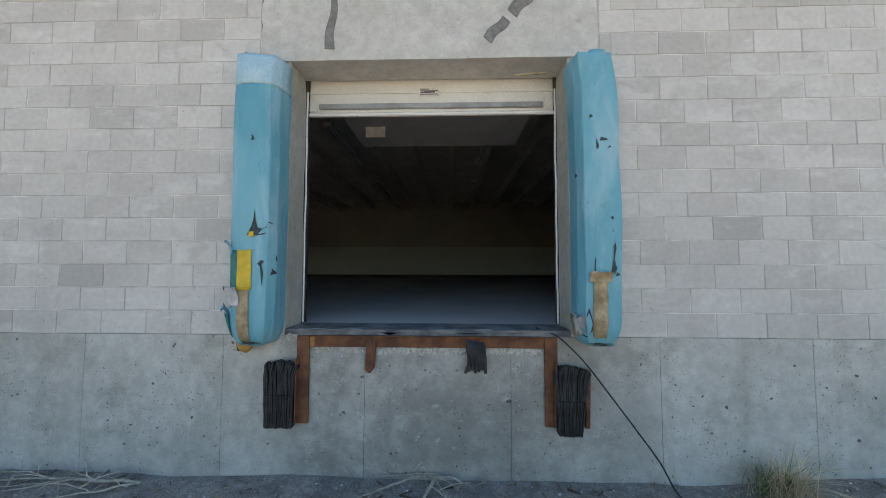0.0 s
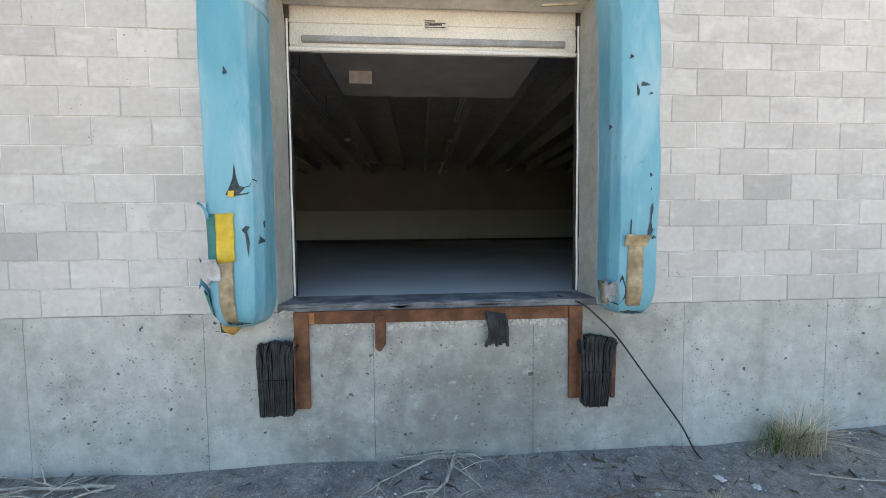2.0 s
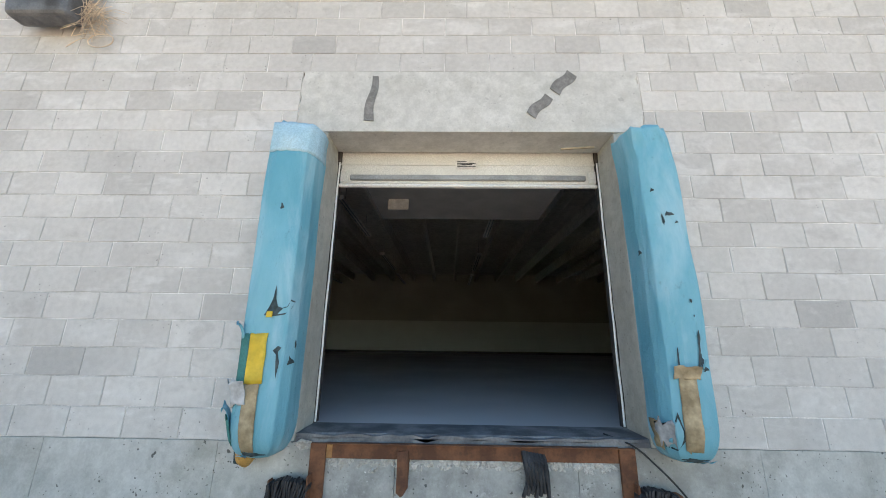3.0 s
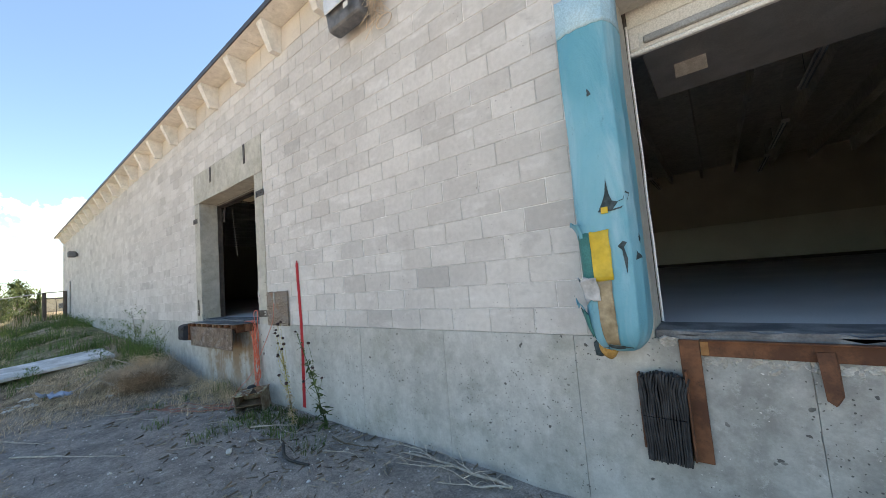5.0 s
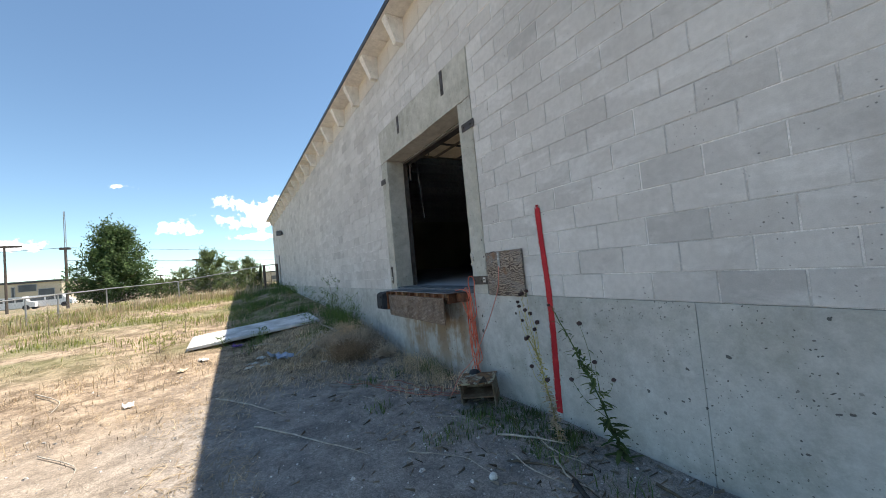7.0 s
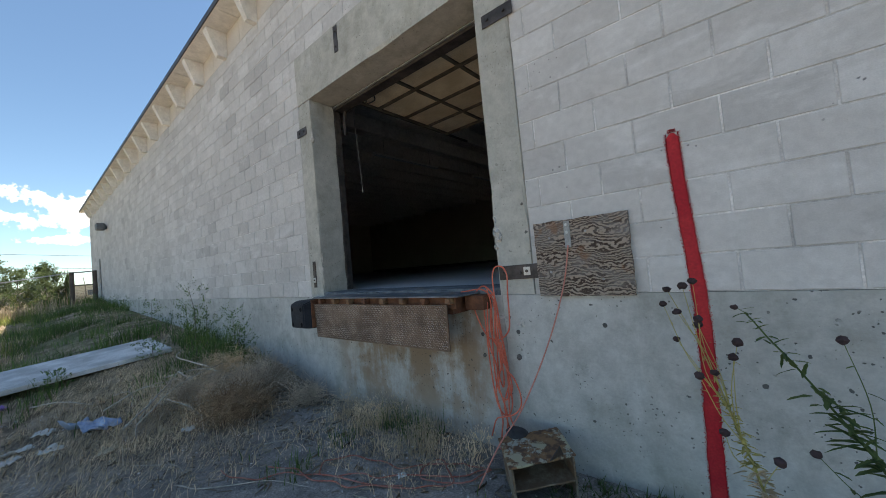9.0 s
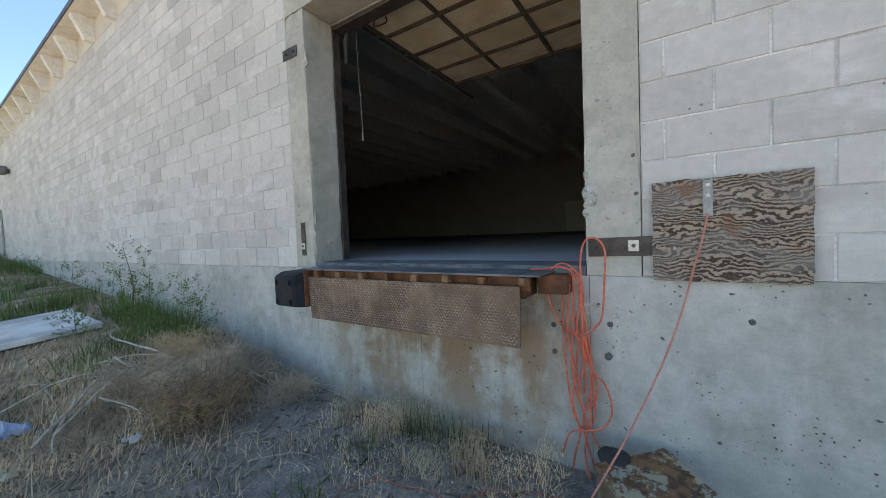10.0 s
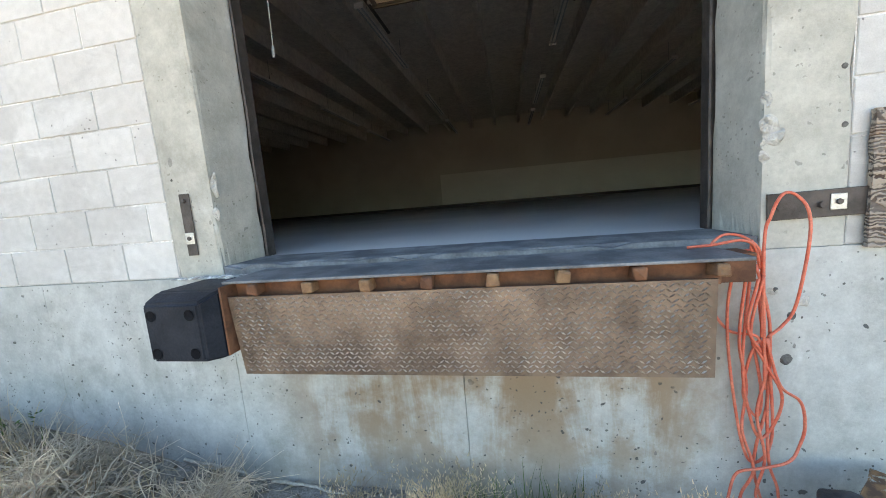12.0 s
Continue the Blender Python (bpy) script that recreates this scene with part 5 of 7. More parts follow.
for lab, seed, pts in (("loops", 3, [(-7.38, 3.15), (-7.48, 3.0), (-7.7, 2.85), (-7.98, 2.62), (-8.3, 2.48), (-8.6, 2.33), (-8.85, 2.05), (-9.2, 2.05)]),
                       ("loops", 7, [(-7.42, 3.1), (-7.62, 3.08), (-7.9, 2.85), (-8.15, 2.75), (-8.42, 2.70), (-8.55, 2.55), (-8.45, 2.42), (-8.1, 2.5), (-7.8, 2.68)]),
                       ("loops", 9, [(-7.4, 3.05), (-7.55, 2.85), (-7.75, 2.78), (-7.85, 2.9), (-7.78, 3.02), (-7.6, 2.98), (-7.55, 2.78), (-7.9, 2.55), (-8.4, 2.35), (-8.9, 2.3)])):
    pts = [(v.x + 0.09 * noise.noise(Vector((v.x * 4, v.y * 4, seed))), v.y + 0.09 * noise.noise(Vector((v.x * 4, v.y * 4, seed + 5)))) for v in smooth_path([(x, y, 0) for x, y in pts], 4)]
    cord("extension_cord", [(x, y, gz(x, y) + 0.010 + 0.02 * abs(noise.noise(Vector((x * 5, y * 5, seed))))) for x, y in pts], 0.0052, M["dusty_cord"],
         "dusty orange extension cord snaking over the dirt", (pts[0][0], pts[0][1], 0))

# sprayed red line on the wall
bm = bmesh.new()
lines = []
for i in range(121):
    u = (i / 120) ** 1.4
    z = 2.03 - u * 1.99
    x = -6.172 + 0.045 * sstep(u, 0.0, 0.55) - 0.02 * sstep(u, 0.55, 1.0) + 0.004 * noise.noise(Vector((0, 0, z * 6)))
    w = (0.030 + 0.006 * noise.noise(Vector((3, 0, z * 9)))) * (1.0 + 0.2 * u) * math.sqrt(min(1.0, 0.04 + u / 0.016))
    y = (W - 0.0055) if z > P else (W - 0.0085)
    lines.append([bm.verts.new((x + s * w, y + dy, z)) for s, dy in ((-1, 0.0015), (-0.8, 0.0), (0.8, 0.0), (1, 0.0015))])
for a, b in zip(lines, lines[1:]):
    for k in range(3):
        bm.faces.new((a[k], a[k + 1], b[k + 1], b[k]))
red_line = tagged(part("red_paint_line", bm, M["red"], at=(-6.16, W, 0.05)), "wavering red spray paint line down the wall", "paint mark", kind="structure")
V_, F_ = [], []
for q in range(5200):
    u = random.random() ** 1.4
    z = 2.05 - u * 2.0
    x = -6.172 + 0.045 * sstep(u, 0.0, 0.55) - 0.02 * sstep(u, 0.55, 1.0) + random.choice((-1, 1)) * (0.026 * (1 + 0.2 * u) + abs(random.gauss(0, 0.006)))
    if z > 2.03:
        x = -6.172 + random.uniform(-0.02, 0.02)
    s, a = random.uniform(0.0008, 0.0024), random.uniform(0, 6.28)
    y = (W - 0.0062) if z > P else (W - 0.0092)
    b = len(V_)
    V_ += [(x + s * math.cos(a + k * 1.2566), y, z + s * math.sin(a + k * 1.2566)) for k in range(5)]
    F_.append((b, b + 1, b + 2, b + 3, b + 4))
raw("overspray", V_, F_, M["red"], red_line)["kind"] = "stuff"

# ---- rusted box below the cords ----
rb = thing("rusted_box", (-7.02, 3.12, gz(-7.02, 3.1)), "rusted open steel box with tar and peeling paint", "metal box")
zb0 = gz(-7.02, 3.1) - 0.02
C = (-7.03, 3.12, zb0)
peel = Nodes("peeling cream paint", 0.7, 0.0, 0.4)
pf = peel.ramp(peel.noise(9.0, 6, 0.7), 0.50, 0.56)
peel.color(peel.mix(pf, peel.mix(peel.ramp(peel.noise(22.0, 4), 0.4, 0.6), (0.10, 0.055, 0.035), (0.24, 0.13, 0.06)), peel.mix(peel.ramp(peel.noise(5.0, 3), 0.4, 0.6), (0.38, 0.345, 0.235), (0.34, 0.36, 0.32))))
peel.bump(pf, 0.8, 0.004)
peel = peel.m
flake = rust("flaking rust and paint", (0.16, 0.10, 0.06), (0.33, 0.29, 0.22), 0.85, 0.1, 6.0)
for nm, d in (("top", (-0.20, 0.20, -0.14, 0.16, 0.285, 0.30)), ("side", (-0.19, -0.178, -0.13, 0.15, 0.0, 0.285)), ("side", (0.178, 0.19, -0.13, 0.15, 0.0, 0.285)), ("back", (-0.178, 0.178, 0.138, 0.15, 0.0, 0.285)),
              ("shelf", (-0.178, 0.178, -0.13, 0.138, 0.13, 0.142)), ("bottom", (-0.178, 0.178, -0.13, 0.138, 0.0, 0.012))):
    bm = bmesh.new()
    box(bm, C[0] + d[0], C[0] + d[1], C[1] + d[2], C[1] + d[3], C[2] + d[4], C[2] + d[5], bev=0.003)
    bmesh.ops.subdivide_edges(bm, edges=[e for e in bm.edges if e.calc_length() > 0.1], cuts=4)
    roughen(bm, 0.008, 9)
    spin(bm, bm.verts, C, 'Z', 42)
    spin(bm, bm.verts, C, 'X', 7)
    part(nm, bm, peel if nm == "top" else flake, rb, "pale yellow peeling paint over rust" if nm == "top" else "")
bm = bmesh.new()
bmesh.ops.create_icosphere(bm, subdivisions=3, radius=1, matrix=Matrix.Translation((-7.20, 3.17, zb0 + 0.29)) @ Matrix.Diagonal((0.085, 0.07, 0.045, 1)))
roughen(bm, 0.02, 14)
part("tar_lump", bm, M["rubber"], rb, "black tar lump", smooth=True)
bm = bmesh.new()
tri_ = [bm.verts.new(c) for c in ((-6.90, 3.00, zb0 + 0.29), (-6.86, 3.10, zb0 + 0.29), (-6.85, 3.04, zb0 + 0.37))]
f = bm.faces.new(tri_)
r = bmesh.ops.extrude_face_region(bm, geom=[f])
bmesh.ops.translate(bm, verts=[v for v in r["geom"] if isinstance(v, bmesh.types.BMVert)], vec=(0.006, -0.004, 0))
part("torn_corner", bm, M["dark_steel"], rb)

# ---- floodlight on the wall, far lamp, conduit ----
fl = thing("floodlight", (-4.55, W, 4.8), "dark grey wall floodlight with a nest behind it", "floodlight")
bm = bmesh.new()
box(bm, -4.83, -4.25, W - 0.30, W - 0.06, 4.62, 5.06, bev=0.05, seg=3)
for v in bm.verts:
    if v.co.z < 4.8 and v.co.y < W - 0.15:
        v.co.y += 0.05
part("housing", bm, M["lamp_grey"], fl)
bm = bmesh.new()
box(bm, -4.78, -4.30, W - 0.318, W - 0.302, 4.78, 5.03, bev=0.006)
part("lens", bm, M["lamp_lens"], fl)
boxes("label_plate", [(-4.44, -4.36, W - 0.306, W - 0.301, 4.69, 4.755)], M["paper"], fl)
boxes("wall_bracket", [(-4.62, -4.46, W - 0.06, W - 0.008, 4.72, 4.95)], M["lamp_grey"], fl, bev=0.006)
bm = bmesh.new()
for q in range(70):
    c = Vector((-4.18 + random.gauss(0, 0.07), W - 0.07 + random.uniform(-0.05, 0.04), 4.72 + random.gauss(0, 0.10)))
    d = Vector((random.gauss(0, 1), random.gauss(0, 0.25), random.gauss(0, 0.8))).normalized() * random.uniform(0.08, 0.2)
    tube(bm, smooth_path([c - d, c + Vector((0, -0.02, 0.02)), c + d], 3), 0.0035, 0.002, 4)
tube(bm, smooth_path([(-4.10 + 0.12 * math.cos(a * 0.55), W - 0.03, 4.52 + 0.075 * math.sin(a * 0.55)) for a in range(13)], 3), 0.005, n=5)
nest = part("bird_nest", bm, M["tumble"], at=(-4.18, W, 4.6))
tagged(nest, "straggly dry twig nest behind the floodlight", "nest", kind="stuff")
wl_ = thing("wall_lamp", (-25.6, W, 4.1), "small dark wall lamp near the far corner", "wall lamp")
boxes("housing", [(-25.75, -25.45, W - 0.35, W - 0.05, 4.0, 4.28)], M["lamp_grey"], wl_, bev=0.04)
boxes("arm", [(-25.63, -25.57, W - 0.05, W - 0.008, 4.05, 4.2)], M["lamp_grey"], wl_)
bm = bmesh.new()
cylinder(bm, (-27.8, W - 0.04, 1.3), (-27.8, W - 0.04, 3.0), 0.03)
tagged(part("conduit", bm, M["galv"], at=(-27.8, W, 1.3)), "grey steel conduit up the far wall end", "conduit")
# ---- ground litter ----
sl = thing("concrete_slab", (-14.6, 1.3, gz(-14.6, 1.3)), "pale weathered slab lying flat on the weedy slope", "slab")
bm = bmesh.new()
box(bm, -15.3, -13.7, -0.2, 2.68, 0.03, 0.10, bev=0.008)
for v in bm.verts:
    v.co.z += 0.075 + 0.085 * (v.co.y + 0.2) + 0.04 * (-13.7 - v.co.x)
    v.co.x += (v.co.y + 0.2) * 0.1
part("slab_body", bm, M["slab"], sl)


def crumpled(name, x, y, size, mat_, label, category, group, seed, flat=0.35):
    z = gz(x, y)
    bm = bmesh.new()
    bmesh.ops.create_grid(bm, x_segments=9, y_segments=7, size=0.5)
    for v in bm.verts:
        p = Vector((v.co.x * 3.1, v.co.y * 3.1, seed * 3.7))
        v.co.x += 0.16 * noise.noise(p * 1.3)
        v.co.y += 0.16 * noise.noise(p * 1.3 + Vector((9, 0, 0)))
        v.co.z = abs(noise.noise(p)) * flat * 1.6 + flat * 0.5 * abs(noise.noise(p * 2.7))
        v.co = Vector((v.co.x * size[0], v.co.y * size[1], v.co.z * min(size)))
    bmesh.ops.solidify(bm, geom=list(bm.faces), thickness=0.003)
    spin(bm, bm.verts, (0, 0, 0), 'Z', seed * 47)
    bmesh.ops.translate(bm, verts=bm.verts, vec=(x, y, z + 0.012))
    return tagged(part(name, bm, mat_, at=(x, y, z), smooth=True), label, category, group)


for q, (x, y, sx_, sy_, mk, lab) in enumerate(((-11.6, 1.18, 0.26, 0.2, "paper", "crumpled white paper scrap on the dirt"), (-10.98, 1.2, 0.24, 0.17, "paper", "crumpled white paper scrap on the dirt"),
                                               (-10.45, 1.53, 0.30, 0.16, "tan_paper", "crumpled tan paper scrap on the dirt"), (-10.2, 2.08, 0.20, 0.14, "paper", "crumpled white paper scrap on the dirt"),
                                               (-10.4, 1.96, 0.22, 0.10, "tan_paper", "crumpled tan paper scrap on the dirt"), (-11.3, 1.0, 0.3, 0.16, "paper", "crumpled white paper scrap on the dirt"),
                                               (-11.05, 0.95, 0.3, 0.16, "paper", "crumpled white paper scrap on the dirt"), (-10.3, -0.55, 0.36, 0.2, "paper", "flattened white paper in the sunlit grass"),
                                               (-7.88, 2.72, 0.10, 0.08, "paper", "crumpled foil and paper scrap among the cords"), (1.26, 2.98, 0.10, 0.08, "paper", "small crumpled paper scrap on the dirt"),
                                               (-11.9, -0.1, 0.3, 0.2, "tan_paper", "crumpled tan paper scrap in the dry grass"), (-12.4, 0.2, 0.3, 0.2, "paper", "crumpled white paper scrap in the dry grass"))):
    crumpled("paper_scrap", x, y, (sx_ * 0.62, sy_ * 0.62), M[mk], lab, "paper scrap", "paper scraps", q + 1)
crumpled("plastic_bag", -11.2, 1.48, (0.55, 0.2), M["bag"], "crumpled pale blue plastic bag on the dry weeds", "plastic bag", "", 4.4, 0.55)
crumpled("plastic_wrapper", -13.15, 0.8, (0.22, 0.16), M["purple"], "crumpled purple plastic wrapper beside the slab", "wrapper", "", 9.2, 0.6)


def stick(name, pts, r0, r1, mat_, label, group=""):
    bm = bmesh.new()
    P_ = [Vector((x, y, gz(x, y) + h)) for x, y, h in pts]
    path = smooth_path(P_, 5)
    for i, v in enumerate(path):
        path[i] = v + noise.noise_vector(v * 6) * 0.008
    tube(bm, [v + noise.noise_vector(v * 19) * 0.006 for v in path], r0 * 0.8, r1 * 0.6, 6)
    return tagged(part(name, bm, mat_, at=(pts[0][0], pts[0][1], gz(pts[0][0], pts[0][1])), smooth=True), label, "stick", group)


def dead_root(x, y, arms, label):
    r = thing("dead_root", (x, y, gz(x, y)), label, "dead branch", "dead branches by the wall")
    for pts, r0, r1 in arms:
        bm = bmesh.new()
        path = smooth_path([Vector((px, py, gz(px, py) + h)) for px, py, h in pts], 5)
        path = [v + noise.noise_vector(v * 9) * 0.016 for v in path]
        tube(bm, path, r0 * 0.62, r1 * 0.5, 6)
        for i in range(2, len(path) - 1, 3):
            d = Vector((random.gauss(0, 1), random.gauss(0, 0.7), random.uniform(0.0, 0.3))).normalized() * random.uniform(0.1, 0.28)
            e = path[i] + d
            e.y = min(e.y, W - 0.03)
            e.z = max(e.z, gz(e.x, e.y) + 0.008)
            tube(bm, smooth_path([path[i], (path[i] + e) / 2 + Vector((0, 0, 0.02)), e], 3), 0.0045, 0.0018, 4)
        part("branch", bm, M["twig"], r, smooth=True)


dead_root(-0.55, 3.38, [([(-0.55, 3.38, 0.05), (-0.62, 3.2, 0.03), (-0.72, 3.02, 0.02), (-0.95, 2.85, 0.02)], 0.026, 0.012), ([(-0.55, 3.38, 0.06), (-0.8, 3.3, 0.05), (-1.05, 3.15, 0.03), (-1.3, 2.95, 0.02)], 0.018, 0.006),
                        ([(-0.55, 3.38, 0.06), (-0.75, 3.37, 0.06), (-1.05, 3.36, 0.03)], 0.014, 0.006), ([(-0.55, 3.38, 0.05), (-0.42, 3.34, 0.04), (-0.28, 3.3, 0.02)], 0.014, 0.005), ([(-0.6, 3.25, 0.04), (-0.45, 3.1, 0.03), (-0.38, 2.95, 0.02)], 0.012, 0.004),
                        ([(-0.72, 3.02, 0.03), (-0.9, 3.0, 0.03), (-1.1, 2.9, 0.02)], 0.011, 0.004)], "bleached dead branch fanned out on the dirt")
dead_root(-3.1, 3.2, [([(-2.95, 3.24, 0.03), (-3.3, 3.22, 0.04), (-3.65, 3.25, 0.03), (-4.1, 3.2, 0.03)], 0.022, 0.012), ([(-2.95, 3.24, 0.03), (-3.2, 3.08, 0.03), (-3.5, 2.98, 0.02)], 0.014, 0.006), ([(-3.5, 3.24, 0.03), (-3.7, 3.1, 0.04), (-4.0, 3.02, 0.02)], 0.012, 0.005),
                      ([(-3.3, 3.22, 0.04), (-3.6, 3.3, 0.06), (-3.95, 3.32, 0.08)], 0.010, 0.004), ([(-3.75, 3.25, 0.03), (-4.0, 3.28, 0.05), (-4.3, 3.26, 0.04)], 0.010, 0.004), ([(-3.2, 3.08, 0.03), (-3.55, 3.15, 0.04), (-4.2, 3.1, 0.03)], 0.009, 0.004)], "bleached dead branches lying along the wall")
for pts, r0, r1, mk in (([(-10.25, 3.37, 0.05), (-9.98, 3.38, 0.04), (-9.72, 3.36, 0.03)], 0.013, 0.012, "twig"), ([(-9.68, 3.36, 0.03), (-9.45, 3.35, 0.03), (-9.2, 3.30, 0.03)], 0.012, 0.010, "twig"),
                        ([(-10.15, 1.6, 0.25), (-10.7, 1.95, 0.28), (-11.3, 2.3, 0.24)], 0.014, 0.010, "twig"), ([(-10.7, 1.9, 0.26), (-10.55, 1.75, 0.1), (-10.4, 1.72, 0.02)], 0.010, 0.006, "twig"), ([(-11.2, 2.25, 0.26), (-10.7, 2.4, 0.12), (-10.35, 2.42, 0.04)], 0.010, 0.006, "twig"),
                        ([(-11.0, 2.5, 0.28), (-11.9, 2.4, 0.24), (-12.3, 2.55, 0.22)], 0.013, 0.008, "twig"), ([(-9.25, 1.75, 0.01), (-9.0, 1.87, 0.015), (-8.7, 2.15, 0.015), (-8.3, 2.3, 0.012)], 0.007, 0.003, "twig"), ([(-8.6, 1.9, 0.02), (-8.35, 2.1, 0.02)], 0.009, 0.006, "twig"),
                        ([(-5.9, 2.6, 0.02), (-5.6, 2.75, 0.03), (-5.2, 2.7, 0.02)], 0.012, 0.006, "brown_twig"), ([(-5.45, 2.72, 0.02), (-5.1, 2.56, 0.03), (-4.75, 2.6, 0.02)], 0.024, 0.018, "cable"), ([(-6.1, 3.0, 0.02), (-5.8, 2.9, 0.03), (-5.55, 2.95, 0.02)], 0.009, 0.005, "twig"),
                        ([(-7.4, -0.6, 0.02), (-6.8, -0.2, 0.03), (-6.3, 0.1, 0.02)], 0.014, 0.006, "brown_twig"), ([(-8.2, 0.9, 0.02), (-7.5, 1.3, 0.03), (-6.8, 1.7, 0.02)], 0.012, 0.006, "twig"), ([(-9.6, 0.5, 0.03), (-8.9, 0.9, 0.03), (-8.3, 1.2, 0.02)], 0.012, 0.006, "twig"),
                        ([(-6.3, 2.75, 0.02), (-6.0, 2.9, 0.05), (-5.75, 3.05, 0.03)], 0.013, 0.006, "twig"), ([(-5.75, 2.85, 0.02), (-5.5, 2.72, 0.03), (-5.3, 2.74, 0.02)], 0.012, 0.006, "twig"), ([(-6.0, 2.65, 0.02), (-5.7, 2.6, 0.03), (-5.45, 2.66, 0.02)], 0.008, 0.004, "twig"), ([(-5.1, 3.1, 0.02), (-4.8, 3.05, 0.04), (-4.4, 3.15, 0.02)], 0.014, 0.006, "brown_twig"), ([(-4.9, 2.85, 0.02), (-4.6, 2.95, 0.03), (-4.3, 2.9, 0.02)], 0.008, 0.004, "twig"), ([(0.3, 2.85, 0.02), (0.7, 2.9, 0.03), (1.0, 2.86, 0.02)], 0.008, 0.004, "brown_twig"), ([(1.9, 2.95, 0.02), (2.3, 2.8, 0.03), (2.7, 2.75, 0.02)], 0.008, 0.004, "twig")):
    stick("stick", pts, r0, r1, M[mk], "dry stick lying on the dirt" if mk != "cable" else "curved length of black hose on the dirt", "loose sticks")

for pts, r0, r1 in (([(-10.55, 1.75, 0.12), (-10.75, 2.15, 0.30), (-10.8, 2.6, 0.36)], 0.011, 0.006), ([(-10.95, 2.05, 0.04), (-10.85, 2.05, 0.20), (-10.8, 2.1, 0.36)], 0.009, 0.005), ([(-10.6, 2.0, 0.24), (-10.35, 2.15, 0.16), (-10.1, 2.2, 0.05)], 0.009, 0.004),
                    ([(-11.4, 1.6, 0.08), (-11.2, 1.9, 0.22), (-10.9, 2.15, 0.30)], 0.010, 0.005), ([(-11.6, 2.2, 0.12), (-11.1, 2.4, 0.25), (-10.7, 2.55, 0.30)], 0.010, 0.005), ([(-12.6, 1.1, 0.08), (-12.2, 1.35, 0.12), (-11.7, 1.55, 0.10)], 0.011, 0.006),
                    ([(-11.9, 1.75, 0.06), (-11.5, 1.85, 0.14), (-11.1, 1.8, 0.10)], 0.008, 0.004), ([(-9.9, 1.6, 0.02), (-9.6, 1.8, 0.03), (-9.35, 1.85, 0.02)], 0.006, 0.003), ([(-9.3, 2.4, 0.02), (-9.1, 2.6, 0.03), (-8.9, 2.65, 0.02)], 0.005, 0.003),
                    ([(-8.2, 2.1, 0.02), (-7.9, 2.2, 0.02), (-7.6, 2.15, 0.02)], 0.005, 0.003), ([(-7.0, 2.5, 0.02), (-6.8, 2.7, 0.02), (-6.5, 2.75, 0.02)], 0.006, 0.003), ([(-6.6, 2.0, 0.02), (-6.2, 2.3, 0.02), (-5.9, 2.35, 0.02)], 0.006, 0.003),
                    ([(-12.0, -2.0, 0.03), (-11.2, -1.5, 0.04), (-10.6, -1.4, 0.03)], 0.012, 0.005), ([(-10.4, -2.4, 0.02), (-9.9, -1.9, 0.03), (-9.2, -1.8, 0.02)], 0.010, 0.004), ([(-9.0, -1.0, 0.02), (-8.5, -0.6, 0.02), (-8.0, -0.5, 0.02)], 0.008, 0.004)):
    stick("stick", pts, r0, r1, M["twig"], "bleached forked stick on the dry bank", "loose sticks")


def clump_at(x, y):
    return sstep(noise.noise(Vector((x * 0.8, y * 0.8, 21.0))), -0.25, 0.3)


# pebbles and chips: thick near the wall and the walked strip
verts_, faces_ = [], []
rng = np.random.default_rng(5)
for q in range(9000):
    x = rng.uniform(-12.5, 3.5)
    y = 3.35 - abs(rng.normal(0, 1.5)) if q % 3 else rng.uniform(-1.5, 3.3)
    if y < -3:
        continue
    s = 0.003 + 0.012 * rng.random() ** 3 + (0.018 if q % 60 == 0 else 0)
    z = gz(x, y)
    b = len(verts_)
    a0 = rng.uniform(0, 6.28)
    for k in range(4):
        a = a0 + k * 1.57 + rng.uniform(-0.4, 0.4)
        verts_.append((x + s * math.cos(a) * rng.uniform(0.7, 1.3), y + s * math.sin(a), z - 0.002))
    for k in range(4):
        a = a0 + 0.4 + k * 1.57
        verts_.append((x + 0.6 * s * math.cos(a), y + 0.6 * s * math.sin(a), z + s * rng.uniform(0.4, 0.8)))
    faces_ += [(b, b + 1, b + 5, b + 4), (b + 1, b + 2, b + 6, b + 5), (b + 2, b + 3, b + 7, b + 6), (b + 3, b, b + 4, b + 7), (b + 4, b + 5, b + 6, b + 7)]
tagged(raw("pebbles", verts_, faces_, M["stone"]), "scattered pale pebbles and chips on the dirt", "pebbles", kind="stuff")
verts_, faces_ = [], []
for q in range(2300):
    x, y = rng.uniform(-13, 3.2), 3.36 - abs(rng.normal(0, 0.9))
    if x > -4 and rng.random() < 0.5:
        continue
    L_, a = rng.uniform(0.02, 0.12), rng.uniform(0, 3.14)
    z = gz(x, y) + 0.004
    w = 0.0013 + 0.001 * rng.random()
    dx, dy = math.cos(a) * L_ / 2, math.sin(a) * L_ / 2
    nx_, ny_ = -math.sin(a) * w, math.cos(a) * w
    b = len(verts_)
    verts_ += [(x - dx + nx_, y - dy + ny_, z), (x - dx - nx_, y - dy - ny_, z), (x - dx, y - dy, z + 0.005), (x + dx + nx_, y + dy + ny_, z), (x + dx - nx_, y + dy - ny_, z), (x + dx, y + dy, z + 0.006 + rng.uniform(0, 0.02))]
    faces_ += [(b, b + 3, b + 4, b + 1), (b + 1, b + 4, b + 5, b + 2), (b + 2, b + 5, b + 3, b)]
tagged(raw("twig_litter", verts_, faces_, M["litter"]), "fine dry twig litter over the dirt", "twig litter", kind="stuff")

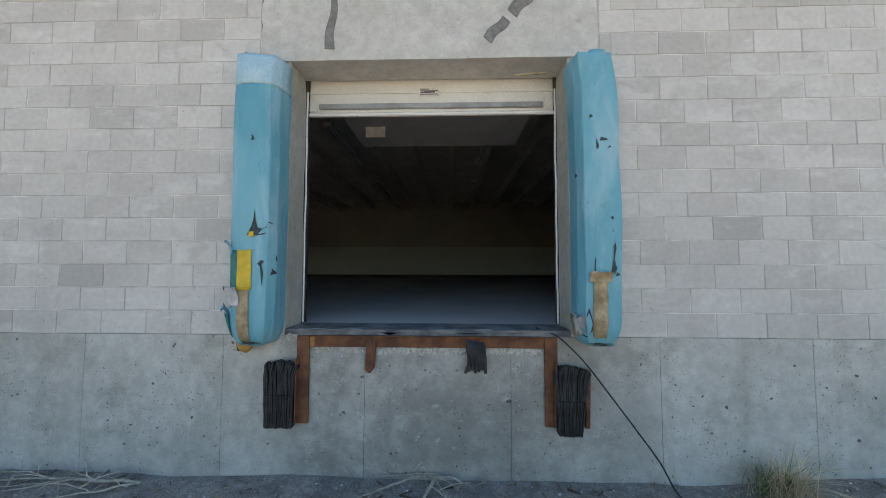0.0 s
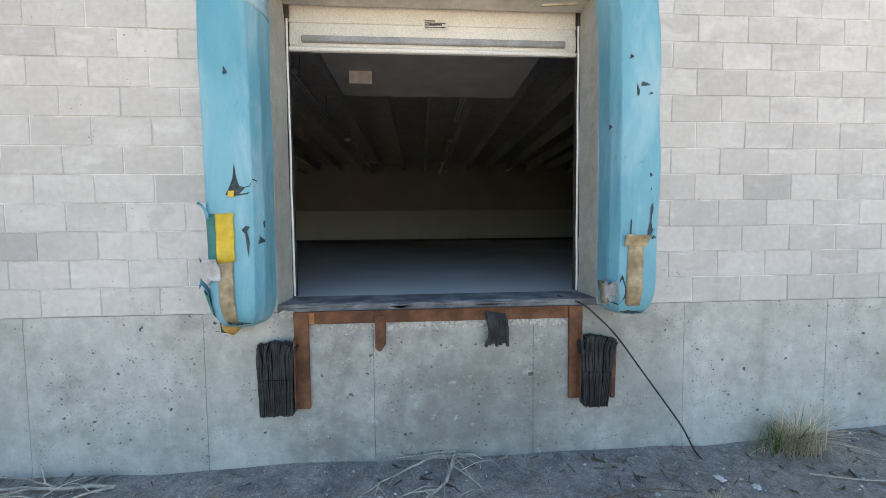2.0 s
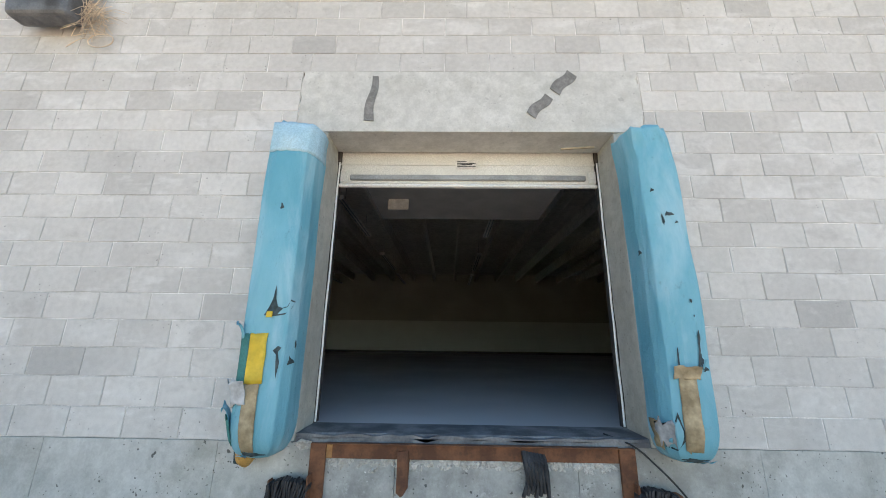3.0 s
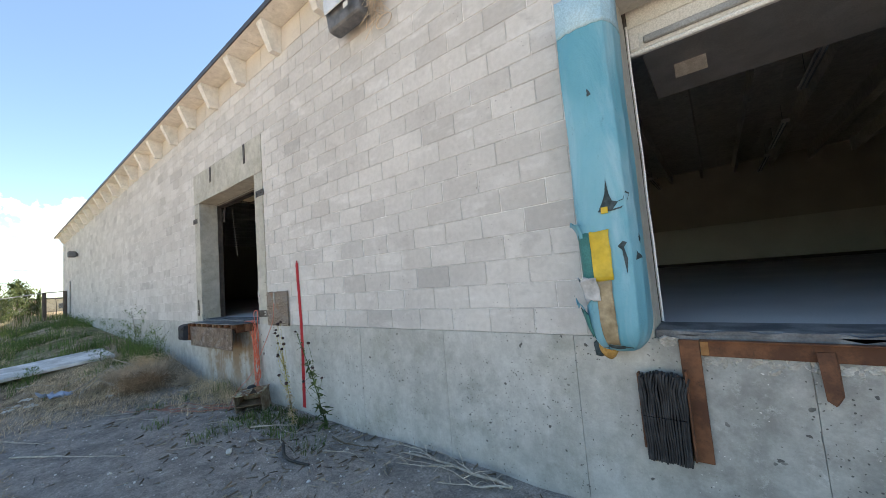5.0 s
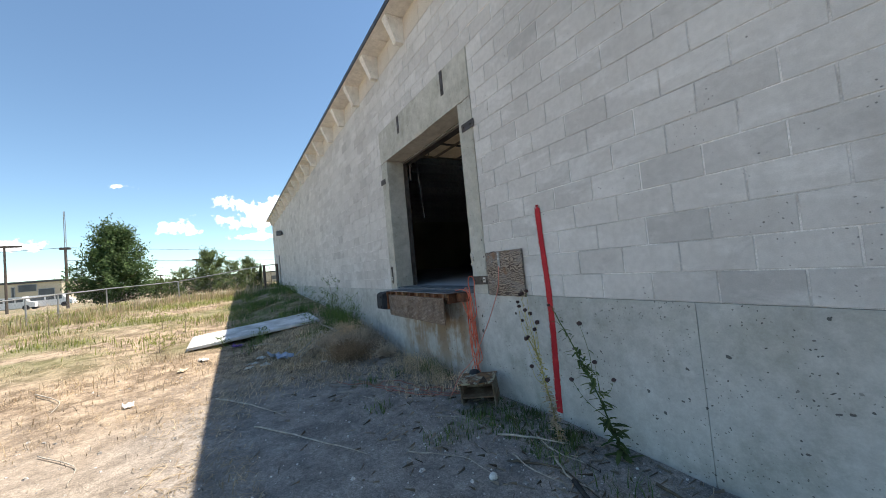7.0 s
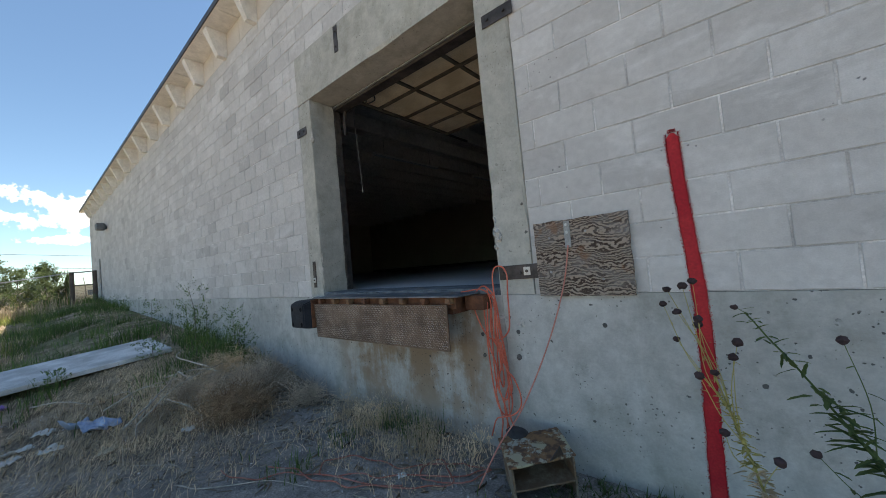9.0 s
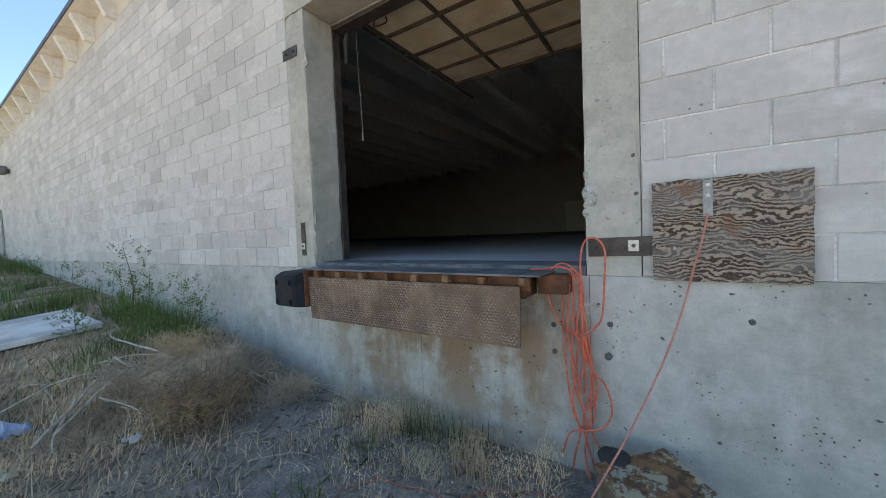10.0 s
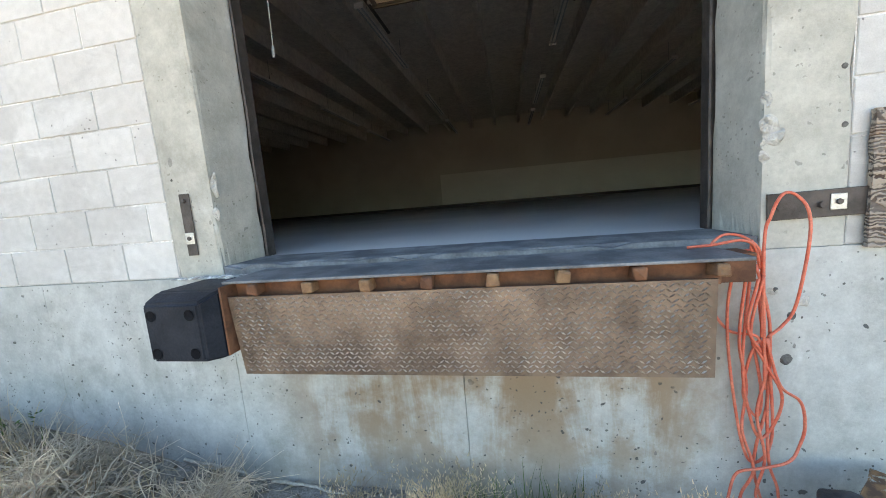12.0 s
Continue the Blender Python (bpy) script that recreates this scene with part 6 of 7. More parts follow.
# flat straw litter in the sunlit strip
verts_, faces_ = [], []
for q in range(14000):
    x, y = rng.uniform(-20, -6.2), 0.9 - abs(rng.normal(0, 2.6))
    if clump_at(x, y) < rng.random() * 0.9:
        continue
    L_, a, w = rng.uniform(0.04, 0.2), rng.uniform(0, 3.14), rng.uniform(0.0015, 0.004)
    dx, dy = math.cos(a) * L_ / 2, math.sin(a) * L_ / 2
    nx_, ny_ = -math.sin(a) * w, math.cos(a) * w
    z0_, z1_ = gz(x - dx, y - dy) + 0.004, gz(x + dx, y + dy) + 0.006
    b = len(verts_)
    up_ = rng.uniform(0.004, 0.03)
    verts_ += [(x - dx + nx_, y - dy + ny_, z0_), (x - dx - nx_, y - dy - ny_, z0_), (x - nx_, y - ny_, (z0_ + z1_) / 2 + up_), (x + nx_, y + ny_, (z0_ + z1_) / 2 + up_), (x + dx, y + dy, z1_)]
    faces_ += [(b, b + 1, b + 2, b + 3), (b + 3, b + 2, b + 4)]
tagged(raw("straw_litter", verts_, faces_, M["field_straw"]), "flattened straw litter over the sunlit dirt", "straw litter", kind="stuff")

# trampled straw and twigs over the shaded bank
for mk, lab, count in (("straw", "pale trampled straw over the bank", 11000), ("brown_twig", "dark broken twigs over the bank", 3800)):
    verts_, faces_ = [], []
    for q in range(count):
        x, y = -11.4 + rng.normal(0, 1.25), 1.9 + rng.normal(0, 0.75)
        if y > 3.3 or x > -9.0 or noise.noise(Vector((x * 1.7, y * 1.7, 3.0))) < rng.uniform(-0.5, 0.25):
            continue
        L_, a, w = rng.uniform(0.04, 0.17), rng.uniform(0, 3.14), rng.uniform(0.0015, 0.0035)
        dx, dy = math.cos(a) * L_ / 2, math.sin(a) * L_ / 2
        nx_, ny_ = -math.sin(a) * w, math.cos(a) * w
        z0_, z1_ = gz(x - dx, y - dy) + 0.004, gz(x + dx, y + dy) + rng.uniform(0.006, 0.05)
        b = len(verts_)
        up_ = rng.uniform(0.004, 0.04)
        verts_ += [(x - dx + nx_, y - dy + ny_, z0_), (x - dx - nx_, y - dy - ny_, z0_), (x - nx_, y - ny_, (z0_ + z1_) / 2 + up_), (x + nx_, y + ny_, (z0_ + z1_) / 2 + up_), (x + dx, y + dy, z1_)]
        faces_ += [(b, b + 1, b + 2, b + 3), (b + 3, b + 2, b + 4)]
    tagged(raw("bank_litter", verts_, faces_, M[mk]), lab, "plant litter", kind="stuff")

bm = bmesh.new()
bmesh.ops.create_icosphere(bm, subdivisions=3, radius=0.03, matrix=Matrix.Translation((-5.85, 2.33, gz(-5.85, 2.33) + 0.024)))
roughen(bm, 0.006, 30)
tagged(part("white_ball", bm, M["paper"], at=(-5.85, 2.33, gz(-5.85, 2.33)), smooth=True), "small dirty white ball on the dirt", "ball")

# ---- grasses and weeds ----


def blades(name, spots, mat_, label, category, lean=0.5, width=0.004, seg=3, seed=1, gravity=0.35):
    """spots: rows of x, y, height. Each is one narrow bent blade."""
    r = np.random.default_rng(seed)
    V, F = [], []
    for x, y, h in spots:
        z = gz(x, y) - 0.01
        a = r.uniform(0, 6.283)
        l = lean * r.uniform(0.2, 1.2)
        w = width * r.uniform(0.7, 1.4)
        sx_, sy_ = -math.sin(a) * w, math.cos(a) * w
        b = len(V)
        for k in range(seg + 1):
            u = k / seg
            d = h * l * u * u
            zz_ = z + h * (u - gravity * l * u * u)
            t = 1 - u
            cx_, cy_ = x + math.cos(a) * d, y + math.sin(a) * d
            if k < seg:
                V += [(cx_ - sx_ * t, cy_ - sy_ * t, zz_), (cx_ + sx_ * t, cy_ + sy_ * t, zz_)]
            else:
                V.append((cx_, cy_, zz_))
        for k in range(seg - 1):
            F.append((b + 2 * k, b + 2 * k + 1, b + 2 * k + 3, b + 2 * k + 2))
        F.append((b + 2 * seg - 2, b + 2 * seg - 1, b + 2 * seg))
    return tagged(raw(name, V, F, mat_), label, category, kind="stuff")


def scatter(n, region, height, keep, seed):
    r = np.random.default_rng(seed)
    out = []
    for _ in range(n):
        x, y = r.uniform(region[0], region[1]), r.uniform(region[2], region[3])
        k = keep(x, y)
        if r.random() < k:
            out.append((x, y, r.uniform(*height) * (0.6 + 0.4 * k)))
    return out


def clumpy(x, y, s, off):
    return sstep(noise.noise(Vector((x * s, y * s, off))), -0.1, 0.35)


def on_slab(x, y):
    return -15.5 < x - (y + 0.2) * 0.1 < -13.55 and -0.35 < y < 2.8


straw_spots = scatter(75000, (-33, -8.0, -16, 3.2), (0.07, 0.34), lambda x, y: 0.0 if on_slab(x, y) else clumpy(x, y, 0.7, 1.0) * sstep(-x, 8.2, 12.5 - 0.0 * y) * (0.25 + 0.75 * sstep(-x + (0.6 - y) * 0.6, 10, 14)), 11)
blades("dry_grass", straw_spots, M["field_straw"], "dry straw-coloured field grass", "dry grass", 1.1, 0.0045, 3, 2)
short_spots = scatter(15000, (-12, -3.0, -9, 0.9), (0.03, 0.12), lambda x, y: clumpy(x, y, 1.1, 4.0) * sstep(-y + 0.35 * (-x - 6), -0.5, 1.5) * 0.8, 12)
blades("stubble", short_spots, M["field_straw"], "short dry stubble on pale dirt", "dry grass", 0.9, 0.004, 2, 3)
tuft_spots = scatter(15000, (-16, -4.0, -9, 1.0), (0.03, 0.15), lambda x, y: clumpy(x, y, 2.3, 6.0) ** 2 * sstep(-y + 0.35 * (-x - 6), -0.4, 1.4), 21)
blades("dry_tufts", tuft_spots, M["litter"], "small brown dried tufts on the sunlit dirt", "dry grass", 0.9, 0.004, 2, 22)
green_spots = scatter(52000, (-31, -10.6, -1.0, 3.36), (0.18, 0.55), lambda x, y: 0.0 if on_slab(x, y) else clumpy(x, y, 0.8, 9.0) * sstep(y, 0.2, 1.6) * sstep(-x, 10.6, 12.8), 13)
blades("green_weeds", green_spots, M["grass"], "lush green weeds on the shaded slope", "weeds", 0.8, 0.005, 3, 4)
field_green = scatter(34000, (-33, -13, -14, 1.5), (0.12, 0.42), lambda x, y: 0.0 if on_slab(x, y) else sstep(noise.noise(Vector((x * 0.4, y * 0.4, 7.0))), -0.12, 0.25) * sstep(-x + 0.6 * y, 12.5, 17), 14)
blades("field_weeds", field_green, M["weed_far"], "yellow-green weeds in the sunlit field", "weeds", 0.8, 0.009, 3, 5)
near_straw = scatter(4200, (-9.2, -7.3, 2.45, 3.36), (0.08, 0.28), lambda x, y: sstep(y, 2.3, 3.2) * (0.2 + 0.8 * clumpy(x, y, 3.4, 2.0)) * sstep(-x, 7.35, 7.7), 15)
blades("dry_tufts", near_straw, M["straw"], "dry feathery straw tufts along the foundation", "dry grass", 1.3, 0.0034, 4, 6, 0.4)
heads = [(x, y, h) for x, y, h in near_straw if h > 0.12][:1500]
V_, F_ = [], []
for x, y, h in heads:
    for k in range(4):
        a = rng.uniform(0, 6.28)
        c = (x + 0.25 * h * math.cos(a) * rng.random(), y + 0.25 * h * math.sin(a) * rng.random(), gz(x, y) + h * rng.uniform(0.55, 0.95))
        d = 0.012
        b = len(V_)
        V_ += [(c[0] - d * 0.3, c[1], c[2]), (c[0], c[1] - d * 0.3, c[2]), (c[0] + d * 0.3, c[1], c[2]), (c[0] + rng.uniform(-d, d), c[1] + rng.uniform(-d, d), c[2] + d * 1.6)]
        F_ += [(b, b + 1, b + 3), (b + 1, b + 2, b + 3), (b + 2, b, b + 3)]
tagged(raw("seed_husks", V_, F_, M["straw"]), "pale seed husks on the straw tufts", "seed husks", kind="stuff")
small_green = scatter(3000, (-9.2, -4.9, 2.0, 3.33), (0.06, 0.2), lambda x, y: sstep(noise.noise(Vector((x * 1.9, y * 1.9, 17.0))), 0.12, 0.4), 16)
blades("low_weeds", small_green, M["grass"], "low green weeds on the dirt", "weeds", 0.7, 0.004, 3, 7)
sprawl = scatter(1500, (-6.95, -5.7, 2.75, 3.34), (0.05, 0.15), lambda x, y: 0.35 + 0.65 * clumpy(x, y, 4.0, 3.0), 18)
blades("low_weeds", sprawl, M["leaf"], "low dark green weeds at the foot of the wall", "weeds", 1.0, 0.006, 3, 19)
wall_weed = scatter(230, (-8.6, -8.0, 3.1, 3.36), (0.2, 0.46), lambda x, y: 0.5, 17)
blades("wall_weed", wall_weed, M["grass"], "thin green weed against the foundation", "weeds", 0.35, 0.0035, 3, 8)
tuft = [(2.1 + rng.normal(0, 0.09), 3.22 + rng.normal(0, 0.05), rng.uniform(0.2, 0.66)) for _ in range(230)]
blades("grass_tuft", tuft, M["straw"], "spiky half-dry grass tuft against the foundation", "grass tuft", 1.75, 0.0028, 5, 9, 0.42)
tuft2 = [(2.06 + rng.normal(0, 0.11), 3.25 + rng.normal(0, 0.04), rng.uniform(0.2, 0.45)) for _ in range(130)]
blades("grass_tuft", tuft2, M["grass"], "green grass tuft against the foundation", "grass tuft", 1.2, 0.003, 4, 10)
tuft3 = [(rng.choice([-1.45, 1.05, -1.3]) + rng.normal(0, 0.06), 2.75 + rng.normal(0, 0.06), rng.uniform(0.06, 0.2)) for _ in range(160)]
blades("grass_sprigs", tuft3, M["straw"], "small dry grass sprigs on the dirt", "grass sprigs", 0.8, 0.003, 3, 11)
bank = [(-11.0 + rng.normal(0, 0.5), 2.7 + rng.normal(0, 0.4), rng.uniform(0.12, 0.4)) for _ in range(700)]
blades("dead_weeds", [(x, min(y, 3.35), h) for x, y, h in bank], M["tumble"], "matted brown dead weeds on the bank", "dead weeds", 1.0, 0.004, 3, 12)
bank2 = [(-11.3 + rng.normal(0, 0.9), 1.9 + rng.normal(0, 0.6), rng.uniform(0.03, 0.12)) for _ in range(4600)]
blades("dead_weeds", [(x, min(y, 3.35), h) for x, y, h in bank2], M["straw"], "matted pale dead weeds on the bank", "dead weeds", 1.2, 0.0035, 3, 13)


fence_line = []
for _ in range(3000):
    u = rng.random()
    ax_, ay_ = (-28.3 - 1.0 * min(1, u * 3), 2.4 - 4.3 * min(1, u * 3)) if u < 0.33 else (-29.3 + 16 * (u - 0.33) / 0.67, -1.9 - 10 * (u - 0.33) / 0.67)
    fence_line.append((ax_ + rng.normal(0, 0.6), ay_ + rng.normal(0, 0.6), rng.uniform(0.25, 0.8)))
blades("fence_weeds", fence_line, M["field_straw"], "tall brown dried weeds along the fence", "dead weeds", 0.3, 0.011, 3, 14)
fence_green = [(x - 0.6 + rng.normal(0, 0.4), y - 0.6, h * 0.7) for x, y, h in fence_line[::2]]
blades("fence_weeds", fence_green, M["weed_far"], "green weeds along the fence", "weeds", 0.4, 0.012, 3, 15)
bank3 = [(-10.9 + rng.normal(0, 0.5), 2.5 + rng.normal(0, 0.45), rng.uniform(0.2, 0.5)) for _ in range(420)]
blades("loose_stems", [(x, min(y, 3.33), h) for x, y, h in bank3], M["straw"], "pale loose dry stems over the tumbleweeds", "dead weeds", 1.4, 0.003, 5, 16, 0.45)


def tumbleweed(x, y, r_, hgt, n, seed, mat_, label):
    rr = random.Random(seed)
    bm, fb = bmesh.new(), bmesh.new()
    z = gz(x, y)
    t = thing("tumbleweed", (x, y, z), label, "tumbleweed", "tumbleweeds")
    for _ in range(n):
        a, e = rr.uniform(0, 6.283), rr.uniform(0.12, 1.45)
        L_ = r_ * rr.uniform(0.7, 1.1)
        d = Vector((math.cos(a) * math.cos(e), math.sin(a) * math.cos(e), math.sin(e) * hgt / r_))
        p = [Vector((x + rr.gauss(0, 0.30) * r_, min(y + rr.gauss(0, 0.30) * r_, W - 0.04), z + 0.02 + hgt * 0.6 * rr.random()))]
        L_ *= 0.62
        for k in range(4):
            d = (d + Vector((rr.gauss(0, 0.75), rr.gauss(0, 0.75), rr.gauss(0, 0.6) - 0.06))).normalized()
            q = p[-1] + d * L_ / 4
            q.z = max(q.z, gz(q.x, q.y) + 0.005)
            q.y = min(q.y, W - 0.03)
            p.append(q)
        tube(bm, smooth_path(p, 2), 0.0046, 0.0018, 3)
        for k in (2, 3):
            e2 = p[k] + Vector((rr.gauss(0, 0.1), rr.gauss(0, 0.1), rr.gauss(0.02, 0.08)))
            e2.z = max(e2.z, gz(e2.x, e2.y) + 0.005)
            e2.y = min(e2.y, W - 0.03)
            tube(fb, [p[k], (p[k] + e2) / 2 + Vector((rr.gauss(0, 0.015), rr.gauss(0, 0.015), 0)), e2], 0.0022, 0.001, 3)
    part("stem_tangle", bm, mat_, t)["kind"] = "stuff"
    part("twig_tangle", fb, mat_, t)["kind"] = "stuff"
    return t


tumbleweed(-10.16, 2.5, 0.44, 0.30, 560, 3, M["brown_tumble"], "brown tangled dry tumbleweed on the bank")
tumbleweed(-10.5, 2.85, 0.44, 0.34, 520, 5, M["tumble"], "greyish tangled dry tumbleweed on the bank")
tumbleweed(-10.85, 2.35, 0.46, 0.26, 420, 8, M["tumble"], "pale tangled dry tumbleweed on the bank")
tumbleweed(-11.15, 2.75, 0.42, 0.30, 320, 12, M["straw"], "pale tangled dry tumbleweed on the bank")
tumbleweed(-9.85, 3.1, 0.26, 0.18, 200, 9, M["tumble"], "flattened dry tumbleweed beside the foundation")


def leaf_strip(bm, base, d, L_, w):
    side = d.cross(Vector((0, 0, 1)))
    if side.length < 1e-3:
        side = Vector((1, 0, 0))
    side.normalize()
    drop = Vector((0, 0, -0.25 * L_))
    n = 4
    for s in (-1, 1):
        prev_ = None
        for k in range(n + 1):
            u = k / n
            c = base + d * L_ * u + drop * u * u
            lobe = w * (math.sin(math.pi * min(1.0, u * 0.9 + 0.1))) * (1.0 if k % 2 else 0.55)
            pair = (bm.verts.new(c), bm.verts.new(c + side * s * lobe + Vector((0, 0, 0.15 * lobe))))
            if prev_:
                bm.faces.new((prev_[0], pair[0], pair[1], prev_[1]))
            prev_ = pair


def thistle(x, y, stem, stalks, lowmat, highmat, headmat, seed, label, leaves, size, zsplit):
    """One bent stem with spiny leaves and thin stalks that carry round dried heads. stem, stalks: places as x, y, height."""
    rr = random.Random(seed)
    z = gz(x, y)
    t = thing("thistle", (x, y, z), label, "thistle", "thistles by the wall")
    path = smooth_path([(x, y, z - 0.02)] + [(px, py, z + h) for px, py, h in stem], 7)
    path = [v + noise.noise_vector(v * 8 + Vector((seed, 0, 0))) * 0.007 for v in path]
    sb = bmesh.new()
    tube(sb, path, 0.0075, 0.0035, 6)
    part("stem", sb, highmat, t)
    low, high = bmesh.new(), bmesh.new()

    def leaf_at(c, scale):
        d = Vector((rr.gauss(0, 1), rr.gauss(0, 0.8), rr.uniform(-0.3, 0.7))).normalized()
        L_ = scale * rr.uniform(0.05, 0.12)
        if c.y + d.y * L_ > W - 0.015:
            d.y = -abs(d.y)
        leaf_strip(low if c.z < z + zsplit else high, c, d, L_, scale * rr.uniform(0.010, 0.020))

    for _ in range(leaves):
        i = rr.randrange(0, len(path))
        leaf_at(path[i] + Vector((rr.gauss(0, 0.012), rr.gauss(0, 0.012), 0)), size * (1.3 - 0.75 * i / len(path)))
    for share, (ex, ey, eh) in stalks:
        a = path[min(len(path) - 1, int(share * len(path)))]
        e = Vector((ex, min(ey, W - 0.04), z + eh))
        mid = a.lerp(e, 0.5) + Vector((rr.gauss(0, 0.02), rr.gauss(0, 0.015), -0.02))
        pts = smooth_path([a, mid, e], 5)
        kb = bmesh.new()
        tube(kb, pts, 0.0026, 0.0014, 5)
        part("stalk", kb, highmat, t)
        for v in pts[2:-2:2]:
            leaf_at(v, size * 0.45)
        hb = bmesh.new()
        s = rr.uniform(0.8, 1.15)
        bmesh.ops.create_icosphere(hb, subdivisions=2, radius=1, matrix=Matrix.Translation(e) @ Matrix.Diagonal((0.019 * s, 0.019 * s, 0.016 * s, 1)))
        roughen(hb, 0.007, 90)
        part("seed_head", hb, headmat, t, "dark dried seed head")
    for nm, lb, mt in (("dry_foliage", low, lowmat), ("foliage", high, highmat)):
        if lb.verts:
            part(nm, lb, mt, t)["kind"] = "stuff"
        else:
            lb.free()
    return t


thistle(-5.88, 3.08, [(-5.92, 3.08, 0.22), (-5.99, 3.08, 0.46), (-6.06, 3.09, 0.74)],
        [(0.97, (-6.17, 3.08, 1.24)), (0.97, (-6.13, 3.10, 1.26)), (0.95, (-6.26, 3.10, 1.15)), (0.9, (-6.20, 3.06, 1.12)), (0.9, (-6.12, 3.05, 1.09)), (0.9, (-6.13, 3.12, 1.05)), (0.85, (-5.99, 3.06, 0.99)), (0.8, (-6.01, 3.04, 0.93)),
         (0.8, (-6.08, 3.02, 0.86)), (0.75, (-6.14, 3.05, 0.83)), (0.6, (-6.07, 3.02, 0.60)), (0.98, (-6.24, 3.12, 1.22)), (0.9, (-6.22, 3.1, 0.98)), (0.5, (-5.90, 3.02, 0.52))],
        M["straw"], M["gold_leaf"], M["seed"], 4, "tall yellowing thistle with dark dried heads by the wall", 300, 0.62, 0.45)
thistle(-5.40, 3.24, [(-5.47, 3.23, 0.18), (-5.55, 3.22, 0.40), (-5.66, 3.22, 0.62), (-5.80, 3.22, 0.86), (-5.95, 3.22, 1.10)],
        [(0.5, (-5.66, 3.2, 1.0)), (0.38, (-5.52, 3.16, 0.72)), (0.98, (-5.99, 3.22, 1.13)), (0.3, (-5.78, 3.18, 0.52)), (0.42, (-5.40, 3.2, 0.60))],
        M["leaf"], M["leaf"], M["seed"], 9, "green thistle with spiny leaves and dark heads", 130, 1.2, 0.1)


def bush(name, x, y, h, w, n, twigs, seed, leafmat, label, category, leaf=0.02, low=0.1, cone=0.6, trunk=0.03, limbs=26):
    """Trunk, tapering limbs and a crown of many small leaves with gaps and an uneven outline."""
    rr = random.Random(seed)
    z = gz(x, y)
    t = thing(name, (x, y, z), label, category)
    tb = bmesh.new()
    tube(tb, smooth_path([(x, y, z - 0.05), (x + rr.gauss(0, 0.03) * h, y + rr.gauss(0, 0.03) * h, z + h * 0.4), (x + rr.gauss(0, 0.03) * h, y + rr.gauss(0, 0.03) * h, z + h * 0.9)], 5), trunk, trunk * 0.25, 7)
    V, F = [], []
    tips = []
    for q in range(limbs):
        u = low + (0.97 - low) * (q + rr.random()) / limbs
        reach = w / 2 * ((1 - u) ** cone) * (0.75 + 0.5 * rr.random()) * (0.72 + 0.28 * sstep(u, 0, 0.25)) + 0.04 * h * rr.random()
        a = q * 2.39996 + rr.gauss(0, 0.3)
        p0 = Vector((x, y, z + h * max(0.03, u - 0.16)))
        p2 = Vector((x + math.cos(a) * reach, y + math.sin(a) * reach, z + h * u + 0.08 * h * rr.random()))
        p1 = (p0 + p2) / 2 + Vector((0, 0, -0.02 * h))
        tube(tb, smooth_path([p0, p1, p2], 3), trunk * 0.28 * (1.1 - u), trunk * 0.05, 4)
        tips.append((p0, p1, p2, reach))
    for q in range(twigs):
        p0, p1, p2, reach = rr.choice(tips)
        s = rr.uniform(0.25, 1.0)
        c = p0.lerp(p2, s) + Vector((rr.gauss(0, 1), rr.gauss(0, 1), rr.gauss(0, 1))) * (0.032 * w)
        d = ((p2 - p0).normalized() + Vector((rr.gauss(0, 0.5), rr.gauss(0, 0.5), 0.6 + rr.gauss(0, 0.4)))).normalized()
        for k in range(n):
            lc = c + d * (k / n) * 0.10 * h + Vector((rr.gauss(0, 1), rr.gauss(0, 1), rr.gauss(0, 1))) * 0.016 * h
            if lc.z < z + 0.02:
                continue
            if y > 2 and lc.y > W - 0.04:
                lc.y = W - 0.04
            e1 = Vector((rr.gauss(0, 1), rr.gauss(0, 1), rr.gauss(0, 1))).normalized()
            e2 = e1.cross(d + Vector((0.01, 0.02, 0))).normalized()
            L_ = leaf * rr.uniform(0.7, 1.4)
            b = len(V)
            V += [tuple(lc - e1 * L_), tuple(lc + e2 * L_ * 0.4), tuple(lc + e1 * L_), tuple(lc - e2 * L_ * 0.4)]
            F.append((b, b + 1, b + 2, b + 3))
    part("trunk", tb, M["bark"], t)
    cr = raw("crown", V, F, leafmat, t)
    return t


bush("wall_shrub", -13.95, 3.12, 1.15, 0.75, 5, 130, 21, M["grass"], "thin green weedy shrub against the foundation", "shrub", 0.018, 0.05, 0.3, 0.010, 22)
bush("wall_shrub", -11.75, 3.12, 0.62, 0.5, 5, 60, 22, M["grass"], "small thin green shrub against the foundation", "shrub", 0.014, 0.05, 0.3, 0.006, 14)
for x, y, h, w, sd in ((-13.3, 2.4, 0.42, 0.55, 81), (-13.45, 1.35, 0.3, 0.5, 82), (-13.5, 0.5, 0.26, 0.5, 83), (-11.25, 2.95, 0.62, 0.6, 61), (-12.2, 2.7, 0.75, 0.8, 62), (-12.0, 3.15, 0.8, 0.6, 63), (-12.9, 3.05, 0.8, 0.7, 64), (-14.6, 3.2, 0.7, 0.7, 65), (-16.6, 3.0, 0.7, 0.8, 66), (-18.5, 2.8, 0.7, 0.9, 67), (-20.5, 2.6, 0.7, 0.9, 68)):
    bush("slope_weed", x, y, h, w, 6, 110, sd, M["grass"], "feathery green weed bush on the bank", "shrub", 0.013, 0.05, 0.35, 0.006, 24)
bush("tree", -44.8, -7.9, 6.7, 6.0, 9, 3200, 31, M["crown"], "dense dark green bushy tree beyond the fence", "tree", 0.11, 0.05, 0.6, 0.16, 110)
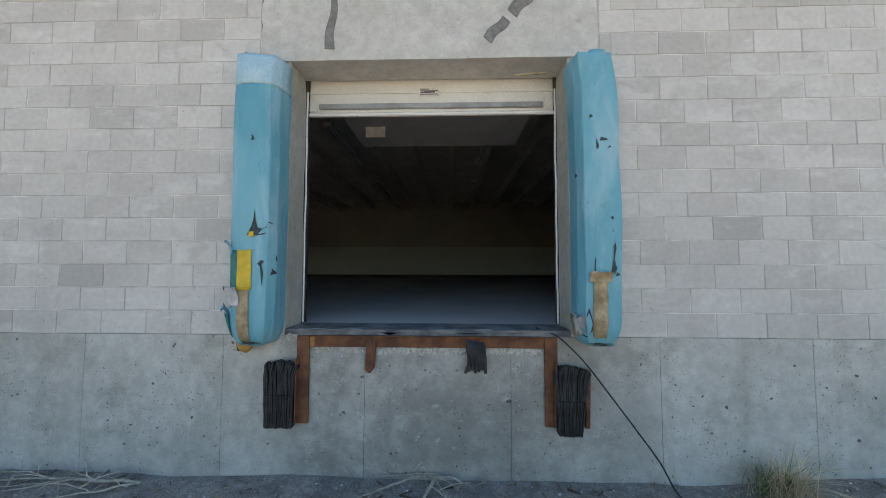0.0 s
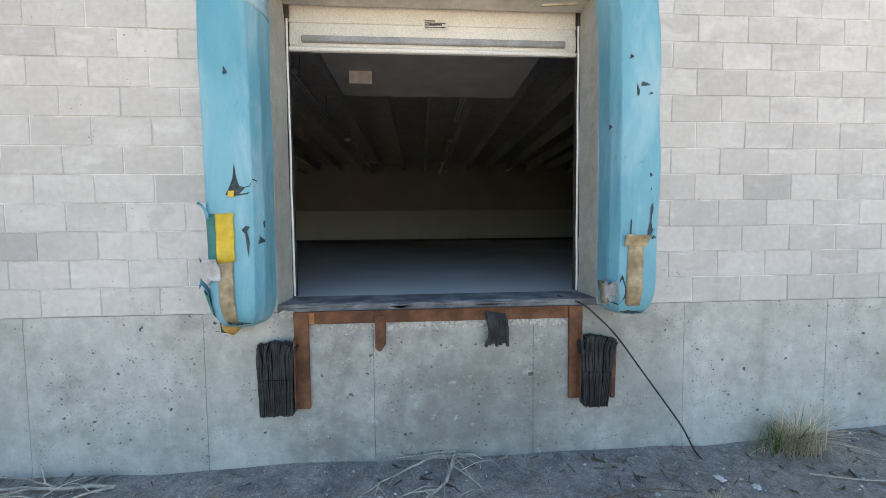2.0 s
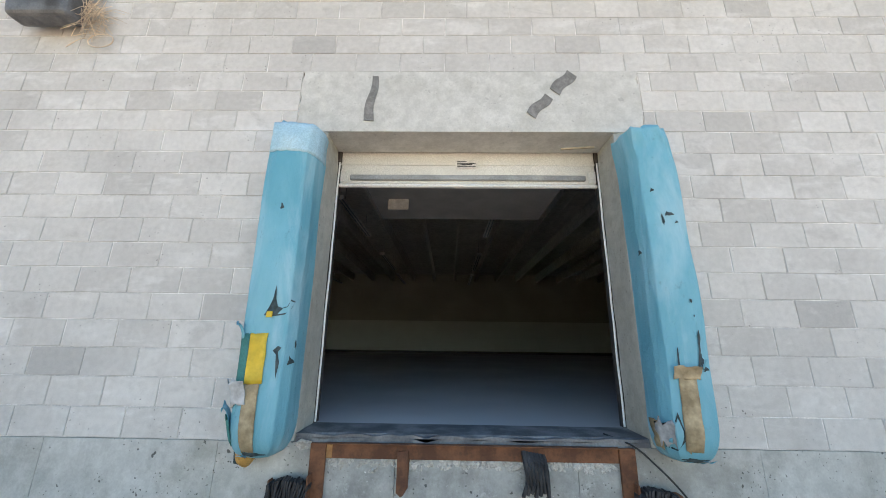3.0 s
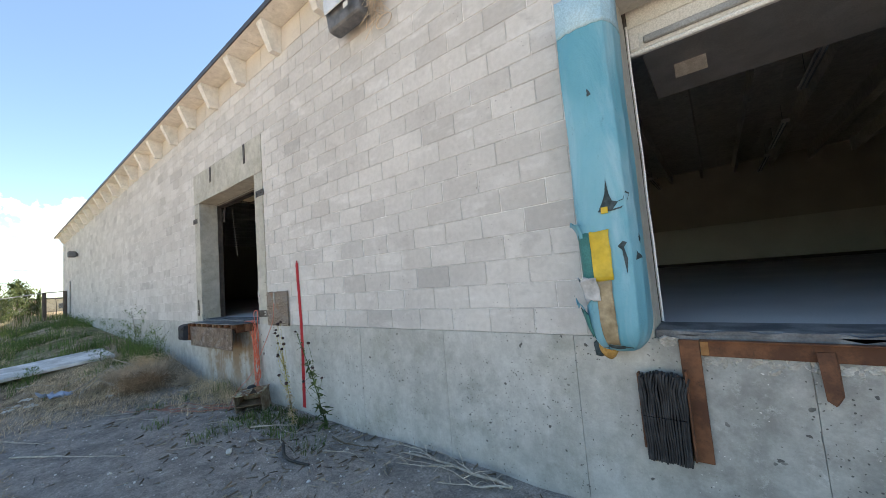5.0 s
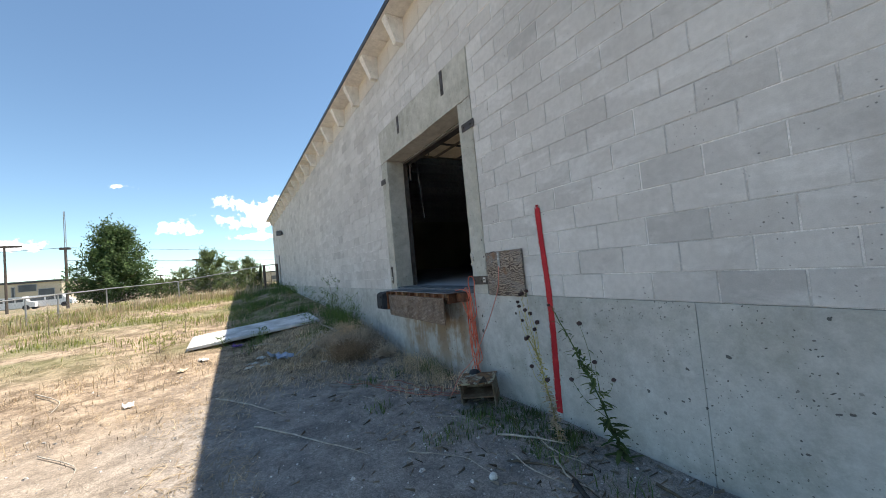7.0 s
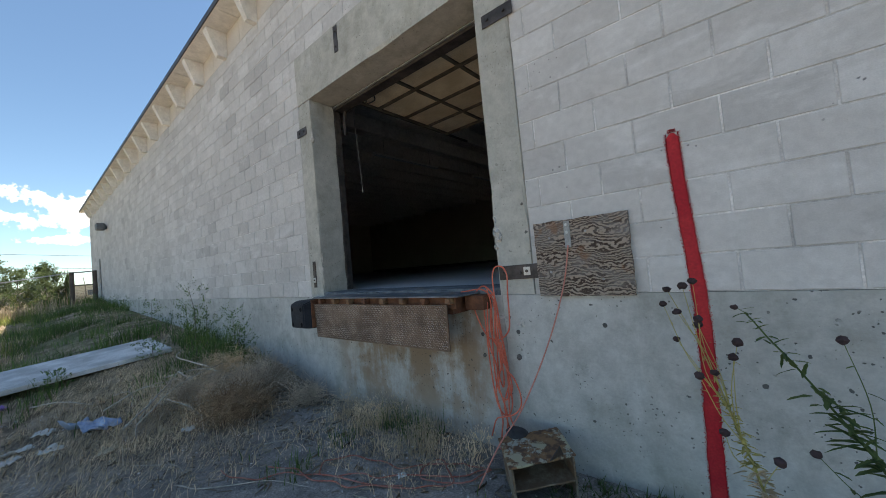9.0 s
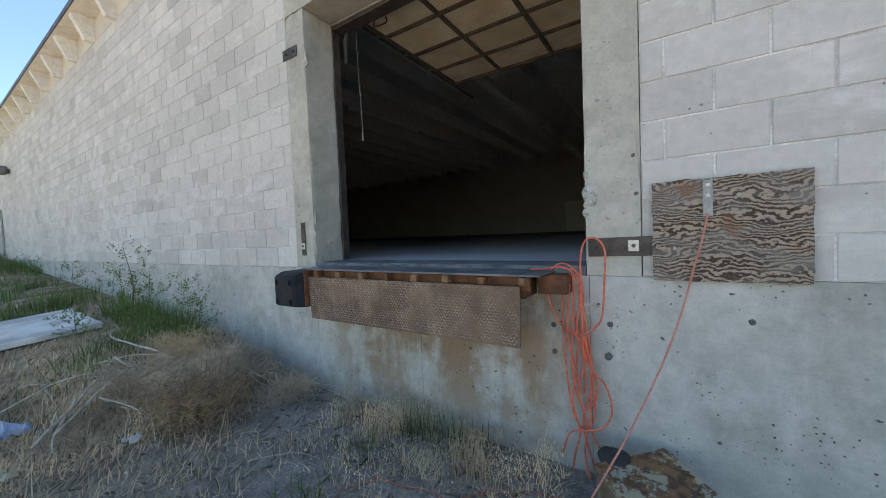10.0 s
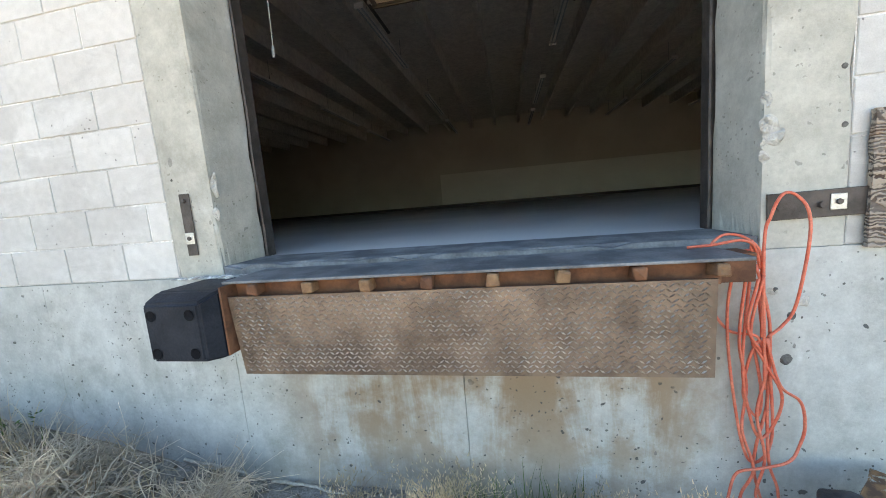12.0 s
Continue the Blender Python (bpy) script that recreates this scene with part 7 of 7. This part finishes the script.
bush("tree", -43.7, -1.0, 4.0, 4.4, 8, 1700, 32, M["crown_light"], "loose grey-green bushy tree beyond the fence", "tree", 0.075, 0.08, 0.7, 0.08, 50)
bush("tree", -45.5, 2.3, 3.2, 3.2, 8, 1000, 33, M["crown_light"], "small grey-green bushy tree beyond the fence", "tree", 0.07, 0.08, 0.7, 0.07, 40)
for x, y, h, w, sd in ((-43.5, -3.0, 2.5, 3.4, 71), (-44.0, 0.9, 2.9, 3.2, 72), (-44.5, 4.2, 2.3, 3.0, 73), (-45.0, -4.8, 1.8, 3.0, 74), (-46.0, 6.0, 2.0, 3.0, 75)):
    bush("shrub", x, y, h, w, 8, 700, sd, M["crown_light"], "spiky grey-green shrub beyond the fence", "shrub", 0.065, 0.04, 0.45, 0.05, 40)
bush("tree", -52.0, -19.5, 2.6, 3.2, 7, 300, 34, M["crown"], "low dark shrub beyond the fence", "shrub", 0.08, 0.08, 0.5, 0.07, 30)
bush("field_shrub", -14.2, -0.75, 0.55, 0.6, 5, 120, 51, M["weed_far"], "bushy yellow-green weed beside the slab", "shrub", 0.016, 0.05, 0.35, 0.007, 26)
for x, y, h, w, sd in ((-20.5, -4.5, 0.75, 0.8, 41), (-24.0, -5.6, 0.9, 0.7, 42), (-18.0, -1.2, 0.7, 0.7, 43), (-27.0, -3.5, 0.9, 0.9, 44), (-29.0, 1.0, 1.0, 1.0, 45), (-30.5, -1.5, 1.1, 1.2, 46), (-16.8, -0.5, 0.6, 0.6, 47), (-21.5, -8.0, 0.6, 0.8, 48), (-22.0, 1.4, 0.8, 0.9, 49)):
    bush("field_shrub", x, y, h, w, 4, 70, sd, M["weed_far"] if sd % 2 else M["tumble"], "scraggly weed bush in the field" if sd % 2 else "brown dried weed bush in the field", "shrub", 0.022, 0.05, 0.35, 0.008, 18)

# ---- fence ----
fence = thing("fence", (-28.0, -3.0, gz(-28, -3)), "old chain-link fence with leaning posts across the field", "fence")
FP = [(-28.0, 3.2, "w"), (-28.2, 2.5, "w"), (-29.3, -1.9, "p"), (-28.1, -4.75, "p"), (-25.7, -5.8, "p"), (-24.5, -6.35, "p"), (-21.0, -8.0, "p"), (-17.5, -9.8, "p"), (-13.5, -11.8, "p")]
tops = []
for q, (x, y, kd) in enumerate(FP):
    z = gz(x, y)
    bm = bmesh.new()
    lean = 0.10 * noise.noise(Vector((q * 2.1, 0, 3)))
    r_ = 0.085 if kd == "w" else 0.032
    hgt = 1.42 if kd == "w" else 1.18
    cylinder(bm, (x, y, z - 0.1), (x + lean, y + lean, z + hgt), r_, r_ * 0.9, 8)
    part("post", bm, M["pole"] if kd == "w" else M["galv"], fence)
    tops.append(Vector((x + lean, y + lean, z + hgt - 0.02)))
for a, b in zip(tops, tops[1:]):
    bm = bmesh.new()
    tube(bm, [a, (a + b) / 2 - Vector((0, 0, 0.01)), b], 0.026, n=6)
    part("top_rail", bm, M["galv"], fence)
V_, F_ = [], []
for a, b in zip(tops, tops[1:]):
    n_ = int((b - a).length / 0.16)
    hgt = 1.05
    for k in range(n_):
        for s in (-1, 1):
            p0 = a.lerp(b, k / n_)
            p1 = a.lerp(b, min(1.0, max(0.0, (k + s * 6.5) / n_)))
            b_ = len(V_)
            V_ += [tuple(p0), tuple(p0 + Vector((0.004, 0.004, 0))), (p1.x + 0.004, p1.y + 0.004, p0.z - hgt), (p1.x, p1.y, p0.z - hgt)]
            F_.append((b_, b_ + 1, b_ + 2, b_ + 3))
mesh_ = raw("chain_link", V_, F_, M["galv"], fence)
mesh_["kind"] = "stuff"

# ---- distance ----


def pole(x, y, h, arm, label, name="utility_pole", category="utility pole", mat_="pole", r=0.14):
    z = gz(x, y)
    t = thing(name, (x, y, z), label, category)
    bm = bmesh.new()
    cylinder(bm, (x, y, z - 0.2), (x, y, z + h), r, r * 0.7, 8)
    part("pole", bm, M[mat_], t)
    if arm:
        boxes("cross_arm", [(x - 0.08, x + 0.08, y - arm, y + arm, z + h - 0.25, z + h - 0.05)], M[mat_], t)
    return t


pole(-60.0, -19.9, 7.3, 1.3, "dark pole with twin area lights beyond the fence", "light_pole", "light pole", "pole", 0.13)
pole(-56.6, -14.3, 6.5, 0.45, "weathered timber utility pole beyond the fence")
pole(-73.5, -4.0, 5.3, 0.6, "dark street light pole in the distance", "light_pole", "light pole", "pole", 0.11)
pole(-92.9, -11.4, 4.0, 0.5, "dark street light pole in the distance", "light_pole", "light pole", "pole", 0.12)
mast = thing("radio_mast", (-148.0, -40.3, 0.8), "thin grey lattice radio mast far away", "radio mast")
bm = bmesh.new()
for k in range(3):
    a = k * 2.094
    cylinder(bm, (-148 + 0.35 * math.cos(a), -40.3 + 0.35 * math.sin(a), 0.6), (-148 + 0.2 * math.cos(a), -40.3 + 0.2 * math.sin(a), 27), 0.05, 0.05, 5)
part("legs", bm, M["galv"], mast)
bm = bmesh.new()
for k in range(34):
    zz_ = 1.5 + k * 0.75
    cylinder(bm, (-148.3, -40.3, zz_), (-147.8, -40.1, zz_ + 0.7), 0.03, 0.03, 4)
part("bracing", bm, M["galv"], mast)
for (xa_, ya_, za_), (xb_, yb_, zb_) in (((-56.6, -14.7, 7.0), (-110, 60, 9)), ((-56.6, -13.9, 7.0), (-60, -80, 8)), ((-56.6, -14.3, 5.6), (-115, 55, 7.2))):
    bm = bmesh.new()
    a, b = Vector((xa_, ya_, za_)), Vector((xb_, yb_, zb_))
    tube(bm, [a.lerp(b, k / 12) - Vector((0, 0, 1.2 * math.sin(math.pi * k / 12))) for k in range(13)], 0.02, n=4)
    tagged(part("power_line", bm, M["cable"], at=(xa_, ya_, za_)), "thin dark overhead power line", "power line", "power lines")


def far_building(x, y, lx, ly, h, label, openings):
    z = 0.7
    t = thing("warehouse", (x, y, z), label, "building")
    boxes("wall", [(x - lx, x, y - ly, y + ly, z - 1, z + h)], M["beige"], t)
    boxes("roof", [(x - lx - 0.2, x + 0.25, y - ly - 0.2, y + ly + 0.2, z + h, z + h + 0.35)], M["flashing"], t)
    for yo, w, z0, z1 in openings:
        wd = boxes("window", [(x + 0.02, x + 0.08, y + yo - w / 2, y + yo + w / 2, z + z0, z + z1)], M["galv"], t)
        boxes("pane", [(x + 0.081, x + 0.12, y + yo - w / 2 + 0.12, y + yo + w / 2 - 0.12, z + z0 + 0.1, z + z1 - 0.1)], M["dark_window"], wd)


far_building(-93.5, -42.0, 25, 16.5, 4.1, "low beige warehouse across the road", [(12.3, 2.3, 2.6, 3.9), (14.6, 2.1, 1.8, 3.0), (13.6, 2.4, 0.0, 1.4), (5.0, 3.0, 0.0, 2.8), (-2.0, 3.0, 0.0, 2.8), (10.6, 0.5, 0.2, 3.6)])
far_building(-140.0, 10.0, 20, 26, 3.4, "low pale building far beyond the trees", [(q * 6.0 - 20, 3.0, 0.8, 2.2) for q in range(7)])
far_building(-120.0, -85.0, 25, 20, 5.0, "low beige warehouse far down the road", [(q * 7.0 - 14, 3.0, 0.3, 3.0) for q in range(5)])


def van(x, y, L_, label):
    z = gz(x, y) - 0.05
    t = thing("van", (x, y, z), label, "van", "parked vans")
    bm = bmesh.new()
    prof = [(-0.5, 0.35), (-0.5, 1.5), (-0.42, 1.95), (0.25, 1.95), (0.36, 1.25), (0.5, 1.0), (0.5, 0.35)]
    fa = [bm.verts.new((x - 0.95, y + u * L_, z + h)) for u, h in prof]
    fb = [bm.verts.new((x + 0.95, y + u * L_, z + h)) for u, h in prof]
    bm.faces.new(fa)
    bm.faces.new(fb[::-1])
    for k in range(len(prof)):
        bm.faces.new((fa[k], fa[(k + 1) % len(prof)], fb[(k + 1) % len(prof)], fb[k]))
    part("body", bm, M["van_white"], t)
    for u0, u1 in ((-0.42, -0.12), (-0.08, 0.1), (0.13, 0.27)):
        boxes("window", [(x + 0.952, x + 0.962, y + u0 * L_, y + u1 * L_, z + 1.2, z + 1.75)], M["dark_window"], t)
    for u in (-0.32, 0.32):
        bm = bmesh.new()
        cylinder(bm, (x + 0.7, y + u * L_, z + 0.36), (x + 1.0, y + u * L_, z + 0.36), 0.36, None, 14)
        part("wheel", bm, M["rubber"], t)


van(-79.0, -26.3, 5.0, "white parked van in front of the far warehouse")
van(-80.0, -22.6, 4.8, "white parked van in front of the far warehouse")
van(-78.5, -31.5, 5.0, "white parked van in front of the far warehouse")
V_, F_ = [], []
for q in range(1500):
    a = rng.uniform(2.2, 4.4)
    R_ = rng.uniform(170, 420)
    x, y = R_ * math.cos(a), R_ * math.sin(a)
    for k in range(5):
        c = np.array((x + rng.normal(0, 2.5), y + rng.normal(0, 2.5), 0.6 + rng.uniform(0, 3.4)))
        e1, e2 = rng.normal(0, 1.1, 3), rng.normal(0, 1.1, 3)
        b = len(V_)
        V_ += [tuple(c - e1), tuple(c + e2), tuple(c + e1), tuple(c - e2)]
        F_.append((b, b + 1, b + 2, b + 3))
tagged(raw("far_trees", V_, F_, M["crown"]), "hazy line of distant trees along the horizon", "distant trees", kind="stuff")
# ---- pieces: foundation panels between form joints ----
JOINTS = [1.30 + 1.235 * k for k in range(-27, 11)]
JOINTS = [XW] + [x for x in JOINTS if XW + 0.4 < x < XE - 0.4] + [XE]
for k, (xa, xb) in enumerate(zip(JOINTS, JOINTS[1:])):
    proud = 0.003 + 0.003 * noise.noise(Vector((k * 1.9, 0.5, 0)))
    bm = bmesh.new()
    box(bm, xa + 0.0012, xb - 0.0012, W - 0.003 - proud, W + 0.003, -0.65, P - 0.003)
    bmesh.ops.subdivide_edges(bm, edges=[e for e in bm.edges if abs(e.verts[0].co.z - e.verts[1].co.z) > 1], cuts=44)
    for v in bm.verts:
        if v.co.y < W:
            out = 1 if v.co.x > (xa + xb) / 2 else -1
            q = Vector((v.co.x * 3.0, out * 5.0, v.co.z * 7.0))
            v.co.x -= out * (0.0025 * max(0.0, noise.noise(q) + 0.25) + 0.010 * max(0.0, noise.noise(q * 2.3) - 0.32))
    part("concrete_panel", bm, M["plinth"], found)

# ---- pieces: blocks ----
BLOCK_MESH = {}


def block_mesh(length, height):
    key = (round(length, 3), round(height, 3))
    if key not in BLOCK_MESH:
        a, c, e = length / 2 - 0.005, height / 2 - 0.0042, 0.003
        V = [(-a, 0.008, -c), (a, 0.008, -c), (a, 0.008, c), (-a, 0.008, c), (-a, e, -c), (a, e, -c), (a, e, c), (-a, e, c),
             (-a + e, 0, -c + e), (a - e, 0, -c + e), (a - e, 0, c - e), (-a + e, 0, c - e)]
        F = [(8, 9, 10, 11)] + [(4 + k, 4 + (k + 1) % 4, 8 + (k + 1) % 4, 8 + k) for k in range(4)] + [(k, (k + 1) % 4, 4 + (k + 1) % 4, 4 + k) for k in range(4)]
        me = bpy.data.meshes.new("concrete_block")
        me.from_pydata(V, [], F)
        me.materials.append(M["block"])
        BLOCK_MESH[key] = me
    return BLOCK_MESH[key]


def courses():
    """Every block of the front wall: left, right, bottom, top."""
    for r in range(20):
        z0 = P + r * CH
        phase = J if r % 2 == 0 else J + BL / 2
        free = [(XW, d2[0]), (d2[1], d1[0]), (d1[1], XE)] if r < 15 else [(XW, XE)]
        for a, b in free:
            k = math.floor((a - phase) / BL)
            x = phase + k * BL
            while x < b - 0.01:
                xa, xb = max(x, a), min(x + BL, b)
                if xb - xa > 0.03:
                    yield xa, xb, z0, z0 + CH
                x += BL


rv, rf = [], []
count = 0
for xa, xb, z0, z1 in courses():
    cx, cz = (xa + xb) / 2, (z0 + z1) / 2
    n = noise.noise(Vector((cx * 7.3, cz * 11.1, 2.0)))
    dy = 0.0018 * n
    if -7.08 < cx < -2.15 and count < 300:
        ob = new("concrete_block", block_mesh(xb - xa, z1 - z0))
        ob.parent = wall_front
        ob.location = (cx, W + dy, cz)
        ob.rotation_euler = (0.004 * n, 0, 0.003 * noise.noise(Vector((cx * 3.3, cz * 5.1, 8.0))))
        count += 1
    else:
        a, c, e = (xb - xa) / 2 - 0.005, (z1 - z0) / 2 - 0.0042, 0.003
        b = len(rv)
        y = W + dy
        for px, py, pz in ((-a, 0.008, -c), (a, 0.008, -c), (a, 0.008, c), (-a, 0.008, c), (-a, e, -c), (a, e, -c), (a, e, c), (-a, e, c),
                           (-a + e, 0.004 * n * 0.5, -c + e), (a - e, 0, -c + e), (a - e, 0, c - e), (-a + e, 0.0, c - e)):
            rv.append((cx + px, y + py, cz + pz))
        rf.append((b + 8, b + 9, b + 10, b + 11))
        rf += [(b + 4 + k, b + 4 + (k + 1) % 4, b + 8 + (k + 1) % 4, b + 8 + k) for k in range(4)]
        rf += [(b + k, b + (k + 1) % 4, b + 4 + (k + 1) % 4, b + 4 + k) for k in range(4)]
rest = raw("block_courses", rv, rf, M["block_far"], wall_front)
rest["kind"] = "stuff"

# sandy infill between the roof stems
V_, F_ = [], []
edges_ = [XW] + sorted(stems) + [XE]
for a, b in zip(edges_, edges_[1:]):
    mid = (a + b) / 2
    for xa, xb in ((a + 0.06, mid - 0.004), (mid + 0.004, b - 0.06)):
        i = len(V_)
        for y in (W + 0.002, W + 0.2):
            V_ += [(xa, y, top + 0.004), (xb, y, top + 0.004), (xb, y, SOFFIT - 0.003), (xa, y, SOFFIT - 0.003)]
        F_ += [(i, i + 1, i + 2, i + 3), (i + 4, i + 7, i + 6, i + 5)] + [(i + k, i + 4 + k, i + 4 + (k + 1) % 4, i + (k + 1) % 4) for k in range(4)]
inf_ = raw("infill_blocks", V_, F_, M["infill"], wall_front)
inf_["kind"] = "stuff"
